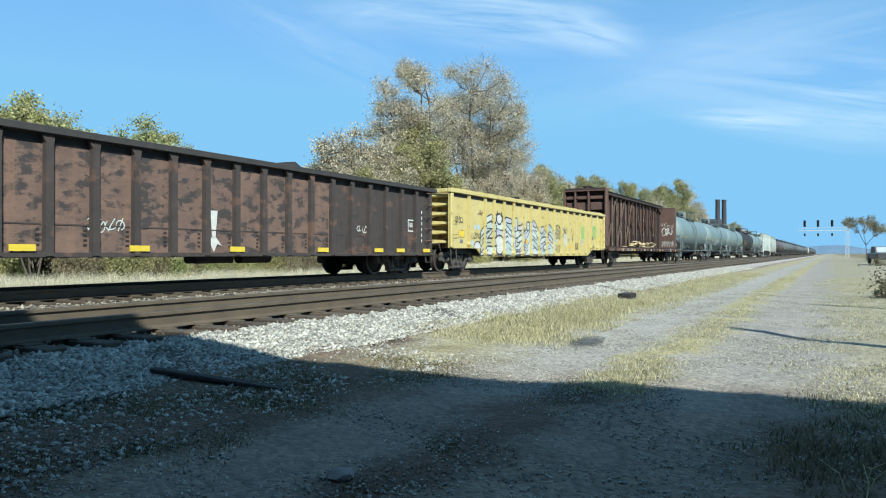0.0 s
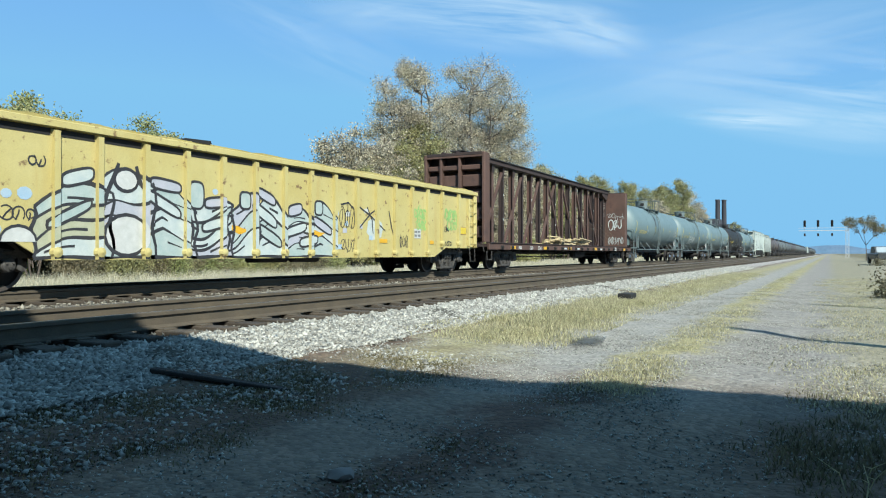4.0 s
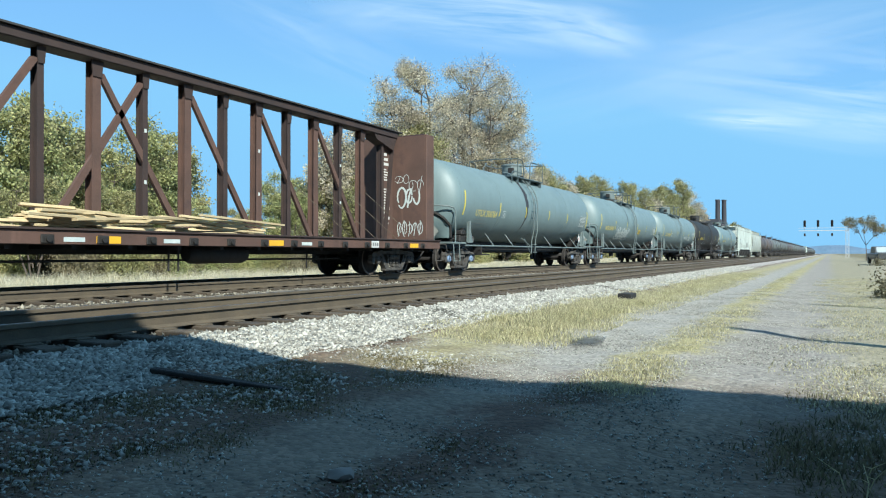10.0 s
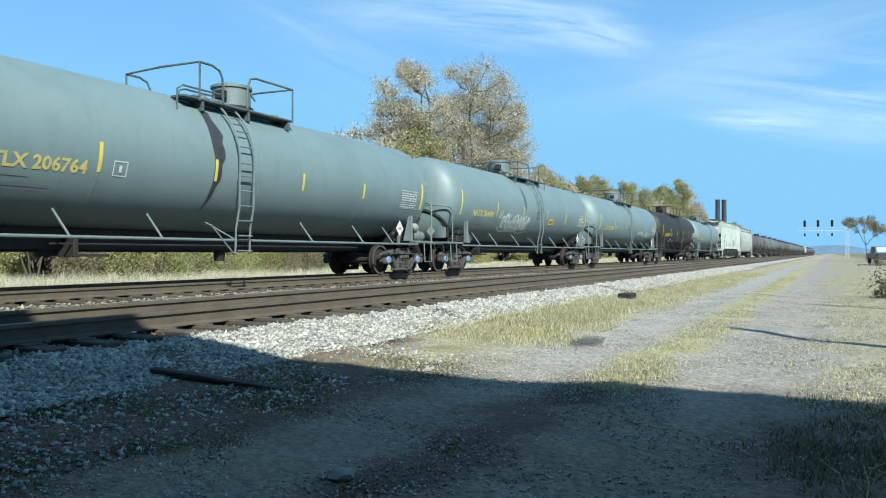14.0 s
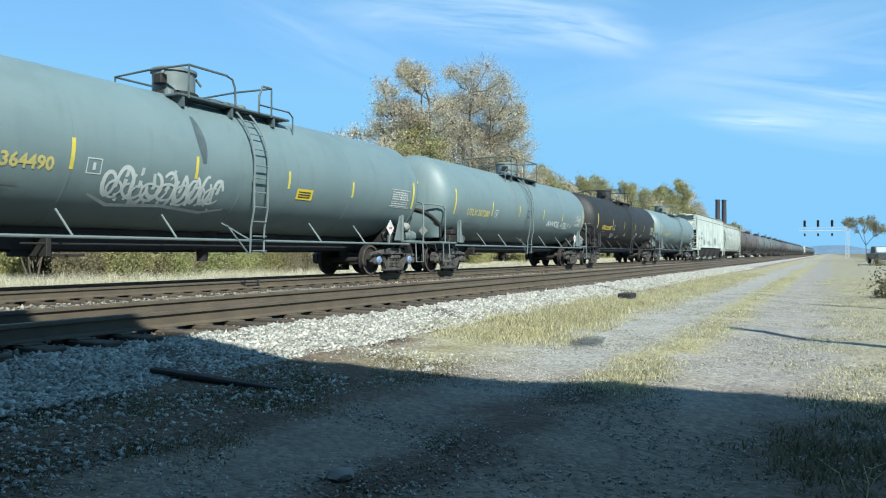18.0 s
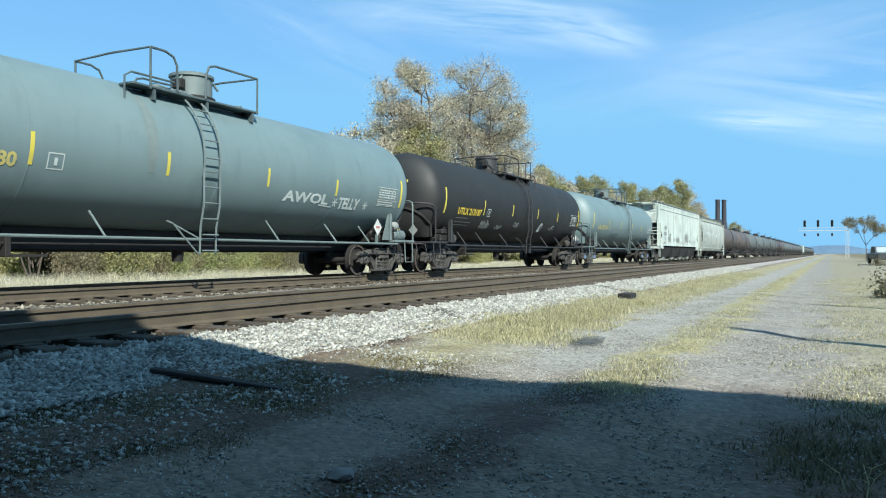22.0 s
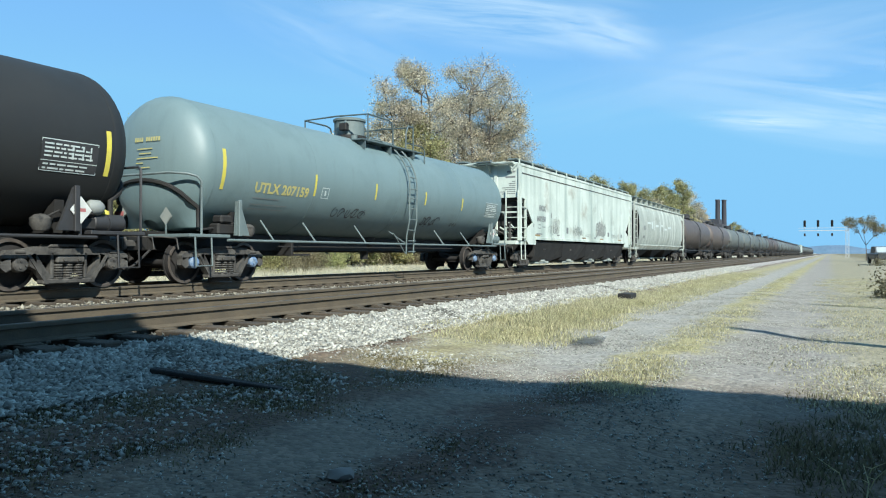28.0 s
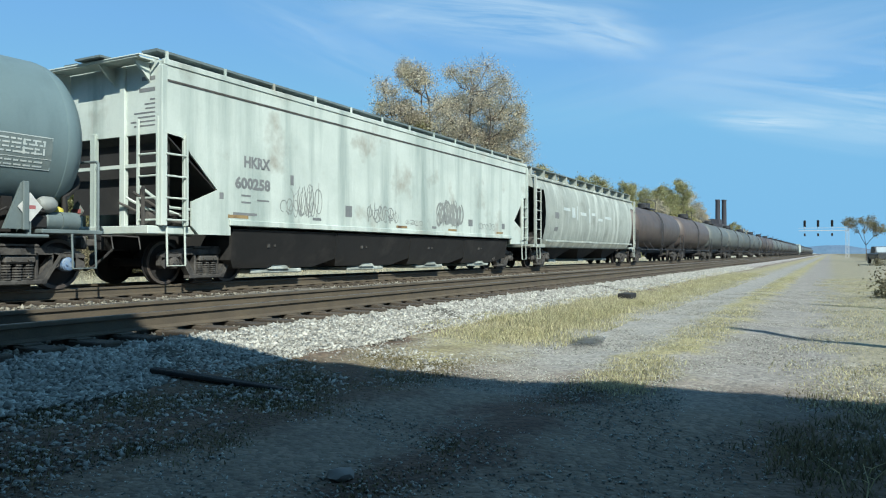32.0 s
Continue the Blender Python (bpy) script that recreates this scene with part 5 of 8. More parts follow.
def loose_boards():
    """Broken dunnage boards left on the centerbeam's deck; each is a thing and rides along."""
    rng = random.Random(12)
    for k in range(44):
        u = rng.random() ** 1.3
        x = -1.9 + u * 4.6
        ln, tilt = rng.uniform(0.7, 2.2) * (0.6 + 0.4 * u + 0.2), rng.uniform(-0.2, 0.2)
        z = CB_DECK + 0.08 + (k % 8) * 0.045 * (1.15 - 0.7 * u)
        b = new("board", Shape().box(-ln / 2, ln / 2, -0.07, 0.07, -0.025, 0.025, 0.005).mesh("board", M_LUMBER))
        tagged(b, "loose pale lumber board lying on the flat car", "board", "boards on the flat car")
        TRAIN.append((b, CB_MID + x, rng.uniform(-1.3, -0.4), z, rng.uniform(-8, 8), math.degrees(tilt) * 0.4, rng.uniform(-18, 18)))
    for k in range(4):
        b = new("board", Shape().box(-1.5, 1.5, -0.05, 0.05, -0.025, 0.025, 0.005).mesh("board", M_LUMBER))
        tagged(b, "long pale board leaning on the lumber heap", "board", "boards on the flat car")
        TRAIN.append((b, CB_MID + 1.7 + k * 0.35, -0.9 - 0.1 * k, CB_DECK + 0.22 + 0.05 * k, 0, 5 - k, 4 * k - 6))


loose_boards()

R_TANK, Z_TANK = 1.5, 2.62


def on_tank(x, z, lift=0.007, cy=0.0):
    """A point on the tank's side that faces the lane, at height z."""
    d = max(-0.999, min(0.999, (z - Z_TANK) / (R_TANK + lift)))
    return (x, cy - (R_TANK + lift) * math.sqrt(1 - d * d), z)


HEAD_DEPTH = 0.66


def head_drop(q):
    """How far a tank head falls back from its middle at share q of the radius."""
    return HEAD_DEPTH * (1 - math.sqrt(1 - min(0.9999, q ** 2.5)))


def tank_marks(car, text, x, z, size, mat, squeeze=1.0, name="writing", label="yellow stencilled reporting mark"):
    v, f = WRITING[text]
    part(name, Shape().add([on_tank(x + a * size * squeeze, z + b * size) for a, b, c in v], f), mat, car, label)


def strip(car, x, z0, z1, w, mat, name="reflector", label="yellow reflective strip"):
    s = Shape()
    n = 6
    v = []
    for i in range(n + 1):
        z = z0 + (z1 - z0) * i / n
        v += [on_tank(x - w / 2, z, 0.006), on_tank(x + w / 2, z, 0.006)]
    s.add(v, [(2 * i, 2 * i + 1, 2 * i + 3, 2 * i + 2) for i in range(n)])
    part(name, s, mat, car, label)


def tank_car(x0, x1, shell, fit, label, mark="", turning=True, detail=True, hatch_x=0.5, cap=None, ladder_x=-0.5, rail_half=1.52, rail_top=4.73, placard_at=-1.12):
    car, half = start_car("tank_car", x0, x1, label)
    H = half - 0.56
    prof = [(-H + head_drop(q), max(0.001, R_TANK * q)) for q in (0.0, 0.25, 0.45, 0.6, 0.72, 0.82, 0.9, 0.95, 0.985, 1.0)]
    prof += [(-0.2, R_TANK), (0.2, R_TANK)]
    prof += [(-p[0], p[1]) for p in reversed(prof[:10])]
    s = Shape().lathe(prof, (0, 0, Z_TANK), (1, 0, 0), 48 if detail else 28)
    part("tank_shell", s, shell, car)
    for x in (-H + 0.68, -H * 0.5, 0.0, H * 0.5, H - 0.68):
        part("weld_seam", Shape().lathe([(x - 0.02, R_TANK - 0.01), (x - 0.015, R_TANK + 0.004), (x + 0.015, R_TANK + 0.004), (x + 0.02, R_TANK - 0.01)], (0, 0, Z_TANK), (1, 0, 0), 48 if detail else 20), shell, car)
        if not detail:
            break
    part("centre_sill", Shape().box(-half + 0.55, half - 0.55, -0.22, 0.22, 0.72, 1.12), M_BLACK, car)
    for side in (-1, 1):
        xe = side * (half - 0.55)
        # cradle under the shell and end platform
        cr = Shape().prism([(-1.1, 1.0), (1.1, 1.0), (1.14, 1.58), (1.0, 1.48), (0.0, 1.15), (-1.0, 1.48), (-1.14, 1.58)], side * (half - 2.1) - 0.09, side * (half - 2.1) + 0.09, axis="x")
        part("bolster", cr, M_BLACK, car)
        part("end_platform", Shape().box(min(xe, xe - side * 1.15), max(xe, xe - side * 1.15), -1.45, 1.45, 0.98, 1.05, 0.01), fit, car)
        xr = xe - side * (0.34 if side < 0 else 0.08)
        xf = side * (H + 0.1)
        rail = Shape().tube([(xr, -1.42, 1.05), (xr, -1.42, 2.15), (xr * 0.8 + xf * 0.2, -1.38, 2.25), (xr * 0.5 + xf * 0.5, -1.25, 2.30), (xf, -0.95, 2.32), (xf, 0.95, 2.32), (xr * 0.5 + xf * 0.5, 1.25, 2.30), (xr * 0.8 + xf * 0.2, 1.38, 2.25), (xr, 1.42, 2.15), (xr, 1.42, 1.05)], 0.026, 8)
        part("end_handrail", rail, fit, car)
        if detail:
            # bulged lower head shield with a dark rim
            hs = Shape()
            n = 18
            rows = []
            for i in range(6):
                rr = 1.30 * (i + 1) / 6
                row = []
                for k in range(n + 1):
                    y, z = rr * math.cos(math.pi * k / n) * 0.88, 1.20 + max(0.0, math.sin(math.pi * k / n)) ** 0.5 * rr * 0.77
                    q = min(0.995, math.hypot(y, z - Z_TANK) / R_TANK)
                    row.append((side * (H - head_drop(q) + 0.05 + 0.05 * (1 - (rr / 1.3) ** 2)), y, z))
                rows.append(row)
            hs.add([p for r in rows for p in r], [(i * (n + 1) + k, i * (n + 1) + k + 1, (i + 1) * (n + 1) + k + 1, (i + 1) * (n + 1) + k) for i in range(5) for k in range(n)])
            sh = part("head_shield", hs, shell, car, "lower head shield")
            part("shield_rim", Shape().tube([(p[0] + side * 0.02, p[1], p[2]) for p in rows[-1]], 0.05, 6), M_BLACK, sh, "black rubber shield rim")
            part("placard", Shape().add([(xe - side * 0.02, -0.75 + a, 1.42 + b) for a, b in ((-0.17, 0), (0, -0.19), (0.17, 0), (0, 0.19))], [(0, 1, 2, 3)]).add([(xe + side * 0.004, -0.75 + a, 1.42 + b) for a, b in ((-0.17, 0), (0, -0.19), (0.17, 0), (0, 0.19))], [(0, 1, 2, 3)]), M_FADED, car, "dirty grey diamond hazard placard")
            part("placard_band", Shape().box(xe - side * 0.028 - 0.003, xe - side * 0.028 + 0.003, -0.87, -0.63, 1.38, 1.46), M_RED_MARK, car)
            part("placard_post", Shape().box(xe - side * 0.012, xe + side * 0.002, -0.77, -0.73, 1.05, 1.26), fit, car)
            # valve gear, upright bracket and pipes beside the end platform
            xb = side * (half - 1.98)
            part("upright_bracket", Shape().prism([(xb - side * 0.34, 1.04), (xb + side * 0.10, 1.04), (xb + side * 0.05, 1.80), (xb - side * 0.03, 1.80)], -1.42, -1.36).box(xb - 0.05, xb + 0.05, -1.48, -1.42, 1.02, 1.82, 0.012), fit, car)
            part("valve_box", Shape().box(min(xb, xb + side * 0.5), max(xb, xb + side * 0.5), -1.30, -1.0, 1.05, 1.3, 0.04).box(min(xb + side * 0.1, xb + side * 0.45), max(xb + side * 0.1, xb + side * 0.45), -1.34, -1.05, 1.3, 1.48, 0.04), M_BLACK, car)
            part("relay_valve", Shape().lathe([(0, 0.001), (0.01, 0.12), (0.1, 0.17), (0.22, 0.17), (0.28, 0.1), (0.3, 0.001)], (xb - side * 0.5, -1.2, 1.02), (0, 0, 1), 12), M_TRUCK, car)
            part("brake_pipe", Shape().tube([(xb - side * 0.5, -1.15, 1.2), (xb - side * 0.2, -1.25, 1.38), (xb + side * 0.2, -1.2, 1.22), (xb + side * 0.9, -1.1, 1.15)], 0.025, 6), M_BLACK, car)
        for sg in (-1, 1):
            st = Shape().tube([(xe - side * 0.15, sg * 1.44, 0.98), (xe - side * 0.15, sg * 1.47, 0.38), (xe - side * 0.6, sg * 1.47, 0.38), (xe - side * 0.6, sg * 1.44, 0.98)], 0.02, 6)
            part("step", st, fit, car)
    for sg in (-1, 1):
        part("side_rail", Shape().tube([(-half + 1.6, sg * 1.46, 0.93), (half - 1.6, sg * 1.46, 0.93)], 0.03, 8), fit, car)
        mirror = 1 if hatch_x > 0 else -1
        for x in [mirror * q for q in (-4.78, -2.8, 1.9, 4.18, 5.75)]:
            part("rail_bracket", Shape().tube([(x - 0.05, sg * 1.12, 1.42), (x + 0.05, sg * 1.45, 0.94)], 0.022, 6), fit, car)
        lad = Shape()
        arc = [math.radians(a) for a in range(-52, 86, 8)]
        lx = ladder_x
        for dx in (-0.22, 0.22):
            pts = [(lx + dx, sg * 1.5, 0.62), (lx + dx, sg * 1.52, 1.2)] + [(lx + dx, sg * 1.64 * math.cos(a) if a > -0.15 else sg * 1.62, Z_TANK + 1.64 * math.sin(a)) for a in arc if a > -0.75]
            lad.tube(pts, 0.024, 6)
        for k in range(6):
            z = 0.7 + k * 0.33
            lad.tube([(lx - 0.22, sg * 1.58, z), (lx + 0.22, sg * 1.58, z)], 0.016, 6)
        for a in [math.radians(q) for q in range(0, 80, 13)]:
            lad.tube([(lx - 0.22, sg * 1.64 * math.cos(a), Z_TANK + 1.64 * math.sin(a)), (lx + 0.22, sg * 1.64 * math.cos(a), Z_TANK + 1.64 * math.sin(a))], 0.016, 6)
        part("ladder", lad, fit, car)
        if detail:
            tri = Shape().tube([(lx - 0.9, sg * 1.46, 1.25), (lx - 0.3, sg * 1.5, 0.66), (lx - 0.22, sg * 1.5, 0.66)], 0.02, 6).tube([(lx - 0.9, sg * 1.3, 1.3), (lx - 0.2, sg * 1.46, 0.95)], 0.02, 6)
            part("ladder_brace", tri, fit, car)
    top = Z_TANK + R_TANK
    if detail:
        m = 1 if hatch_x > 0 else -1
        deck = M_GREY_TOP if shell is M_GREY_TANK else fit
        for y in (-1, 1):
            lo, hi = sorted((m * -1.95, m * 1.55))
            part("platform", Shape().box(lo, hi, y * 0.95 - 0.2, y * 0.95 + 0.2, 3.92, 3.97, 0.01), deck, car, "grating walkway beside the hatch")
            for x in (-1.4, 0.0, 1.4):
                part("platform_bracket", Shape().box(x - 0.03, x + 0.03, y * 0.95 - 0.18, y * 0.95 + 0.18, 3.70, 3.92), deck, car)
            rl = Shape().tube([(m * -rail_half, y * 1.15, 3.9), (m * -rail_half, y * 1.15, rail_top), (m * -rail_half, 0, rail_top + 0.03)], 0.026, 6)
            rl.tube([(m * -rail_half, y * 1.15, rail_top), (m * -rail_half * 0.76, y * 1.15, rail_top), (m * -0.95, y * 1.15, rail_top - 0.07), (m * -0.86, y * 1.15, rail_top - 0.23), (m * -0.84, y * 1.15, 3.96)], 0.026, 6)
            part("top_handrail", rl, deck, car)
            rl = Shape().tube([(m * rail_half, y * 1.15, 3.9), (m * rail_half, y * 1.15, rail_top), (m * rail_half, 0, rail_top + 0.03)], 0.026, 6)
            rl.tube([(m * rail_half, y * 1.15, rail_top), (m * 0.2, y * 1.15, rail_top), (m * 0.02, y * 1.15, rail_top - 0.05), (m * -0.06, y * 1.15, rail_top - 0.23), (m * -0.08, y * 1.15, 3.96)], 0.026, 6)
            part("top_handrail", rl, deck, car)
            part("top_grab", Shape().tube([(m * -2.1, y * 1.12, 3.6), (m * -2.1, y * 1.12, 4.05), (m * -1.95, y * 1.12, 4.15), (m * -0.9, y * 1.12, 4.15)], 0.022, 6), deck, car)
        hat = Shape().lathe([(-0.2, 0.001), (-0.2, 0.46), (0.48, 0.46), (0.49, 0.50), (0.55, 0.50), (0.58, 0.44), (0.6, 0.001)], (hatch_x, 0, top + 0.05), (0, 0, 1), 24)
        h = part("hatch", hat, fit, car)
        # black ring put in for the shade at the hatch's foot, plus hinge block
        part("hatch_gasket", Shape().lathe([(-0.12, 0.47), (-0.12, 0.53), (0.04, 0.53), (0.04, 0.47)], (hatch_x, 0, top + 0.05), (0, 0, 1), 24).box(hatch_x - 0.62, hatch_x - 0.44, -0.3, -0.05, top + 0.2, top + 0.42, 0.02), M_BLACK, h, "black ring for the shade under the hatch, and hinge block")
        for sx in (-1, 1):
            part("hatch_bolt", Shape().tube([(hatch_x + sx * 0.46, -0.2, top + 0.5), (hatch_x + sx * 0.6, -0.22, top + 0.36)], 0.03, 6), fit, h)
        part("valve", Shape().lathe([(0, 0.001), (0, 0.14), (0.16, 0.14), (0.2, 0.09), (0.2, 0.001)], (hatch_x - m * 1.5, -0.55, top - 0.14), (0, 0, 1), 12), fit, car)
        part("valve", Shape().lathe([(0, 0.001), (0, 0.10), (0.14, 0.10), (0.16, 0.001)], (hatch_x + m * 0.75, -0.7, top - 0.16), (0, 0, 1), 10), fit, car)
    else:
        part("hatch", Shape().lathe([(-0.1, 0.001), (-0.1, 0.5), (0.45, 0.5), (0.5, 0.4), (0.5, 0.001)], (0.3, 0, top), (0, 0, 1), 12), fit, car)
        part("platform", Shape().box(-1.4, 1.8, -0.6, 0.6, top + 0.03, top + 0.09).tube([(-1.4, -0.6, top), (-1.4, -0.6, top + 0.7), (1.8, -0.6, top + 0.7), (1.8, -0.6, top)], 0.025, 5), fit, car)
    part("bottom_outlet", Shape().lathe([(0, 0.001), (0, 0.35), (0.3, 0.3), (0.5, 0.14), (0.72, 0.12), (0.72, 0.001)], (0.2, 0, Z_TANK - R_TANK + 0.06), (0, 0, -1), 14), M_BLACK, car)
    if detail:
        part("underframe_pipe", Shape().tube([(-half + 3, 0.5, 0.7), (half - 3, 0.5, 0.7)], 0.03, 6).tube([(-4.5, -0.55, 0.82), (5.2, -0.55, 0.82)], 0.02, 6), M_BLACK, car)
        part("brake_hanger", Shape().box(-4.05, -3.95, -0.6, 0.6, 0.58, 0.95, 0.01).box(-3.96, -3.3, -0.62, -0.56, 0.58, 0.63), M_BLACK, car)
        xr = half - 1.55
        part("brake_cylinder", Shape().lathe([(-0.36, 0.001), (-0.34, 0.13), (-0.30, 0.165), (-0.03, 0.165), (-0.03, 0.18), (0.03, 0.18), (0.03, 0.165), (0.30, 0.165), (0.34, 0.13), (0.36, 0.001)], (xr + 0.36, -1.15, 1.20), (1, 0, 0), 16), fit, car)
        dia = ((-0.21, 0), (0, -0.24), (0.21, 0), (0, 0.24))
        part("air_reservoir", Shape().lathe([(-0.17, 0.001), (-0.15, 0.09), (-0.08, 0.14), (0.08, 0.14), (0.15, 0.09), (0.17, 0.001)], (xr + 0.06, -1.25, 1.47), (1, 0, 0), 14), M_FADED, car, "small pale grey air reservoir")
        part("valve_cap", Shape().lathe([(0, 0.09), (0.06, 0.08), (0.1, 0.001)], (xr + 0.34, -1.15, 1.36), (0, 0, 1), 10), M_YEL_STRIP, car, "yellow valve cap")
        part("placard", Shape().add([(xr + placard_at + a, -1.45, 1.40 + b) for a, b in dia] + [(xr + placard_at + a, -1.44, 1.40 + b) for a, b in dia], [(0, 1, 2, 3), (7, 6, 5, 4), (0, 4, 5, 1), (1, 5, 6, 2), (2, 6, 7, 3), (3, 7, 4, 0)]), M_WHITE_MARK, car, "white diamond hazard placard")
        part("placard_band", Shape().box(xr + placard_at - 0.09, xr + placard_at + 0.09, -1.4535, -1.451, 1.37, 1.43), M_RED_MARK, car)
        part("head_bracket", Shape().box(xr + placard_at - 0.03, xr + placard_at + 0.03, -1.438, -1.36, 0.95, 1.22, 0.01), fit, car)
        for x, a, b in ((-7.33, 2.03, 2.90), (7.47, 2.04, 2.85), (-4.15, 2.10, 2.64), (-1.36, 2.18, 2.64), (1.55, 2.20, 2.62), (4.21, 2.17, 2.59)):
            if not (mark == "UTLX 207159" and x > 7):
                strip(car, x, a, b, 0.10 if abs(x) > 7 else 0.075, M_YEL_STRIP)
        # boxed data table: outline, rows of short dashes, upright rules
        rng = random.Random(len(TRAIN))
        tb = part("data_table", Shape().add([on_tank(6.2 + 1.06 * (i % 6) / 5, 2.03 + 0.54 * (i // 6) / 3, 0.005) for i in range(24)], [(6 * r + c, 6 * r + c + 1, 6 * r + c + 7, 6 * r + c + 6) for r in range(3) for c in range(5)]), M_TABLE if shell is M_GREY_TANK else M_BLACK_PART, car, "dull painted data table")
        fr = Shape()
        for u0, u1, v0, v1 in ((6.2, 7.26, 2.03, 2.042), (6.2, 7.26, 2.20, 2.212), (6.2, 7.26, 2.555, 2.57), (6.2, 6.212, 2.042, 2.555), (7.248, 7.26, 2.042, 2.555), (6.75, 6.79, 2.26, 2.5), (6.95, 6.98, 2.26, 2.5), (7.1, 7.13, 2.26, 2.5)):
            fr.add([on_tank(u, v, 0.009) for u, v in ((u0, v0), (u1, v0), (u1, v1), (u0, v1))], [(0, 1, 2, 3)])
        part("table_rule", fr, M_PALE_MARK, tb)
        for r in range(7):
            z = 2.065 + r * 0.068
            if abs(z - 2.2) < 0.03:
                continue
            pan = Shape()
            u = 6.25
            while u < 7.1:
                w = rng.uniform(0.05, 0.2)
                if u + w < 7.2:
                    pan.add([on_tank(u + a, z + b, 0.009) for a, b in ((0, 0), (w, 0), (w, 0.028), (0, 0.028))], [(0, 1, 2, 3)])
                u += w + 0.03
            part("data_line", pan, M_PALE_MARK, tb)
        sq = Shape()
        for u0, u1, v0, v1 in ((0, 0.3, 0, 0.02), (0, 0.3, 0.26, 0.28), (0, 0.02, 0.02, 0.26), (0.28, 0.3, 0.02, 0.26), (0.12, 0.18, 0.07, 0.2)):
            sq.add([on_tank(-3.86 + u, 2.06 + v, 0.007) for u, v in ((u0, v0), (u1, v0), (u1, v1), (u0, v1))], [(0, 1, 2, 3)])
        part("stencil_square", sq, M_PALE_MARK, car, "small pale stencilled square")
        if mark:
            tank_marks(car, mark, -6.32, 2.05, 0.32, M_YEL_MARK if shell is not M_GREY_TANK else M_YEL_TEXT, 0.96 if mark.startswith("NATX") else 1.05)
            for w, dz in ((0.9, -0.12), (1.3, -0.26), (1.2, -0.36)):
                part("small_stencil", Shape().add([on_tank(-6.3 + a * w, 2.03 + dz + b) for a, b in ((0, 0), (1, 0), (1, 0.02), (0, 0.02))], [(0, 1, 2, 3)]), M_GREY_MARK, car, "faint small stencilled line")
            # the same mark, small, on the head
            for r, (y0, w, h) in enumerate(((-0.45, 0.75, 0.09), (-0.36, 0.45, 0.022), (-0.30, 0.36, 0.022), (-0.38, 0.62, 0.022), (-0.40, 0.22, 0.022), (-0.40, 0.42, 0.022))):
                z = 2.96 - r * 0.10 + (0.07 if r == 0 else 0)
                hd = Shape()
                # the first line is broken into single characters
                pieces = [(y0 + w * c / 11, w / 11 * 0.7) for c in range(11) if c != 4] if r == 0 else [(y0, w)]
                for a, b in pieces:
                    row = []
                    for i in range(4):
                        y = -(a + 0.25 + b * i / 3)
                        for zz in (z, z + h):
                            row.append((-H - 0.022 + head_drop(math.hypot(y, zz - Z_TANK) / R_TANK), y, zz))
                    hd.add(row, [(2 * i, 2 * i + 1, 2 * i + 3, 2 * i + 2) for i in range(3)])
                part("head_stencil", hd, M_YEL_TEXT, car, "small worn yellow mark on the tank head")
    couplers(car, half, M_BLACK)
    for x in (-half + 1.88, half - 1.88):
        add_truck(car, x, turning, cap)
    return car


P = [65.5, 83.2, 100.9, 118.7, 136.4, 154.0]
T1 = tank_car(P[0], P[1], M_GREY_TANK, M_GREY_PART, "grey-green tank car with yellow reporting mark", "UTLX 206764", cap=CAP_BLUE, hatch_x=0.6, ladder_x=-0.6)
T2 = tank_car(P[1], P[2], M_GREY_TANK, M_GREY_PART, "grey-green tank car with white graffiti scrawl", "NATX 364490", cap=CAP_BLUE, hatch_x=-0.65, ladder_x=0.4, rail_half=1.28, rail_top=4.60)
T3 = tank_car(P[2], P[3], M_GREY_TANK, M_GREY_PART, "grey-green tank car tagged with white words", "UTLX 207280", hatch_x=0.6, ladder_x=-0.35)
T4 = tank_car(P[3], P[4], M_BLACK_TANK, M_BLACK_PART, "black tank car with yellow reporting mark", "UTLX 213187", hatch_x=-0.8, ladder_x=0.25, rail_half=1.46, rail_top=4.70, placard_at=-0.35)
T5 = tank_car(P[4], P[5], M_GREY_TANK, M_GREY_PART, "grey-green tank car ahead of the white hopper", "UTLX 207159", hatch_x=-0.6, cap=CAP_BLUE, ladder_x=0.5, rail_half=1.30, rail_top=4.70, placard_at=-0.35)


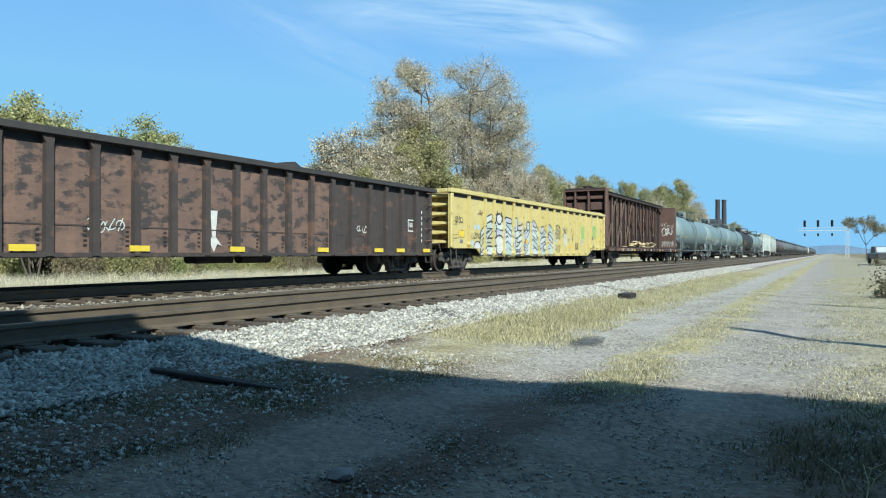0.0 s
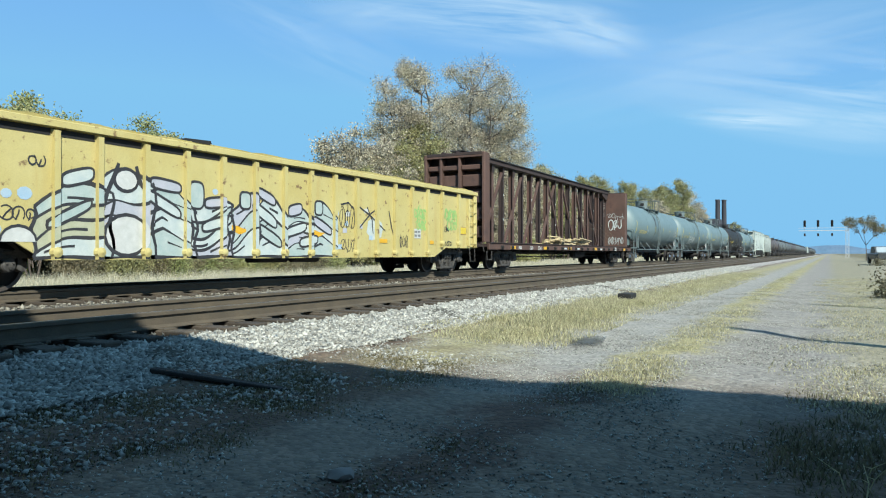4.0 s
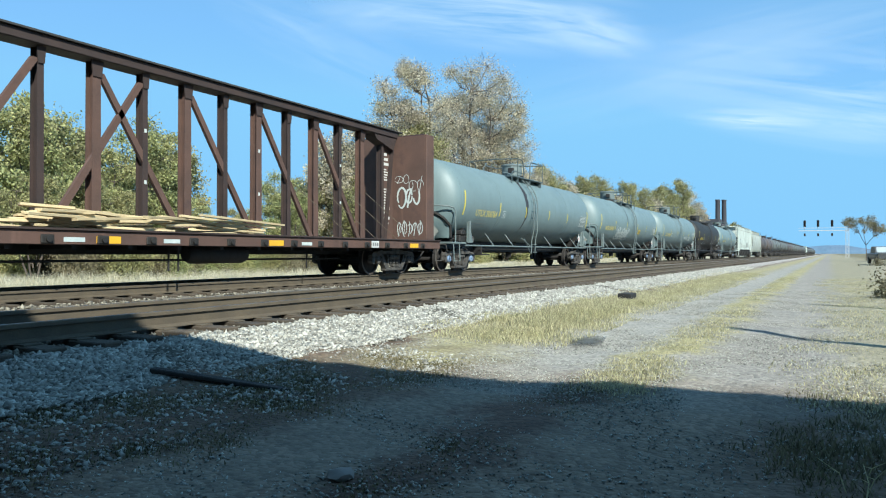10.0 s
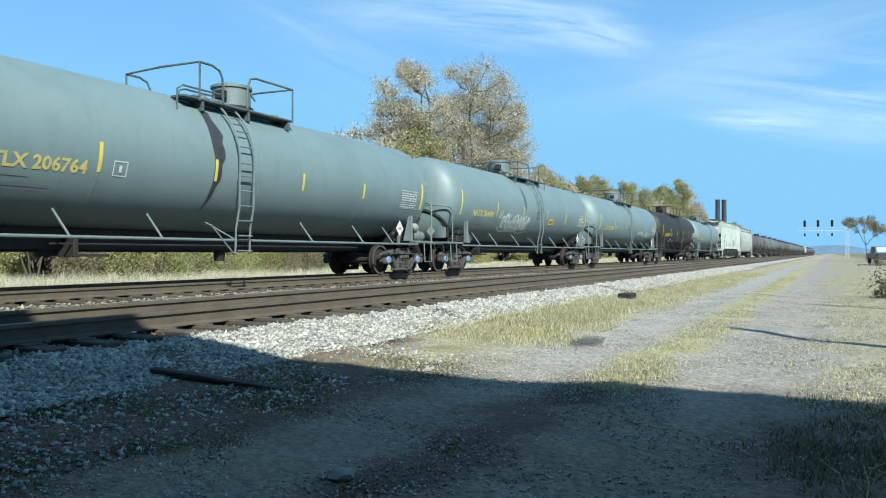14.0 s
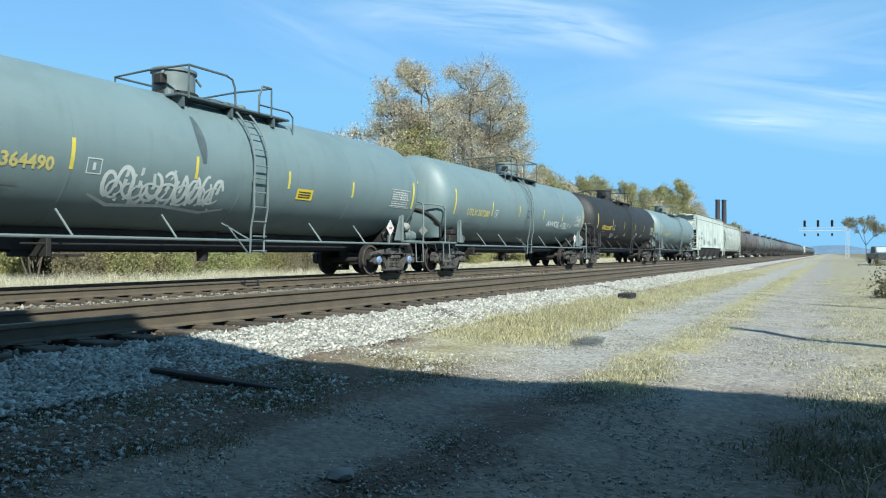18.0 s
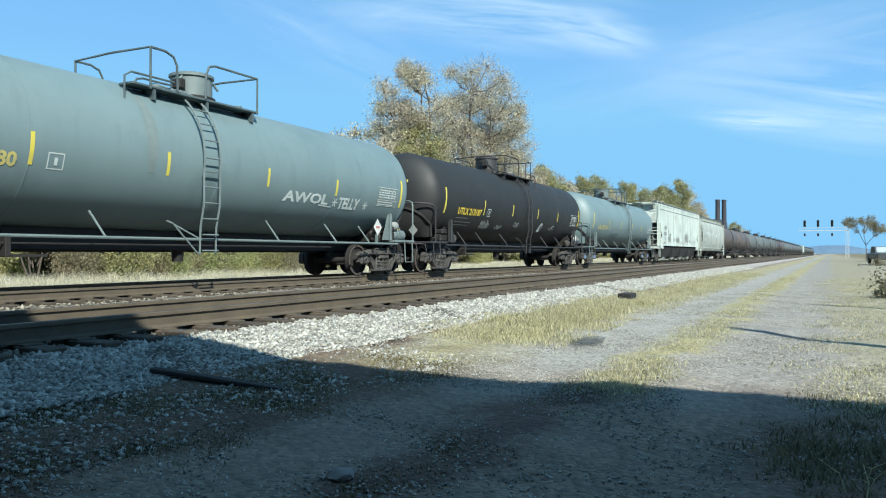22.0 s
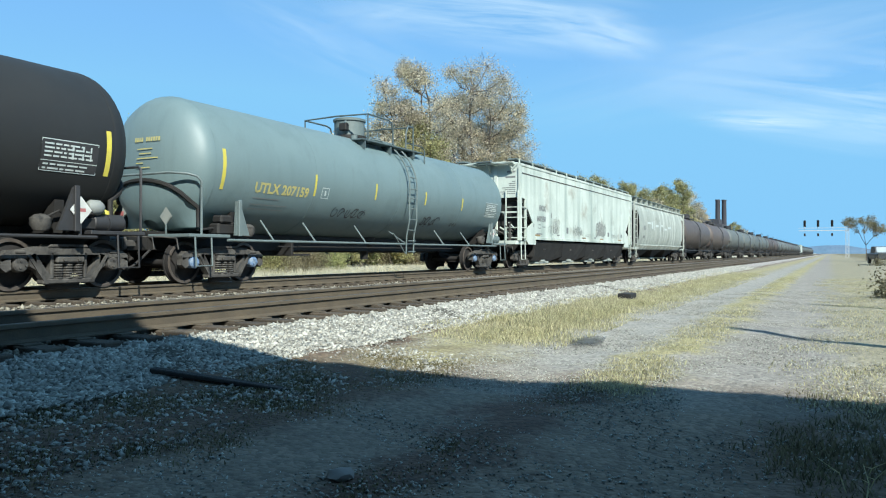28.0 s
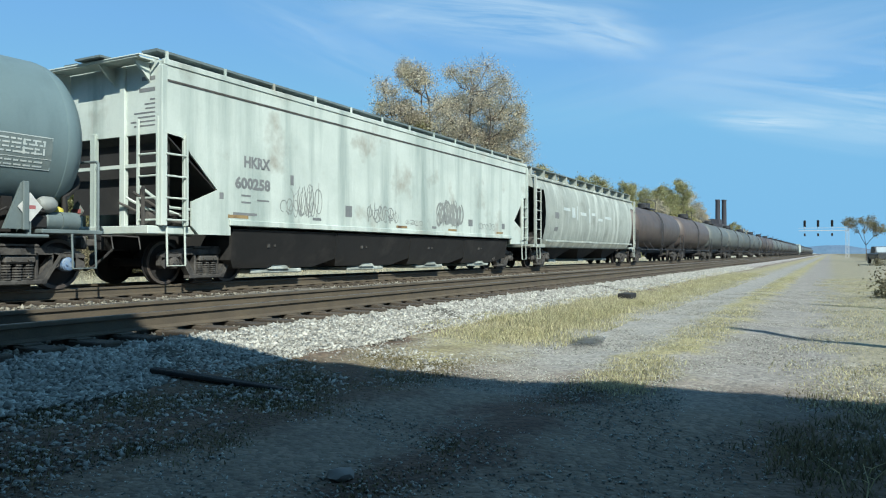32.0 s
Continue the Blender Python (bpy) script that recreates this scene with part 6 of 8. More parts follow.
def tank_graffiti():
    rng = random.Random(31)
    s = Shape()
    scrawl(rng, s, -3.5, -0.5, 1.55, 2.35, 0.085, lambda u, v: on_tank(u, v, 0.005), 9)
    stroke(s, [(-3.7, 1.72), (-3.2, 1.55), (-2.0, 1.60), (-0.9, 1.52), (-0.3, 1.62)], 0.06, lambda u, v: on_tank(u, v, 0.006))
    scrawl(rng, s, -3.4, -0.6, 1.6, 2.1, 0.055, lambda u, v: on_tank(u, v, 0.006), 7)
    part("graffiti", s, M_PALE_MARK, T2, "white sprayed scrawl")
    v = [on_tank(1.9 + a, 1.98 + b, 0.006) for a, b in ((0, 0), (0.62, 0), (0.62, 0.26), (0, 0.26))]
    part("label_patch", Shape().add(v, [(0, 1, 2, 3)]), M_YEL_MARK, T2, "yellow rectangular warning label")
    bars = Shape()
    for z in (2.03, 2.09, 2.15):
        bars.add([on_tank(1.97 + a, z + b, 0.009) for a, b in ((0, 0), (0.46, 0), (0.46, 0.025), (0, 0.025))], [(0, 1, 2, 3)])
    part("label_bars", bars, M_DARK_MARK, T2)
    tank_marks(T3, "AWOL", 2.2, 1.93, 0.34, M_PALE_MARK, 1.7, "graffiti", "white sprayed word")
    tank_marks(T3, "TELLY", 4.42, 1.86, 0.40, M_PALE_MARK, 0.86, "graffiti", "white sprayed word")
    st = Shape()
    for cx in (4.25, 5.68):
        for k in range(3):
            a = k * 1.047
            stroke(st, [(cx - 0.12 * math.cos(a), 2.0 - 0.12 * math.sin(a)), (cx + 0.12 * math.cos(a), 2.0 + 0.12 * math.sin(a))], 0.035, lambda u, v: on_tank(u, v, 0.005))
    stroke(st, [(3.6, 1.9), (4.15, 1.87)], 0.04, lambda u, v: on_tank(u, v, 0.005))
    part("graffiti", st, M_PALE_MARK, T3, "white sprayed stars")
    for car, mat, rows in ((T4, M_PALE_MARK, ((-4.1, -3.3, 1.58, 1.92, 0.03, 4), (-2.6, -2.0, 1.6, 1.8, 0.022, 3), (3.5, 4.1, 1.7, 2.0, 0.022, 2), (-0.9, -0.4, 1.75, 1.95, 0.02, 3))),
                           (T5, M_DARK_MARK, ((-3.2, -1.6, 1.6, 1.9, 0.03, 5), (1.7, 2.9, 1.52, 1.9, 0.04, 4), (3.8, 4.3, 1.6, 1.72, 0.02, 3)))):
        for u0, u1, v0, v1, wd, n in rows:
            b = Shape()
            scrawl(rng, b, u0, u1, v0, v1, wd, lambda u, v: on_tank(u, v, 0.006), n)
            part("graffiti", b, mat, car, "faint sprayed scrawl")
    w = Shape().add([on_tank(2.1 + a, 1.62 + c, 0.006) for a, c in ((0.05, 0), (0.3, 0.02), (0.42, 0.2), (0.36, 0.38), (0.1, 0.4), (0, 0.22))], [tuple(range(6))])
    part("paint_patch", w, M_PALE_MARK, T4, "pale paint patch")
    w = Shape()
    row = []
    for i in range(11):
        z = 3.75 - 0.155 * i
        wd = 0.20 * math.sin(3.14159 * (i + 0.6) / 11.4) ** 0.7
        row += [on_tank(-1.78 - wd * 0.5, z, 0.005), on_tank(-1.72 + wd * 0.6, z, 0.005)]
    part("pale_spill", w.add(row, [(2 * i, 2 * i + 1, 2 * i + 3, 2 * i + 2) for i in range(10)]), M_TABLE, T3, "pale dried spill beside the ladder")
    w = Shape()
    row = []
    for i in range(8):
        z = 3.5 - 0.14 * i
        wd = 0.10 * math.sin(3.14159 * (i + 0.5) / 8.2)
        row += [on_tank(-1.32 - wd + 0.02 * i, z, 0.005), on_tank(-1.28 + wd + 0.02 * i, z, 0.005)]
    part("spill_stain", w.add(row, [(2 * i, 2 * i + 1, 2 * i + 3, 2 * i + 2) for i in range(7)]), M_GREY_TOP, T2, "dark dried spill above the graffiti")
    # black spill stain below the first car's hatch
    d = Shape()
    row = []
    for i in range(15):
        z = 3.85 - 0.165 * i
        wd = (0.06, 0.12, 0.15, 0.17, 0.19, 0.20, 0.19, 0.15, 0.13, 0.12, 0.10, 0.08, 0.06, 0.035, 0.008)[i]
        c = -1.35 + 0.13 * math.sin(i / 14 * 3.14159) - 0.10 * i / 14
        row += [on_tank(c - wd, z, 0.005), on_tank(c + wd * (0.8 + 0.3 * math.sin(i * 2.1)), z, 0.005)]
    d.add(row, [(2 * i, 2 * i + 1, 2 * i + 3, 2 * i + 2) for i in range(14)])
    part("spill_stain", d, M_DARK_MARK, T1, "black product spill running down the shell")


tank_graffiti()


WIDE = {t: max(p[0] for p in WRITING[t][0]) for t in ("HKRX", "600258")}


def hopper(x0, x1, body, label, nb, marks=False):
    car, half = start_car("covered_hopper_car", x0, x1, label)
    L, top, sill = half - 0.68, 4.38, 1.34
    for y in (-1.56, 1.56):
        half_poly = [(0, 3.0), (0.45, 2.96), (0.58, 2.88), (0.66, 2.68), (1.42, 1.98), (0.71, 1.69), (0.71, 1.2), (0.9, 1.03), (1.8, 1.03), (1.8, sill)]
        poly = [(-L + a, z) for a, z in half_poly] + [(L - a, z) for a, z in reversed(half_poly)] + [(L, top), (-L, top)]
        part("side_sheet", Shape().prism(poly, y - 0.02, y + 0.02), body, car)
        part("side_sill", Shape().box(-L + 1.75, L - 1.75, y - 0.06, y + 0.05, sill - 0.1, sill + 0.03, 0.012), body, car)
        part("roof_rail", Shape().box(-L, L, y - 0.045, y + 0.045, top - 0.06, top + 0.06, 0.012), body, car)
        part("drip_seam", Shape().box(-L + 0.1, L - 0.1, y - 0.035 if y < 0 else y + 0.021, y - 0.021 if y < 0 else y + 0.035, top - 0.37, top - 0.33), M_TRUCK, car)
    roof = Shape().prism([(-1.54, top + 0.03), (-0.9, top + 0.16), (0.9, top + 0.16), (1.54, top + 0.03), (1.54, top - 0.02), (-1.54, top - 0.02)], -L, L, axis="x")
    part("roof", roof, body, car)
    part("hatch_trough", Shape().box(-L + 0.8, L - 0.8, -0.32, 0.32, top + 0.161, top + 0.26, 0.03), body, car)
    for y in (-1.2, 1.2):
        part("running_board", Shape().box(-L - 0.02, L + 0.02, y - 0.22, y + 0.22, top + 0.22, top + 0.27), M_GREY_PART, car, "grey grating roof walkway")
        for k in range(13):
            x = -L + 0.2 + k * (2 * L - 0.4) / 12
            part("board_bracket", Shape().prism([(x - 0.03, top + 0.05), (x + 0.03, top + 0.05), (x + 0.02, top + 0.26), (x - 0.02, top + 0.26)], y * 1.205 - 0.02, y * 1.205 + 0.02), body, car)
    for side in (-1, 1):
        xe = side * L
        up = Shape().box(min(xe, xe - side * 0.05), max(xe, xe - side * 0.05), -1.54, 1.54, 3.0, top - 0.02)
        part("end_sheet", up, body, car)
        slope = Shape().prism([(xe - side * 0.05, 3.0), (xe - side * 2.4, 1.2), (xe - side * 2.46, 1.2), (xe - side * 0.1, 3.0)], -1.53, 1.53)
        part("slope_sheet", slope, M_BLACK, car, "black sloping end sheet")
        part("end_panel", Shape().box(xe - side * 0.25 - 0.02, xe - side * 0.25 + 0.02, -1.44, 1.44, 1.45, 3.02), M_BAY, car, "dark plate behind the end posts")
        part("end_sill", Shape().box(min(xe + side * 0.3, xe - side * 1.1), max(xe + side * 0.3, xe - side * 1.1), -1.5, 1.5, 1.02, 1.18, 0.015), body, car)
        for y in (-1.56, 1.56):
            part("corner_post", Shape().box(xe - 0.07, xe + 0.07, y - 0.06, y + 0.06, 1.18, top - 0.07, 0.012), body, car)
            part("inner_post", Shape().box(xe - side * 0.55 - 0.04, xe - side * 0.55 + 0.04, y - 0.04, y + 0.04, 1.18, 3.0, 0.01), body, car)
        for y in (-0.45, 0.45):
            part("end_post", Shape().box(xe - 0.05, xe + 0.05, y - 0.08, y + 0.08, 1.18, 3.1 if y > 0 else top, 0.012), body, car)
        lad = Shape()
        for k in range(4):
            z = 1.30 + k * 0.43
            lad.tube([(xe + side * 0.07, -1.50, z), (xe + side * 0.07, -0.95, z)], 0.02, 6)
            lad.tube([(xe - side * 0.03, -1.62, z), (xe - side * 0.55, -1.62, z)], 0.02, 6)
        for y in (-1.50, -0.95):
            lad.box(xe + side * 0.07 - 0.02, xe + side * 0.07 + 0.02, y - 0.025, y + 0.025, 1.2, 3.3)
        lad.box(xe - side * 0.55 - 0.025, xe - side * 0.55 + 0.025, -1.64, -1.60, 1.2, 3.05)
        part("end_ladder", lad, body, car)
        part("end_crosswalk", Shape().box(min(xe + side * 0.03, xe + side * 0.42), max(xe + side * 0.03, xe + side * 0.20), -1.35, 1.35, top + 0.02, top + 0.05), body, car, "white grating crosswalk at roof height")
        part("crosswalk_rail", Shape().tube([(xe + side * 0.05, -1.5, top + 0.04), (xe + side * 0.42, -1.42, top + 0.06), (xe + side * 0.42, 1.42, top + 0.06), (xe + side * 0.05, 1.5, top + 0.04)], 0.022, 6), body, car)
        part("crosswalk_step", Shape().prism([(-0.45, top + 0.10), (0.30, top + 0.10), (0.32, top + 0.14), (-0.45, top + 0.14)], xe - side * 0.1, xe + side * 0.55, axis="x"), M_GREY_PART, car)
        for y in (-1.2, -0.2, 1.2):
            part("crosswalk_bracket", Shape().prism([(xe + side * 0.03, top), (xe + side * 0.40, top), (xe + side * 0.03, top - 0.35)], y - 0.025, y + 0.025), body, car)
        lines = Shape()
        for k, w in enumerate((0.42, 0.5)):
            lines.box(xe + side * 0.002, xe + side * 0.004, -1.35, -1.35 + w * 0.9, 4.05 - 0.22 * k, 4.13 - 0.22 * k)
        for k, w in enumerate((0.15, 0.3, 0.28, 0.6, 0.5, 0.7, 0.6)):
            lines.box(xe + side * 0.002, xe + side * 0.004, -1.35, -1.35 + w, 3.66 - 0.085 * k, 3.69 - 0.085 * k)
        part("end_stencil", lines, M_GREY_MARK, car, "small grey stencilled lines")
        st = Shape().tube([(xe - side * 0.1, -1.56, 1.18), (xe - side * 0.1, -1.58, 0.40), (xe - side * 0.55, -1.58, 0.40), (xe - side * 0.55, -1.56, 1.18)], 0.022, 6)
        part("step", st, body, car)
        part("brake_gear", Shape().box(xe - side * 0.9 - 0.2, xe - side * 0.9 + 0.2, -1.2, -0.7, 1.18, 1.5, 0.04), M_TRUCK, car)
        part("brake_cylinder", Shape().lathe([(-0.3, 0.001), (-0.28, 0.12), (-0.2, 0.15), (0.2, 0.15), (0.28, 0.12), (0.3, 0.001)], (xe - side * 0.35, -1.0, 1.35), (1, 0, 0), 12), M_TRUCK, car)
        for k in range(4):
            z = 1.3 + 0.1 * k
            part("brake_pipe", Shape().tube([(xe + side * 0.15, -0.5 - 0.2 * k, z + 0.35), (xe - side * 0.1, -0.9 - 0.12 * k, z + 0.12), (xe - side * 0.5, -1.2, z + 0.1 * math.sin(k * 2)), (xe - side * 0.95, -1.3, z - 0.05)], 0.03, 6), body if k % 2 else M_TRUCK, car)
        part("brake_wheel_post", Shape().tube([(xe + side * 0.12, -1.15, 1.15), (xe + side * 0.12, -1.15, 1.95)], 0.04, 6), M_TRUCK, car)
        part("end_beam", Shape().box(min(xe + side * 0.04, xe - side * 0.04), max(xe + side * 0.04, xe - side * 0.04), -1.5, 1.5, 2.35, 2.42), body, car)
    # discharge bays under the sill
    span = (2 * L - 3.9) / nb
    for k in range(nb):
        a = -L + 1.95 + k * span
        b = Shape()
        w0, w1 = a + 0.01, a + span - 0.01
        poly = [(w0, sill - 0.16), (w1, sill - 0.16), (w1 - 0.02, 0.50), (w1 - span * 0.12, 0.30), (w0 + span * 0.12, 0.30), (w0 + 0.02, 0.50)]
        v = [(x, -1.50 if z > 1 else (-1.40 if z > 0.4 else -1.05), z) for x, z in poly]
        v += [(x, -y, z) for x, y, z in v]
        n = 6
        b.add(v, [tuple(range(n)), tuple(range(2 * n - 1, n - 1, -1))] + [(i, i + n, (i + 1) % n + n, (i + 1) % n) for i in range(n)])
        part("hopper_bay", b, M_BAY, car, "black discharge hopper bay")
        part("gate", Shape().box(a + span * 0.26, a + span * 0.74, -1.10, 0.9, 0.17, 0.27, 0.02).prism([(a + span * 0.40, 0.27), (a + span * 0.60, 0.27), (a + span * 0.53, 0.44), (a + span * 0.47, 0.44)], -1.16, -1.02), M_GREY_HOP, car, "grey outlet gate")
        part("bay_rivets", Shape().box(a + span * 0.3, a + span * 0.3 + 0.08, -1.475, -1.44, 0.78, 0.86).box(a + span * 0.36, a + span * 0.36 + 0.05, -1.475, -1.44, 0.80, 0.85), M_TRUCK, car)
    part("gate_pipe", Shape().tube([(-L + 2.4, -0.95, 0.42), (L - 2.4, -0.95, 0.42)], 0.03, 6), M_BLACK, car)
    part("centre_sill", Shape().box(-half + 0.4, half - 0.4, -0.2, 0.2, 0.72, 1.02), M_BLACK, car)
    if marks:
        part("writing", flat_marks("HKRX", 0.33, -L + 2.2, 2.56, -1.5845, 0.86 / 0.33 / WIDE["HKRX"]), M_GREY_MARK, car, "grey stencilled reporting mark")
        part("writing", flat_marks("600258", 0.33, -L + 1.93, 2.08, -1.5845, 1.13 / 0.33 / WIDE["600258"]), M_GREY_MARK, car, "grey stencilled car number")
    rng = random.Random(int(x0))
    y = -1.5845
    for x, z, w, h in ((-5.85, 2.28, 0.12, 0.24), (-3.6, 1.62, 0.3, 0.3), (-5.0, 1.47, 0.35, 0.07), (-7.75, 1.48, 0.75, 0.06), (-7.5, 1.75, 0.3, 0.04), (-7.5, 1.9, 0.3, 0.04), (-7.0, 1.82, 0.4, 0.04), (3.9, 1.62, 0.35, 0.24), (1.2, 1.45, 0.3, 0.08), (6.9, 1.6, 0.3, 0.22), (-8.15, 1.8, 0.12, 0.14)):
        part("stencil_block", Shape().add([(x, y, z), (x + w, y, z), (x + w, y, z + h), (x, y, z + h)], [(0, 1, 2, 3)]), M_GREY_MARK, car, "small grey stencilled panel")
    for x in (-7.9, -1.0, 2.35, 6.4):
        part("reflector", Shape().box(x, x + 0.62, -1.5865, -1.5815, 1.41, 1.48), M_YELLOW_RUST, car, "dirty yellow reflective strip")
    pl = lambda u, v: (u, -1.5855, v)
    for u0, u1, v0, v1, w, n in ((1.6, 3.4, 1.5, 2.35, 0.06, 4), (1.7, 3.3, 1.5, 2.5, 0.05, 5), (1.5, 3.2, 1.5, 2.0, 0.07, 5), (-6.2, -4.9, 1.5, 2.0, 0.025, 6), (-6.0, -5.0, 1.5, 2.3, 0.02, 4), (-2.2, -0.9, 1.5, 1.95, 0.03, 5), (-0.5, 0.6, 1.5, 1.7, 0.025, 4), (4.8, 6.2, 1.5, 1.8, 0.025, 5), (-5.6, -4.6, 1.5, 2.45, 0.03, 3), (-2.6, -1.2, 1.5, 2.1, 0.04, 5), (1.55, 3.45, 1.55, 2.45, 0.10, 4), (1.6, 3.3, 1.6, 2.2, 0.09, 3)):
        s = Shape()
        scrawl(rng, s, u0, u1, v0, v1, w, pl, n)
        part("graffiti", s, M_FADED, car, "faded grey graffiti scrawl")
    couplers(car, half, M_BLACK)
    add_truck(car, -half + 2.26)
    add_truck(car, half - 2.3)
    return car


H1 = hopper(154.0, 174.6, M_WHITE_HOP, "weathered white covered hopper car with black slope sheets", 4, True)


def round_hopper(x0, x1, body, label):
    """A covered hopper whose sides bulge like a barrel, open and dark under its ends."""
    car, half = start_car("covered_hopper_car", x0, x1, label)
    L = half - 0.55
    side = [(1.18, 0.92), (1.44, 1.32), (1.57, 1.9), (1.60, 2.5), (1.57, 3.1), (1.47, 3.65), (1.30, 4.05), (1.10, 4.22)]
    top = [(0.55, 4.34), (0.0, 4.38)]
    ring = side + top + [(-y, z) for y, z in reversed(side + top[:1])]

    def skin(stations):
        n = len(ring)
        v = [(x, y * k, 2.7 + (z - 2.7) * h) for x, k, h in stations for y, z in ring]
        f = [(i * n + j, i * n + (j + 1) % n, (i + 1) * n + (j + 1) % n, (i + 1) * n + j) for i in range(len(stations) - 1) for j in range(n)]
        return Shape().add(v, f)

    part("side_sheet", skin([(-L + 1.1, 1, 1), (-L / 3, 1, 1), (L / 3, 1, 1), (L - 1.1, 1, 1)]), body, car)
    for sg in (-1, 1):
        part("slope_sheet", skin([(sg * (L - 1.1), 0.99, 0.99), (sg * (L - 1.35), 0.86, 0.86), (sg * (L - 1.9), 0.5, 0.6)]), M_BLACK, car, "black rounded sloping end sheet")
        a, b = sorted((sg * (L - 1.1), sg * L))
        part("end_hood", Shape().prism([(-1.5, 3.55), (-1.30, 4.05), (-1.10, 4.22), (0, 4.36), (1.10, 4.22), (1.30, 4.05), (1.5, 3.55), (1.42, 3.55), (0, 4.2), (-1.42, 3.55)], a, b, axis="x"), body, car)
        for y in (-1.5, 1.5):
            part("corner_post", Shape().box(sg * L - 0.06, sg * L + 0.06, y - 0.06, y + 0.06, 1.05, 4.1, 0.012), body, car)
        part("end_sill", Shape().box(min(sg * (L + 0.25), sg * (L - 1.3)), max(sg * (L + 0.25), sg * (L - 1.3)), -1.5, 1.5, 0.92, 1.06, 0.015), body, car)
        lad = Shape()
        for k in range(6):
            z = 1.3 + 0.42 * k
            lad.tube([(sg * (L - 0.02), -1.57, z), (sg * (L - 0.5), -1.57, z)], 0.02, 6)
        lad.box(sg * (L - 0.5) - 0.025, sg * (L - 0.5) + 0.025, -1.6, -1.55, 1.05, 3.6)
        part("end_ladder", lad, body, car)
        st = Shape().tube([(sg * (L - 0.1), -1.52, 1.0), (sg * (L - 0.1), -1.54, 0.42), (sg * (L - 0.5), -1.54, 0.42), (sg * (L - 0.5), -1.52, 1.0)], 0.022, 6)
        part("step", st, body, car)
        part("brake_gear", Shape().box(sg * (L - 0.8) - 0.25, sg * (L - 0.8) + 0.25, -1.2, -0.7, 1.06, 1.4, 0.04), M_TRUCK, car)
    for y in (-1.62, 1.62):
        part("side_sill", Shape().box(-L + 1.1, L - 1.1, min(y * 0.93, y), max(y * 0.93, y), 1.18, 1.28, 0.012), body, car)
        part("eave_rail", Shape().box(-L, L, min(y * 0.81, y * 0.86), max(y * 0.81, y * 0.86), 4.02, 4.12, 0.01), body, car)
    for y in (-1.05, 1.05):
        part("running_board", Shape().box(-L, L, y - 0.2, y + 0.2, 4.50, 4.54), M_GREY_PART, car, "grey grating roof walkway")
        for k in range(12):
            x = -L + 0.2 + k * (2 * L - 0.4) / 11
            part("board_bracket", Shape().box(x - 0.04, x + 0.04, y - 0.2, y + 0.2, 4.16, 4.50), body, car)
    part("hatch_trough", Shape().box(-L + 1.0, L - 1.0, -0.3, 0.3, 4.37, 4.5, 0.03), body, car)
    span = (2 * L - 4.2) / 3
    for k in range(3):
        w0, w1 = -L + 2.1 + k * span + 0.05, -L + 2.1 + (k + 1) * span - 0.05
        m = (w0 + w1) / 2
        poly = [(w0, 1.15), (w1, 1.15), (m + 0.45, 0.35), (m - 0.45, 0.35)]
        v = [(x, -1.30 if z > 1 else -0.6, z) for x, z in poly]
        v += [(x, -y, z) for x, y, z in v]
        part("hopper_bay", Shape().add(v, [(0, 1, 2, 3), (7, 6, 5, 4)] + [(i, i + 4, (i + 1) % 4 + 4, (i + 1) % 4) for i in range(4)]), M_BAY, car, "black discharge hopper bay")
        part("gate", Shape().box(m - 0.5, m + 0.5, -0.7, 0.7, 0.22, 0.35, 0.02), M_GREY_HOP, car, "grey outlet gate")
    for x, w, z, h in ((-5.6, 1.0, 2.75, 0.14), (-4.3, 0.5, 2.45, 0.5), (-3.5, 0.16, 2.35, 0.7), (-2.9, 1.0, 2.62, 0.16), (-1.4, 0.18, 2.3, 0.75), (-0.9, 0.7, 2.7, 0.14), (0.3, 0.9, 2.45, 0.14), (1.7, 1.3, 2.62, 0.14), (-6.9, 0.6, 2.3, 0.3), (-6.9, 0.5, 1.7, 0.2)):
        v = []
        for i in range(4):
            z1 = z + h * i / 3
            y = -float(np.interp(z1, [p[1] for p in side], [p[0] for p in side])) - 0.006
            v += [(x, y, z1), (x + w, y, z1)]
        part("faded_lettering", Shape().add(v, [(2 * i, 2 * i + 1, 2 * i + 3, 2 * i + 2) for i in range(3)]), M_PALE_MARK if x > -6.5 else M_GREY_MARK, car, "bars of faded white lettering")
    part("centre_sill", Shape().box(-half + 0.4, half - 0.4, -0.2, 0.2, 0.72, 0.92), M_BLACK, car)
    couplers(car, half, M_BLACK)
    add_truck(car, -half + 2.2)
    add_truck(car, half - 2.2)
    return car


H2 = round_hopper(174.6, 194.2, M_GREY_HOP, "weathered grey barrel-sided covered hopper car with roof walkway")


def tail_of_train():
    x = 194.2
    first = tank_car(x, x + 17.5, M_DARK_TANK, M_BLACK_PART, "sooty dark brown tank car coupled in a long string", "", False, False)
    tagged(first, group="dark tank cars")
    grey = None
    for k in range(1, 34):
        x += 17.5
        if k == 17:
            h = copy_thing(H1, Matrix())
            for o in list(h.children_recursive):
                if o.name.split(".")[0] in ("graffiti", "writing", "stencil_block"):
                    bpy.data.objects.remove(o)
            TRAIN.append((h, x + 10.3))
            x += 3.1
            continue
        if k == 2:
            grey = tank_car(x, x + 17.5, M_TAIL_GREY, M_BLACK_PART, "dull grey-green tank car far back in the train", "", False, False)
            tagged(grey, group="dark tank cars")
            continue
        c = copy_thing(first if k in (1, 6, 7, 12) else grey, Matrix())
        TRAIN.append((c, x + 8.75))


tail_of_train()


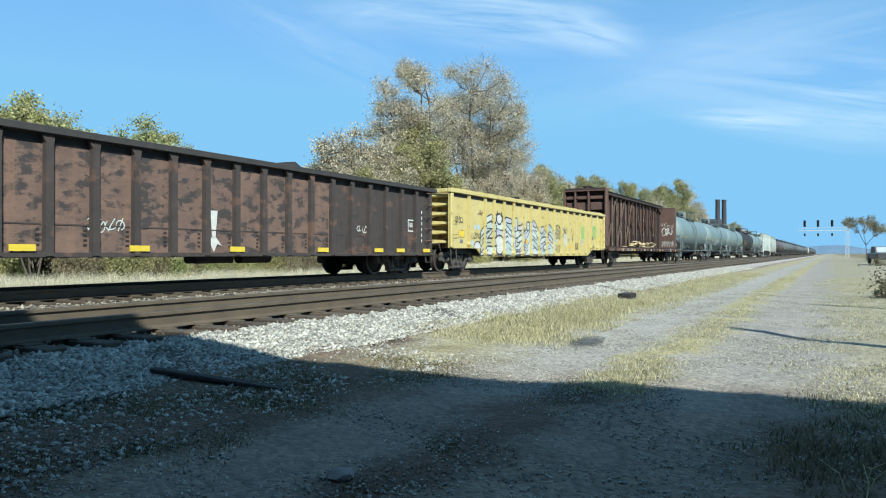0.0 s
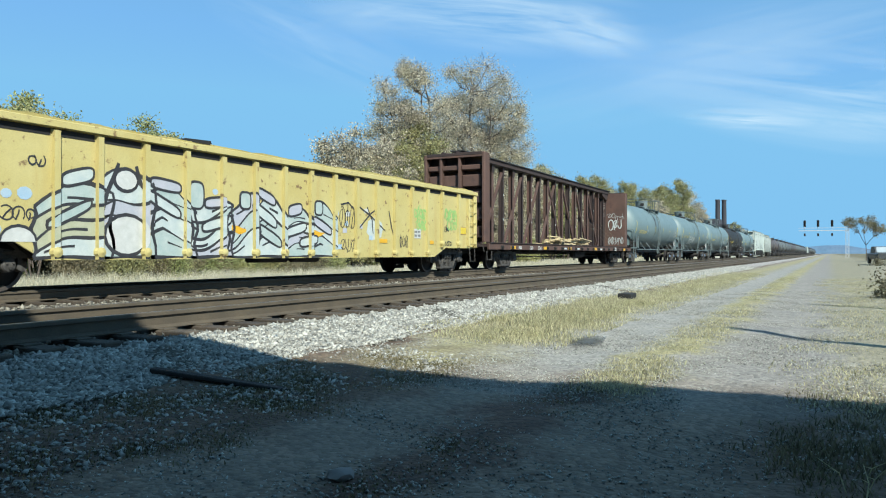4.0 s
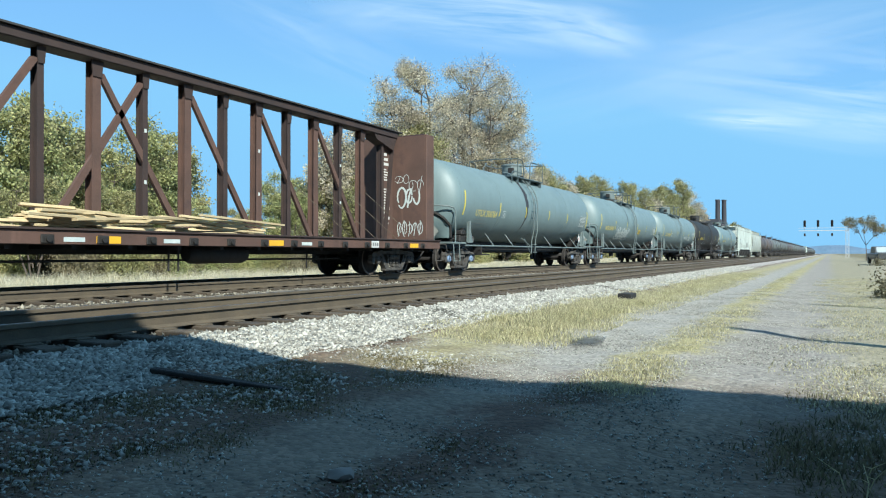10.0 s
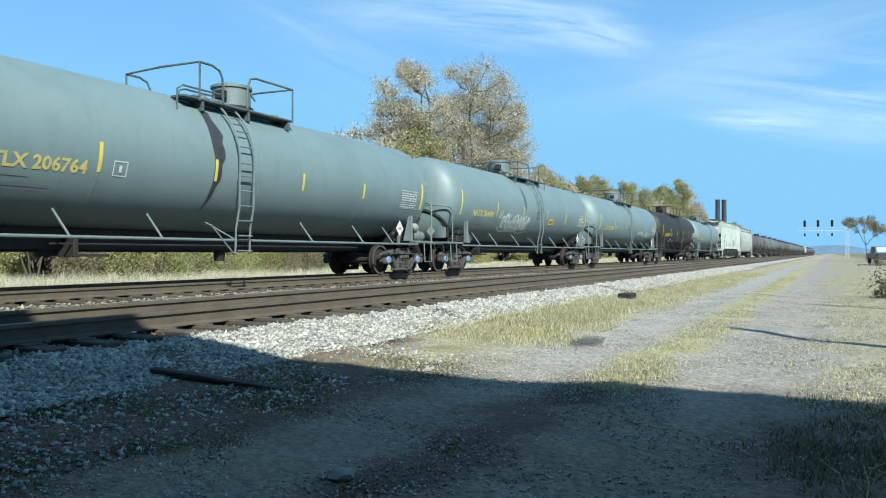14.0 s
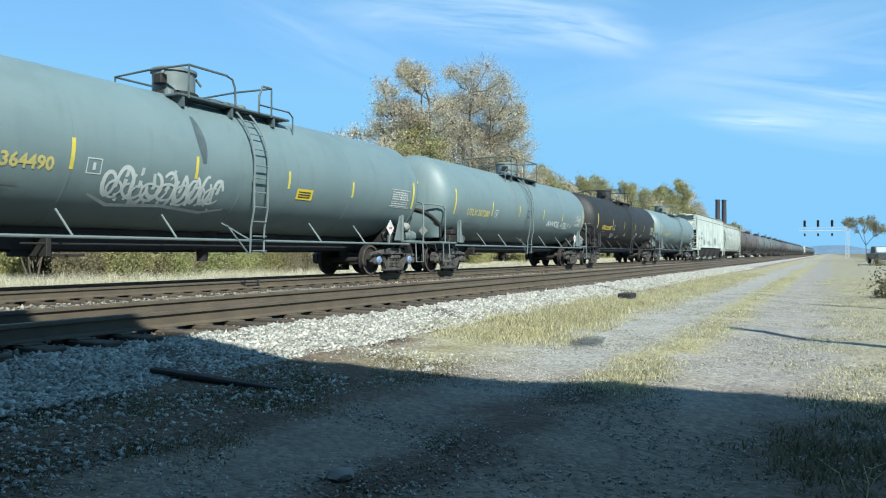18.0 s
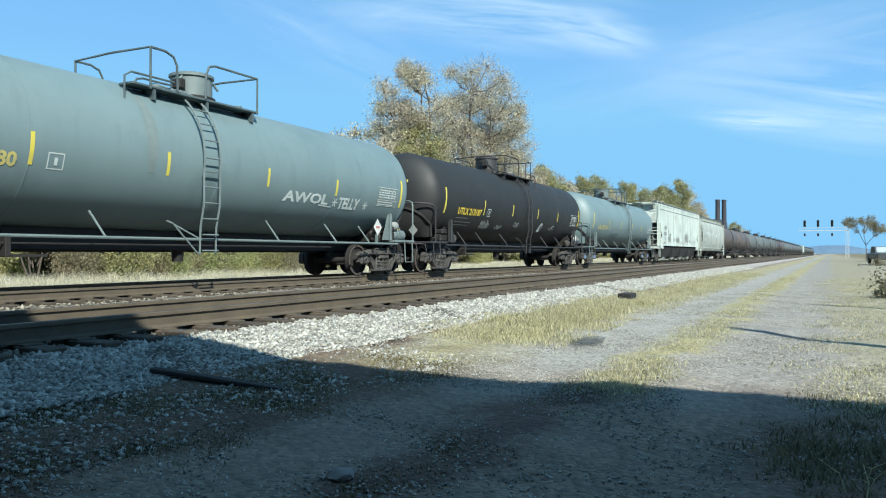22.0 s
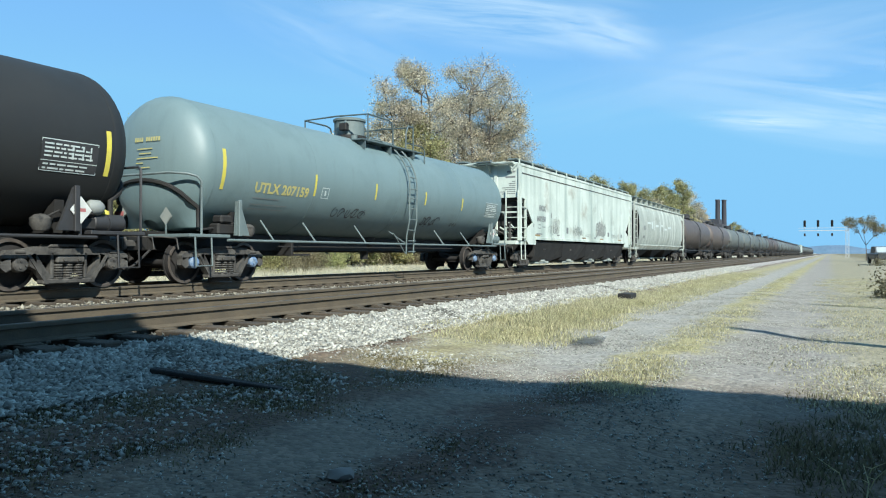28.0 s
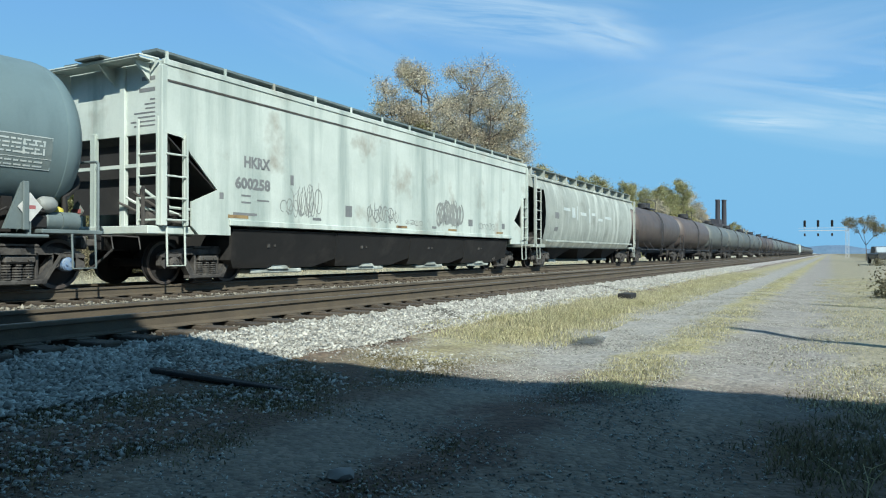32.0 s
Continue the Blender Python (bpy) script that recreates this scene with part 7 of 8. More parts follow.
# ---- trees and distance ----
def tree_meshes(seed, height, spread, n_leaf, leaf, trunks, leaf_mat, low=0.25):
    """Bark mesh and crown mesh of one tree: forking tapered limbs with many small leaves in clumps."""
    rng = random.Random(seed)
    bark = Shape()
    tips = []

    def grow(p, d, ln, r, depth):
        q = p + d * ln
        mid = p + d * ln * 0.5 + Vector((rng.uniform(-1, 1), rng.uniform(-1, 1), 0)) * ln * 0.06
        bark.tube([p, mid, q], r, 7 if depth < 2 else 5, False, r * 0.62)
        if depth >= 2:
            tips.append((mid, ln))
        if depth == 4:
            tips.append((q, ln))
            return
        for k in range(3 if depth < 3 else 2):
            a = rng.uniform(0, 6.28)
            out = Vector((math.cos(a), math.sin(a), 0)) * rng.uniform(0.45, 0.95) * spread
            nd = (d * 0.9 + out + Vector((0, 0, rng.uniform(0.0, 0.35)))).normalized()
            grow(q, nd, ln * rng.uniform(0.6, 0.82), r * 0.6, depth + 1)

    for k in range(trunks):
        a = rng.uniform(0, 6.28)
        d = Vector((math.cos(a) * 0.18 * (trunks > 1), math.sin(a) * 0.18 * (trunks > 1), 1)).normalized()
        grow(Vector((math.cos(a) * 0.5 * (trunks > 1), math.sin(a) * 0.5 * (trunks > 1), -0.3)), d, height * low * rng.uniform(0.85, 1.15), height * 0.011, 0)
    zmax = max(t[0].z for t in tips)
    k = height / (zmax + 0.5)
    bark.v = [(x * k, y * k, z * k) for x, y, z in bark.v]
    nr = np.random.default_rng(seed)
    pts = np.array([(t.x * k, t.y * k, t.z * k) for t, ln in tips])
    i = nr.integers(0, len(pts), n_leaf)
    c = pts[i] + nr.normal(0, height * 0.028, (n_leaf, 3))
    keep = c[:, 2] > height * 0.10
    c = c[keep]
    m = len(c)
    u = nr.normal(0, 1, (m, 3))
    u /= np.linalg.norm(u, axis=1, keepdims=True)
    w = np.cross(u, nr.normal(0, 1, (m, 3)))
    w /= np.linalg.norm(w, axis=1, keepdims=True)
    s = leaf * nr.uniform(0.5, 1.3, (m, 1))
    v = np.stack([c - u * s, c + w * s * 0.55, c + u * s, c - w * s * 0.55], 1)
    f = np.arange(m * 4).reshape(m, 4)
    bm = bark.mesh("trunk", M_BARK, 60)
    me = bpy.data.meshes.new("crown")
    me.from_pydata(v.reshape(-1, 3).tolist(), [], f.tolist())
    me.materials.append(leaf_mat)
    return bm, me


def bush_meshes(seed, height, radius, n_leaf, leaf, leaf_mat):
    """Scrub that is leafy down to the ground: thin stems in a thicket, leaves in uneven clumps."""
    rng = random.Random(seed)
    stems = Shape()
    tips = []
    for k in range(14):
        a, r = rng.uniform(0, 6.28), radius * rng.uniform(0.1, 0.75)
        p = Vector((math.cos(a) * r * 0.5, math.sin(a) * r * 0.5, -0.1))
        q = Vector((math.cos(a) * r, math.sin(a) * r, height * rng.uniform(0.45, 0.95) * (1.05 - 0.5 * r / radius)))
        m = (p + q) / 2 + Vector((rng.uniform(-0.2, 0.2), rng.uniform(-0.2, 0.2), 0))
        stems.tube([p, m, q], 0.035, 5, False, 0.012)
        for j in range(5):
            tips.append(p.lerp(q, 0.15 + 0.2 * j) + Vector((rng.uniform(-1, 1), rng.uniform(-1, 1), rng.uniform(-0.3, 0.3))) * radius * 0.28)
    nr = np.random.default_rng(seed)
    pts = np.array([t[:] for t in tips])
    c = pts[nr.integers(0, len(pts), n_leaf)] + nr.normal(0, height * 0.09, (n_leaf, 3))
    c[:, 2] = np.abs(c[:, 2])
    u = nr.normal(0, 1, (n_leaf, 3))
    u /= np.linalg.norm(u, axis=1, keepdims=True)
    w = np.cross(u, nr.normal(0, 1, (n_leaf, 3)))
    w /= np.linalg.norm(w, axis=1, keepdims=True)
    s = leaf * nr.uniform(0.5, 1.3, (n_leaf, 1))
    v = np.stack([c - u * s, c + w * s * 0.55, c + u * s, c - w * s * 0.55], 1)
    me = bpy.data.meshes.new("crown")
    me.from_pydata(v.reshape(-1, 3).tolist(), [], np.arange(n_leaf * 4).reshape(n_leaf, 4).tolist())
    me.materials.append(leaf_mat)
    return stems.mesh("stems", M_BARK, 60), me


def tree(meshes, x, y, scale, turn, label, group="", name="tree"):
    t = new(name)
    for nm, me in (("trunk" if name == "tree" else "stem_thicket", meshes[0]), ("crown", meshes[1])):
        o = new(nm, me)
        o.parent = t
    t.matrix_world = pose(x, y, ground_z(0, y), 0, 0, turn) @ Matrix.Scale(scale, 4)
    return tagged(t, label, name, group)


def ray_place(px, y):
    """Where the line of sight at that share of the view's width meets the line at distance y from the camera's track-parallel."""
    a = HEAD - math.atan((px - 784) / 1290)
    return y / math.tan(a)


def cottonwood_meshes(seed, height, rx, base, lean, n_puff, n_leaf, leaf, leaf_mat):
    """A tall open crown: rising limbs, each ending in twiggy puffs of leaves with sky between them."""
    rng = random.Random(seed)
    nr = np.random.default_rng(seed)
    bark = Shape()
    cz, rz = height * (base + 1) / 2, height * (1 - base) / 2
    limbs = []
    for k in range(7):
        a = 6.283 * k / 7 + rng.uniform(-0.3, 0.3)
        r, up = rx * rng.uniform(0.35, 0.62), rng.uniform(0.50, 0.82)
        foot = Vector((0.25 * math.cos(a), 0.25 * math.sin(a), -0.3 if k < 3 else height * rng.uniform(0.08, 0.2)))
        tip = Vector((r * math.cos(a) + lean * up, r * math.sin(a), height * up))
        pts = []
        for i in range(9):
            q = i / 8
            p = foot.lerp(tip, q) + Vector((math.cos(a), math.sin(a), 0)) * rx * 0.12 * math.sin(3.14 * q)
            pts.append(p + Vector((rng.uniform(-1, 1), rng.uniform(-1, 1), 0)) * 0.14 * q)
        bark.tube(pts, height * (0.011 if k < 3 else 0.007), 7, False, height * 0.003)
        limbs += pts[3:]
    centres, sizes = [], []
    while len(centres) < n_puff:
        d = Vector((rng.gauss(0, 1), rng.gauss(0, 1), rng.gauss(0, 1))).normalized() * rng.random() ** 0.42
        c = Vector((d.x * rx * (1 - 0.22 * d.z) + lean * (cz + d.z * rz) / height, d.y * rx, cz + d.z * rz))
        if any((c - o).length < 0.62 * rx / 4 for o in centres):
            continue
        near = min(limbs, key=lambda p: (p - c).length + 0.8 * max(0.0, p.z - c.z + 0.5))
        bend = near.lerp(c, 0.5) + Vector((0, 0, -0.12 * (c - near).length))
        bark.tube([near, bend, c], height * 0.0034, 5, False, height * 0.0012)
        centres.append(c)
        sizes.append(rx * rng.uniform(0.12, 0.25))
        for j in range(9):
            out = Vector((rng.uniform(-1, 1), rng.uniform(-1, 1), rng.uniform(-0.3, 1.2))).normalized() * sizes[-1] * 1.5
            bark.tube([c - out * 0.2, c + out], 0.018, 3, False, 0.008)
    pts, size = np.array([c[:] for c in centres]), np.array(sizes)
    i = nr.integers(0, len(pts), n_leaf)
    d = nr.normal(0, 1, (n_leaf, 3))
    c = pts[i] + d * (size[i] * 0.55)[:, None] * np.array([1.1, 1.1, 0.85])
    # leaves hang in sprays
    c += nr.normal(0, 0.12, (n_leaf // 6 + 1, 3)).repeat(6, 0)[:n_leaf]
    u = nr.normal(0, 1, (n_leaf, 3)) + np.array([0, 0, -0.5])
    u /= np.linalg.norm(u, axis=1, keepdims=True)
    w = np.cross(u, nr.normal(0, 1, (n_leaf, 3)))
    w /= np.linalg.norm(w, axis=1, keepdims=True)
    s = leaf * nr.uniform(0.6, 1.3, (n_leaf, 1))
    v = np.stack([c - u * s, c + w * s * 0.6, c + u * s, c - w * s * 0.6], 1)
    me = bpy.data.meshes.new("crown")
    me.from_pydata(v.reshape(-1, 3).tolist(), [], np.arange(n_leaf * 4).reshape(n_leaf, 4).tolist())
    me.materials.append(leaf_mat)
    return bark.mesh("trunk", M_BARK, 60), me


BIG_A = cottonwood_meshes(9, 17.9, 4.0, 0.2, -0.5, 130, 60000, 0.072, M_LEAF_D)
BIG_B = cottonwood_meshes(17, 21.8, 5.5, 0.2, 0.7, 165, 100000, 0.074, M_LEAF_D)
BIG_C = cottonwood_meshes(23, 13.2, 4.5, 0.15, 0.9, 95, 46000, 0.072, M_LEAF_D)
GREEN = [cottonwood_meshes(sd, 9.3, 2.9, 0.16, 0.3, 58, 26000, 0.085, m) for sd, m in ((11, M_LEAF_B), (12, M_LEAF_C), (13, M_LEAF_B))]
OLIVE = [cottonwood_meshes(sd, 10.2, 2.9, 0.05, 0.2, 105, 34000, 0.08, m) for sd, m in ((21, M_LEAF_D), (22, M_LEAF_C))]
tree(BIG_A, ray_place(725, 33), 33, 1.0, 40, "tall cottonwood with thinning pale autumn leaves")
tree(BIG_B, ray_place(848, 33.5), 33.5, 1.0, 190, "tall forked cottonwood with thinning pale autumn leaves")
tree(BIG_C, ray_place(908, 34.0), 34.0, 1.0, 10, "cottonwood with thinning pale autumn leaves beside the taller ones")
rng = random.Random(77)
for px, y, h, m in ((25, 30, 0.92, 0), (100, 31, 0.86, 1), (165, 32, 0.84, 0), (255, 33, 0.95, 2), (300, 34, 0.9, 1), (60, 27, 0.5, 1), (200, 27, 0.46, 1), (350, 28, 0.42, 2), (430, 30, 0.40, 1), (500, 34, 0.68, 2), (545, 35, 0.74, 1)):
    tree(GREEN[m], ray_place(px, y), y, h * (0.9 if px < 400 else 1.0), rng.uniform(0, 360), "leafy green tree turning yellow behind the tracks", "trees behind the tracks")
for px, y, h, m in ((605, 33, 1.12, 0), (640, 30, 0.7, 1), (660, 32, 1.1, 0), (700, 31, 0.95, 1), (745, 31, 1.15, 1), (800, 31, 0.95, 0), (860, 32, 1.0, 0), (900, 33, 1.1, 0), (928, 33, 1.2, 0), (950, 34, 1.20, 1), (975, 35, 1.14, 1), (1000, 36, 1.35, 0), (1025, 36, 1.29, 1), (1050, 36, 1.37, 1), (1075, 38, 1.40, 0), (1100, 38, 1.50, 1), (1125, 38, 1.56, 1),
                    (1150, 40, 1.68, 0), (1172, 40, 1.81, 1), (1195, 40, 2.15, 1), (1215, 42, 2.2, 0), (1226, 42, 1.35, 1), (1300, 60, 2.2, 1)):
    tree(OLIVE[m], ray_place(px, y), y, h, rng.uniform(0, 360), "olive-brown autumn tree in the row behind the tracks", "trees behind the tracks")
BUSH = [bush_meshes(s, 4.0, 2.2, 8500, 0.075, m) for s, m in ((41, M_LEAF_B), (42, M_LEAF_C), (43, M_LEAF_E), (44, M_LEAF_E))]
for k in range(64):
    px = 4 + 18.8 * k + rng.uniform(-7, 7)
    y = rng.uniform(25.5, 31) + (5 if px > 600 else 0) + (5 if px > 950 else 0)
    depth = 1460 * y / (1468 - px)
    tree(BUSH[rng.randrange(4)], ray_place(px, y), y, rng.uniform(0.7, 1.1) * (0.75 + depth / 150) * (0.62 if px < 620 else 0.9), rng.uniform(0, 360), "low leafy scrub at the edge of the field", "scrub behind the tracks", "bush")
tree(OLIVE[0], 265, 26, 1.0, 10, "olive-brown autumn tree beyond the far cars", "trees behind the tracks")


def stack_plant():
    """Two dark smokestacks and a low plant building far behind the trees."""
    th = new("power_plant")
    x = ray_place(1276, 110)
    for k, dx in enumerate((-3.2, 3.2)):
        part("smokestack", Shape().lathe([(0, 3.4), (20, 2.9), (60, 2.5), (60.5, 2.7), (62, 2.7), (62, 2.2), (58, 2.1)], (dx * 0.95, -dx * 0.95, 0), (0, 0, 1), 20), M_BRICK_DK, th)
    part("boiler_house", Shape().box(-55, -8, -8, 25, 0, 32, 0.3).box(-45, -20, -4, 20, 32, 38, 0.3), M_BRICK_DK, th)
    th.location = (x, 110, 1.0)
    tagged(th, "far brick plant with two dark smokestacks", "power plant")


stack_plant()


def signal_bridge():
    th = new("signal_bridge")
    x = 205
    steel = material("pale_galvanised_steel", (0.55, 0.56, 0.56), (0.42, 0.43, 0.44), 2, 0.5, 0.3)
    mast = Shape()
    for dx, dy in ((-0.35, -0.35), (0.35, -0.35), (0.35, 0.35), (-0.35, 0.35)):
        mast.box(dx - 0.05, dx + 0.05, dy - 2.3 - 0.05, dy - 2.3 + 0.05, 0, 9.0)
    for k in range(10):
        z = k * 0.9
        mast.tube([(-0.35, -2.65, z), (-0.35, -1.95, z + 0.9)], 0.04, 4).tube([(-0.35, -1.95, z), (-0.35, -2.65, z + 0.9)], 0.04, 4)
    part("mast", mast, steel, th)
    part("arm", Shape().box(-0.3, 0.3, -2.6, 8.5, 7.2, 7.35).box(-0.3, 0.3, -2.6, 8.5, 7.9, 7.98), steel, th)
    for y in (7.1, 4.1, 1.0):
        h = part("signal_head", Shape().box(-0.12, 0.12, y - 0.28, y + 0.28, 8.25, 9.9, 0.05).box(-0.1, 0.1, y - 0.22, y + 0.22, 5.9, 6.6, 0.05), M_BLACK, th, "dark signal head backing")
        part("signal_post", Shape().tube([(0, y, 7.1), (0, y, 8.4)], 0.06, 6), steel, th)
        for z in (8.6, 9.1, 9.6):
            part("lens_hood", Shape().lathe([(0, 0.2), (0.35, 0.2), (0.35, 0.17), (0, 0.17)], (-0.12, y, z), (-1, 0, 0), 10), M_BLACK, h)
    th.location = (x, -1.6, -0.35)
    tagged(th, "railway signal bridge with three dark signal heads", "signal")


signal_bridge()


def ridge():
    s = Shape()
    n = 60
    v = []
    for k in range(n):
        y = -900 + k * 40
        z = 26 + 9 * math.sin(k * 0.33) + 5 * math.sin(k * 0.9 + 1) + 4 * noise.noise((k * 0.7, 0, 0))
        v += [(3600, y, -5), (3600, y, z), (3900, y, z * 1.1)]
    s.add(v, [(3 * k, 3 * k + 1, 3 * k + 4, 3 * k + 3) for k in range(n - 1)] + [(3 * k + 1, 3 * k + 2, 3 * k + 5, 3 * k + 4) for k in range(n - 1)])
    # haze of the distance is put into the ridge's blue colour
    ob = new("backdrop", s.mesh("backdrop", material("hazy_wooded_ridge", (0.16, 0.24, 0.36), (0.13, 0.21, 0.32), 0.01, 1.0, 0, 0.05, 0), 60))
    tagged(ob, "low hazy blue wooded ridge on the horizon", "backdrop", "", "structure")


ridge()


def overpass():
    """Unseen road bridge over the camera's back, added to cast the shadow across the lane and the near track."""
    th = new("overpass")
    edge = lambda y: -0.46 - 0.14 * y
    H = 7.6

    def slab(off0, off1, z0, z1, y0=-45.0, y1=45.0):
        v = [(edge(y) + o, y, z) for y in (y0, y1) for o in (off0, off1) for z in (z0, z1)]
        return Shape().add(v, [(0, 1, 3, 2), (4, 6, 7, 5), (0, 4, 5, 1), (2, 3, 7, 6), (0, 2, 6, 4), (1, 5, 7, 3)])

    part("deck", slab(0, -22, H - 0.9, H - 0.55), M_CONCRETE, th)
    for o in (-0.05, -21.7):
        part("parapet", slab(o, o - 0.25, H - 0.55, H), M_CONCRETE, th)
    for k in range(10):
        part("girder", slab(-0.8 - k * 2.3, -1.2 - k * 2.3, H - 1.6, H - 0.9), M_BLACK, th)
    for y in (-12.0, 22.0):
        part("pier", Shape().box(-21.5 + edge(y), -0.6 + edge(y), y - 0.6, y + 0.6, -0.2, H - 1.6, 0.05), M_CONCRETE, th)
    tagged(th, "unseen concrete road bridge added to cast the shadow across the lane", "bridge")


overpass()


def shadow_poles():
    """Utility poles beside the lane, out of view, whose thin shadows cross it."""
    for tipx, tipy, h, r in ((12.33, 1.41, 7.0, 0.10), (19.2, 0.4, 7.0, 0.10)):
        d = h / math.tan(SUN_UP)
        th = new("utility_pole", Shape().tube([(0, 0, -0.5), (0, 0, h)], r * 1.2, 12, True, r).mesh("utility_pole", M_BARK, 40))
        th.location = (tipx + SUN_TO.x * d, tipy + SUN_TO.y * d, 0)
        tagged(th, "weathered wooden utility pole beside the lane", "utility pole", "poles beside the lane")


shadow_poles()


def lane_things():
    th = new("old_tie", Shape().box(-0.64, 0.64, -0.05, 0.05, -0.05, -0.012, 0.008).mesh("old_tie", material("creosoted_wood", (0.020, 0.017, 0.016), (0.032, 0.027, 0.024), 4, 0.9, 0, 50, 0.5, (4, 1, 4)), 35))
    th.matrix_world = pose(4.64, 4.62, 0.145, 0, 6.5, -72)
    tagged(th, "discarded dark wooden tie lying at the foot of the ballast", "railway tie")
    r = new("rock", Shape().add(*lump(3, 0.075)).mesh("rock", M_CONCRETE, 50))
    r.location = (3.16, 2.28, 0.03)
    tagged(r, "flat grey stone on the lane", "rock")
    rng = random.Random(14)
    for k in range(7):
        x, y = 4.3 + rng.uniform(-0.5, 0.7), -0.25 + rng.uniform(-0.35, 0.3)
        h, a = rng.uniform(0.08, 0.2), rng.uniform(0, 6.28)
        pts = [(0, 0, -0.02), (0.3 * h * math.cos(a), 0.3 * h * math.sin(a), 0.6 * h), (0.9 * h * math.cos(a + 0.4), 0.9 * h * math.sin(a + 0.4), h)]
        w = new("dry_stem", Shape().tube(pts, 0.004, 5, True, 0.0015).tube([pts[1], (pts[1][0] - 0.05, pts[1][1] + 0.04, 0.8 * h)], 0.003, 4, True, 0.001).mesh("dry_stem", M_GRASS, 40))
        w.location = (x, y, ground_at(x, y))
        tagged(w, "bent dry weed stem at the edge of the lane", "weed", "dry stems by the lane")
    st = Shape()
    n, rings = 28, 6
    v, f = [], []
    for i in range(n + 1):
        u = -1 + 2 * i / n
        for k in range(rings + 1):
            w = -1 + 2 * k / rings
            x, y = 9.55 + 0.85 * u, 2.86 + 0.16 * u + 0.2 * w
            v.append((x, y, ground_at(x, y) + 0.03))
    f = [(i * (rings + 1) + k, (i + 1) * (rings + 1) + k, (i + 1) * (rings + 1) + k + 1, i * (rings + 1) + k + 1) for i in range(n) for k in range(rings)]
    # dark tone that fades out towards the patch's edges
    m = material("dark_rut_tone", (0.05, 0.052, 0.045), (0.075, 0.075, 0.065), 6, 0.7, 0, 40, 0.3)
    nn, ll = m.node_tree.nodes, m.node_tree.links
    tc, mp, gr, mr, nz, ad = (nn.new("ShaderNode" + s) for s in ("TexCoord", "Mapping", "TexGradient", "MapRange", "TexNoise", "Math"))
    gr.gradient_type = "SPHERICAL"
    mp.inputs["Location"].default_value, mp.inputs["Scale"].default_value = (-1, -1, 0), (2, 2, 0)
    ll.new(tc.outputs["Generated"], mp.inputs[0])
    ll.new(mp.outputs[0], gr.inputs[0])
    nz.inputs["Scale"].default_value = 7.0
    ll.new(tc.outputs["Object"], nz.inputs["Vector"])
    ad.operation = "MULTIPLY_ADD"
    ll.new(nz.outputs["Fac"], ad.inputs[0])
    ad.inputs[1].default_value = 0.5
    ll.new(gr.outputs["Fac"], ad.inputs[2])
    mr.inputs[1].default_value, mr.inputs[2].default_value, mr.inputs[4].default_value = 0.42, 1.15, 0.85
    ll.new(ad.outputs[0], mr.inputs[0])
    ll.new(mr.outputs[0], nn["Principled BSDF"].inputs["Alpha"])
    w = new("damp_patch", st.add(v, f).mesh("damp_patch", m))
    tagged(w, "dark soft-edged patch in the wheel rut", "stain")
    d = new("drain_box", Shape().box(-0.3, 0.3, -0.16, 0.16, -0.1, 0.10, 0.02).mesh("drain_box", M_BLACK, 35))
    d.location = (17.96, 4.4, 0.13)
    tagged(d, "small dark box beside the ballast", "box")


def lump(seed, size):
    rng = random.Random(seed)
    b = bmesh.new()
    bmesh.ops.create_icosphere(b, subdivisions=2, radius=size)
    for p in b.verts:
        p.co *= 1 + rng.uniform(-0.2, 0.2)
        p.co.z *= 0.45
    b.verts.index_update()
    out = [p.co[:] for p in b.verts], [[q.index for q in f.verts] for f in b.faces]
    b.free()
    return out


lane_things()


def cloud_material(seed, soft):
    """Thin ice cloud: bright wisps, clear between them."""
    m = bpy.data.materials.new("cirrus")
    m.use_nodes = True
    n, l = m.node_tree.nodes, m.node_tree.links
    n.remove(n["Principled BSDF"])
    tc = n.new("ShaderNodeTexCoord")
    mp = n.new("ShaderNodeMapping")
    mp.inputs["Location"].default_value = (seed, seed * 0.37, 0)
    mp.inputs["Scale"].default_value = (0.55, 1.5, 1)
    l.new(tc.outputs["Object"], mp.inputs[0])
    t = n.new("ShaderNodeTexNoise")
    t.inputs["Scale"].default_value, t.inputs["Detail"].default_value, t.inputs["Roughness"].default_value, t.inputs["Distortion"].default_value = 1.7, 9.0, 0.62, 0.6
    l.new(mp.outputs[0], t.inputs["Vector"])
    r = n.new("ShaderNodeMapRange")
    r.inputs[1].default_value, r.inputs[2].default_value = 0.36, 0.80
    l.new(t.outputs["Fac"], r.inputs[0])
    gr = n.new("ShaderNodeTexGradient")
    gr.gradient_type = "SPHERICAL"
    l.new(tc.outputs["Object"], gr.inputs[0])
    pw = n.new("ShaderNodeMath")
    pw.operation = "MULTIPLY"
    l.new(r.outputs[0], pw.inputs[0])
    l.new(gr.outputs["Fac"], pw.inputs[1])
    sc = n.new("ShaderNodeMath")
    sc.operation, sc.use_clamp = "MULTIPLY", True
    l.new(pw.outputs[0], sc.inputs[0])
    sc.inputs[1].default_value = soft * 0.55
    em = n.new("ShaderNodeEmission")
    em.inputs[0].default_value, em.inputs[1].default_value = (0.76, 0.89, 1.0, 1), 0.53
    tr = n.new("ShaderNodeBsdfTransparent")
    mx = n.new("ShaderNodeMixShader")
    l.new(sc.outputs[0], mx.inputs[0])
    l.new(tr.outputs[0], mx.inputs[1])
    l.new(em.outputs[0], mx.inputs[2])
    l.new(mx.outputs[0], n["Material Output"].inputs[0])
    return m


CLOUDS = []


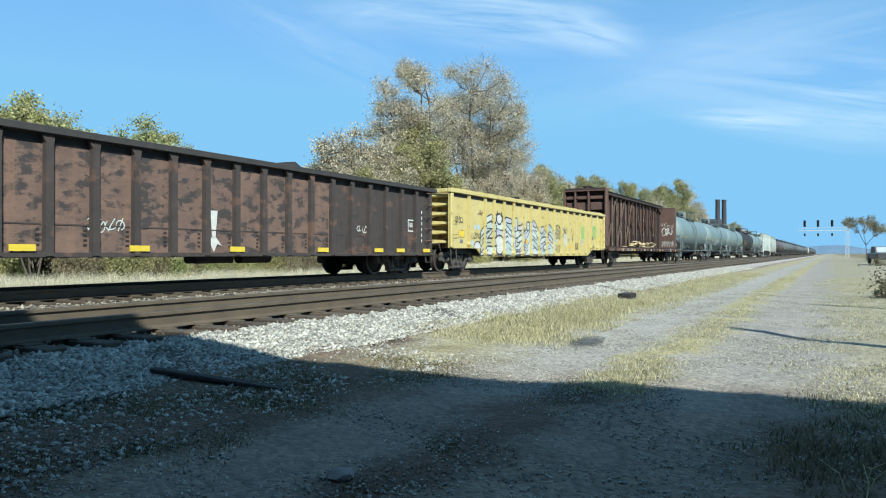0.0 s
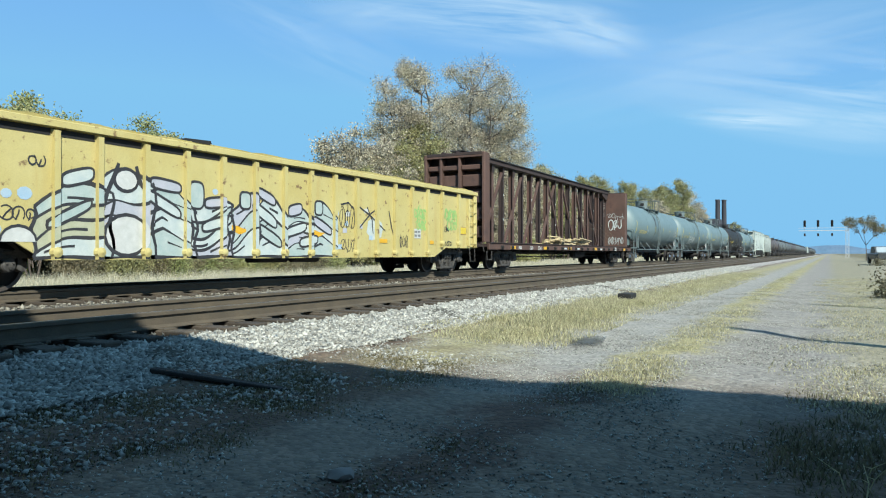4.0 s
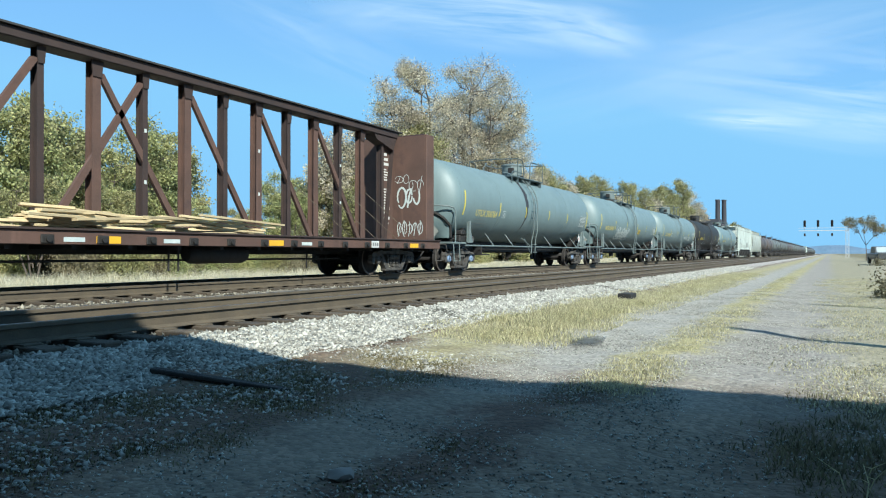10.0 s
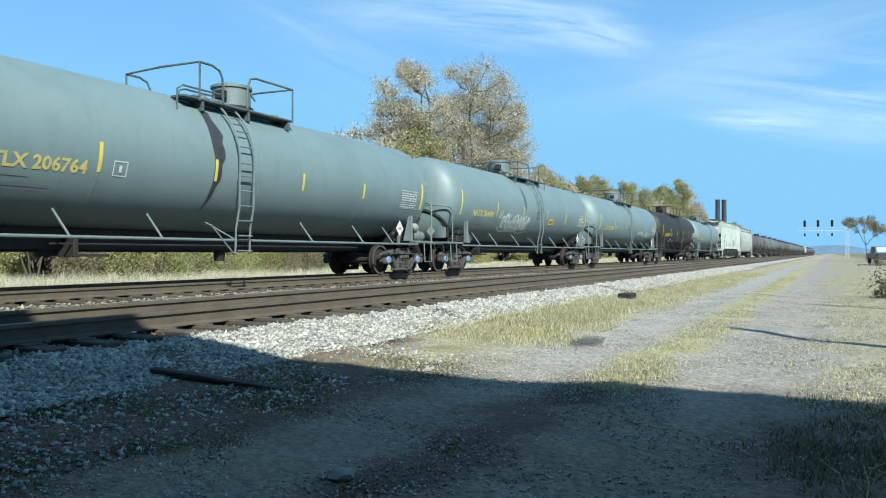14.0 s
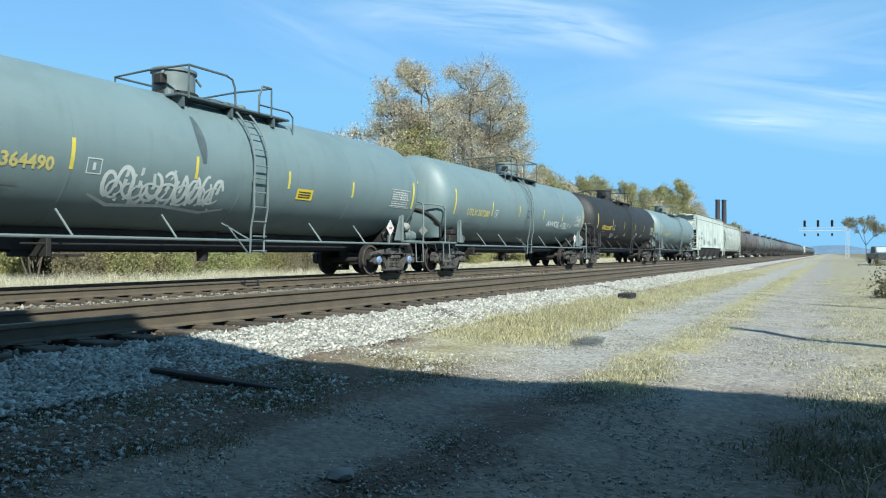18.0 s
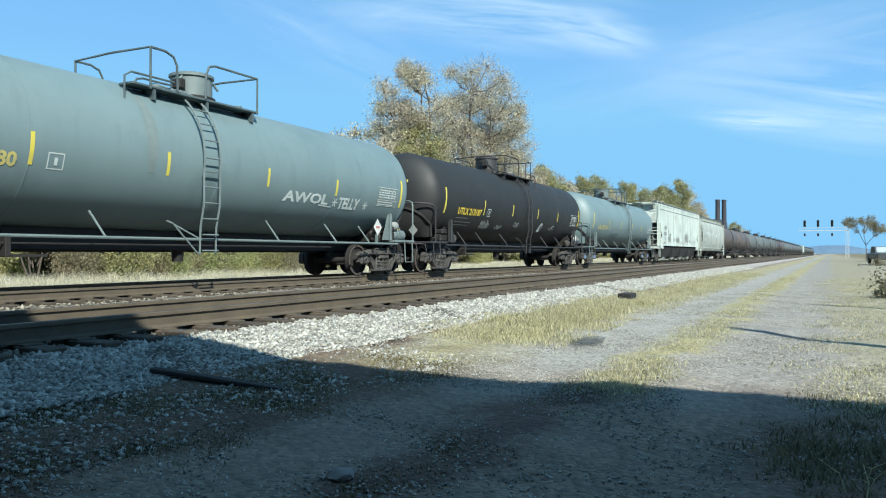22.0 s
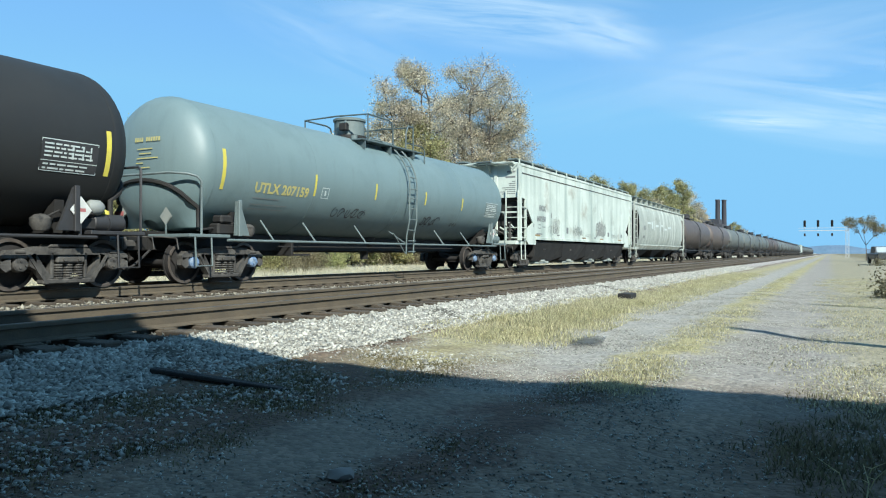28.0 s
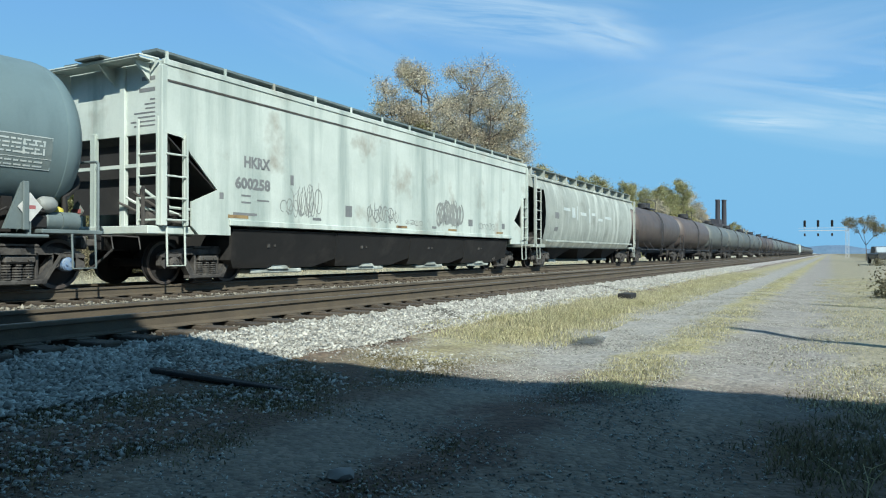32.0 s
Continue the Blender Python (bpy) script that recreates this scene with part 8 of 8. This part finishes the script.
def clouds():
    """High wisps that drift slowly; each is a large thin sheet far behind everything."""
    far = 2600.0
    base = look(EYE, AIM)
    for seed, px, py, w, h, tilt, soft in ((1.3, 860, 20, 330, 80, -6, 2.3), (4.7, 1030, 52, 130, 50, -15, 2.6), (9.1, 1470, 165, 420, 110, -6, 2.4), (12.4, 1320, 211, 130, 22, -2, 2.6), (15.2, 560, 70, 230, 80, -25, 0.7), (18.8, 1250, 110, 420, 90, 14, 0.75), (22.1, 1400, 60, 420, 110, 12, 0.6), (25.9, 640, 20, 160, 60, 10, 0.7)):
        far += 40.0
        k = far / 1290
        v = [(x, y, 0) for x in (-1, 1) for y in (-1, 1)]
        ob = new("cirrus_cloud", Shape().add(v, [(0, 2, 3, 1)]).mesh("cirrus_cloud", cloud_material(seed, soft)))
        ob.scale = (w * k, h * k, 1)
        tagged(ob, "thin white wisp of high cloud in a blue sky", "cloud", "wisps of cloud", "stuff")
        CLOUDS.append((ob, base, ((px - 784) * k, (441 - py) * k, -far), tilt, 33 * k))


clouds()


def far_right():
    """Lone tree, parked pickup and shrubs at the far end of the lane."""
    lone = tree_meshes(33, 7.2, 1.25, 6500, 0.08, 1, M_LEAF_E, 0.36)
    tree(lone, 128, -4.9, 1.0, 0, "lone spreading tree with bare branches beyond the lane")
    tree(GREEN[0], 112, -9.0, 0.75, 50, "dark leafy tree at the end of the lane")
    car = new("pickup_truck")
    dark = material("dark_vehicle_paint", (0.05, 0.055, 0.06), (0.04, 0.042, 0.045), 2, 0.35, 0, 60, 0)
    # bright reflection on the glass is put into its pale base colour
    glass = material("reflection_pale_window", (0.35, 0.4, 0.42), (0.3, 0.34, 0.36), 2, 0.15, 0, 60, 0)
    part("body", Shape().box(-2.6, 2.6, -0.95, 0.95, 0.45, 1.1, 0.08), dark, car)
    cab = part("cab", Shape().prism([(-1.1, 1.1), (1.3, 1.1), (0.9, 1.75), (-0.7, 1.75)], -0.85, 0.85), dark, car)
    part("windscreen", Shape().add([(-1.12, -0.75, 1.15), (-1.12, 0.75, 1.15), (-0.74, 0.7, 1.7), (-0.74, -0.7, 1.7)], [(0, 1, 2, 3)]), glass, cab, "windscreen painted pale for its reflection")
    for x in (-1.7, 1.7):
        for y in (-0.86, 0.86):
            w = part("wheel", Shape().lathe([(-0.12, 0.001), (-0.12, 0.34), (-0.08, 0.38), (0.08, 0.38), (0.12, 0.34), (0.12, 0.001)], (x, y, 0.38), (0, 1, 0), 18), M_BLACK, car)
            part("rim", Shape().lathe([(-0.13, 0.001), (-0.13, 0.2), (-0.125, 0.2)], (x, y, 0.38), (0, 1, 0), 12), M_TREAD, w)
    car.matrix_world = pose(86, -4.75, 0.16, 0, 0, 8)
    tagged(car, "dark pickup truck parked beside the far lane", "pickup truck")
    rng = np.random.default_rng(9)
    for x, y, h, n, lb in ((22.5, -1.55, 0.75, 1500, "dark straggly weed clump beside the lane"), (78, -4.0, 1.0, 900, "brown brush heap beside the parked pickup")):
        c = np.stack([rng.normal(0, h * 0.4, n), rng.normal(0, h * 0.35, n), np.abs(rng.normal(0, h * 0.42, n))], -1)
        u = rng.normal(0, 1, (n, 3))
        u /= np.linalg.norm(u, axis=1, keepdims=True)
        w = np.cross(u, rng.normal(0, 1, (n, 3)))
        v = np.stack([c - u * 0.05, c + w * 0.015, c + u * 0.05, c - w * 0.015], 1).reshape(-1, 3)
        b = bulk("shrub", v, np.arange(n * 4).reshape(n, 4), M_WEED, lb, "shrub", "")
        b.location = (x, y, ground_z(0, y))


far_right()


# ---- everything that moves ----
def motions():
    steps = [0, 2, 4, 6, 8, 10, 12, 14, 16, 18, 20, 22, 24, 26, 28, 30, 32]
    for item in TRAIN:
        ob, x = item[:2]
        dy, dz, rx, ry, rz = item[2:] if len(item) > 2 else (0, 0, 0, 0, 0)
        walk(ob, [(t, pose(x - travelled(t), YT + dy, RAIL + dz, rx, ry, rz)) for t in steps])
    for ob, base, (x, y, z), tilt, shift in CLOUDS:
        walk(ob, [(t, base @ pose(x + shift * t / 32, y - 0.12 * shift * t / 32, z, 0, 0, tilt)) for t in (0, 16, 32)])
    rows = [min(32.0, k * 0.14) for k in range(230)]
    for w, dx in WHEELS:
        walk(w, [(t, pose(dx, 0, WHEEL_R, 0, -math.degrees(travelled(t) / WHEEL_R), 0)) for t in rows])


motions()
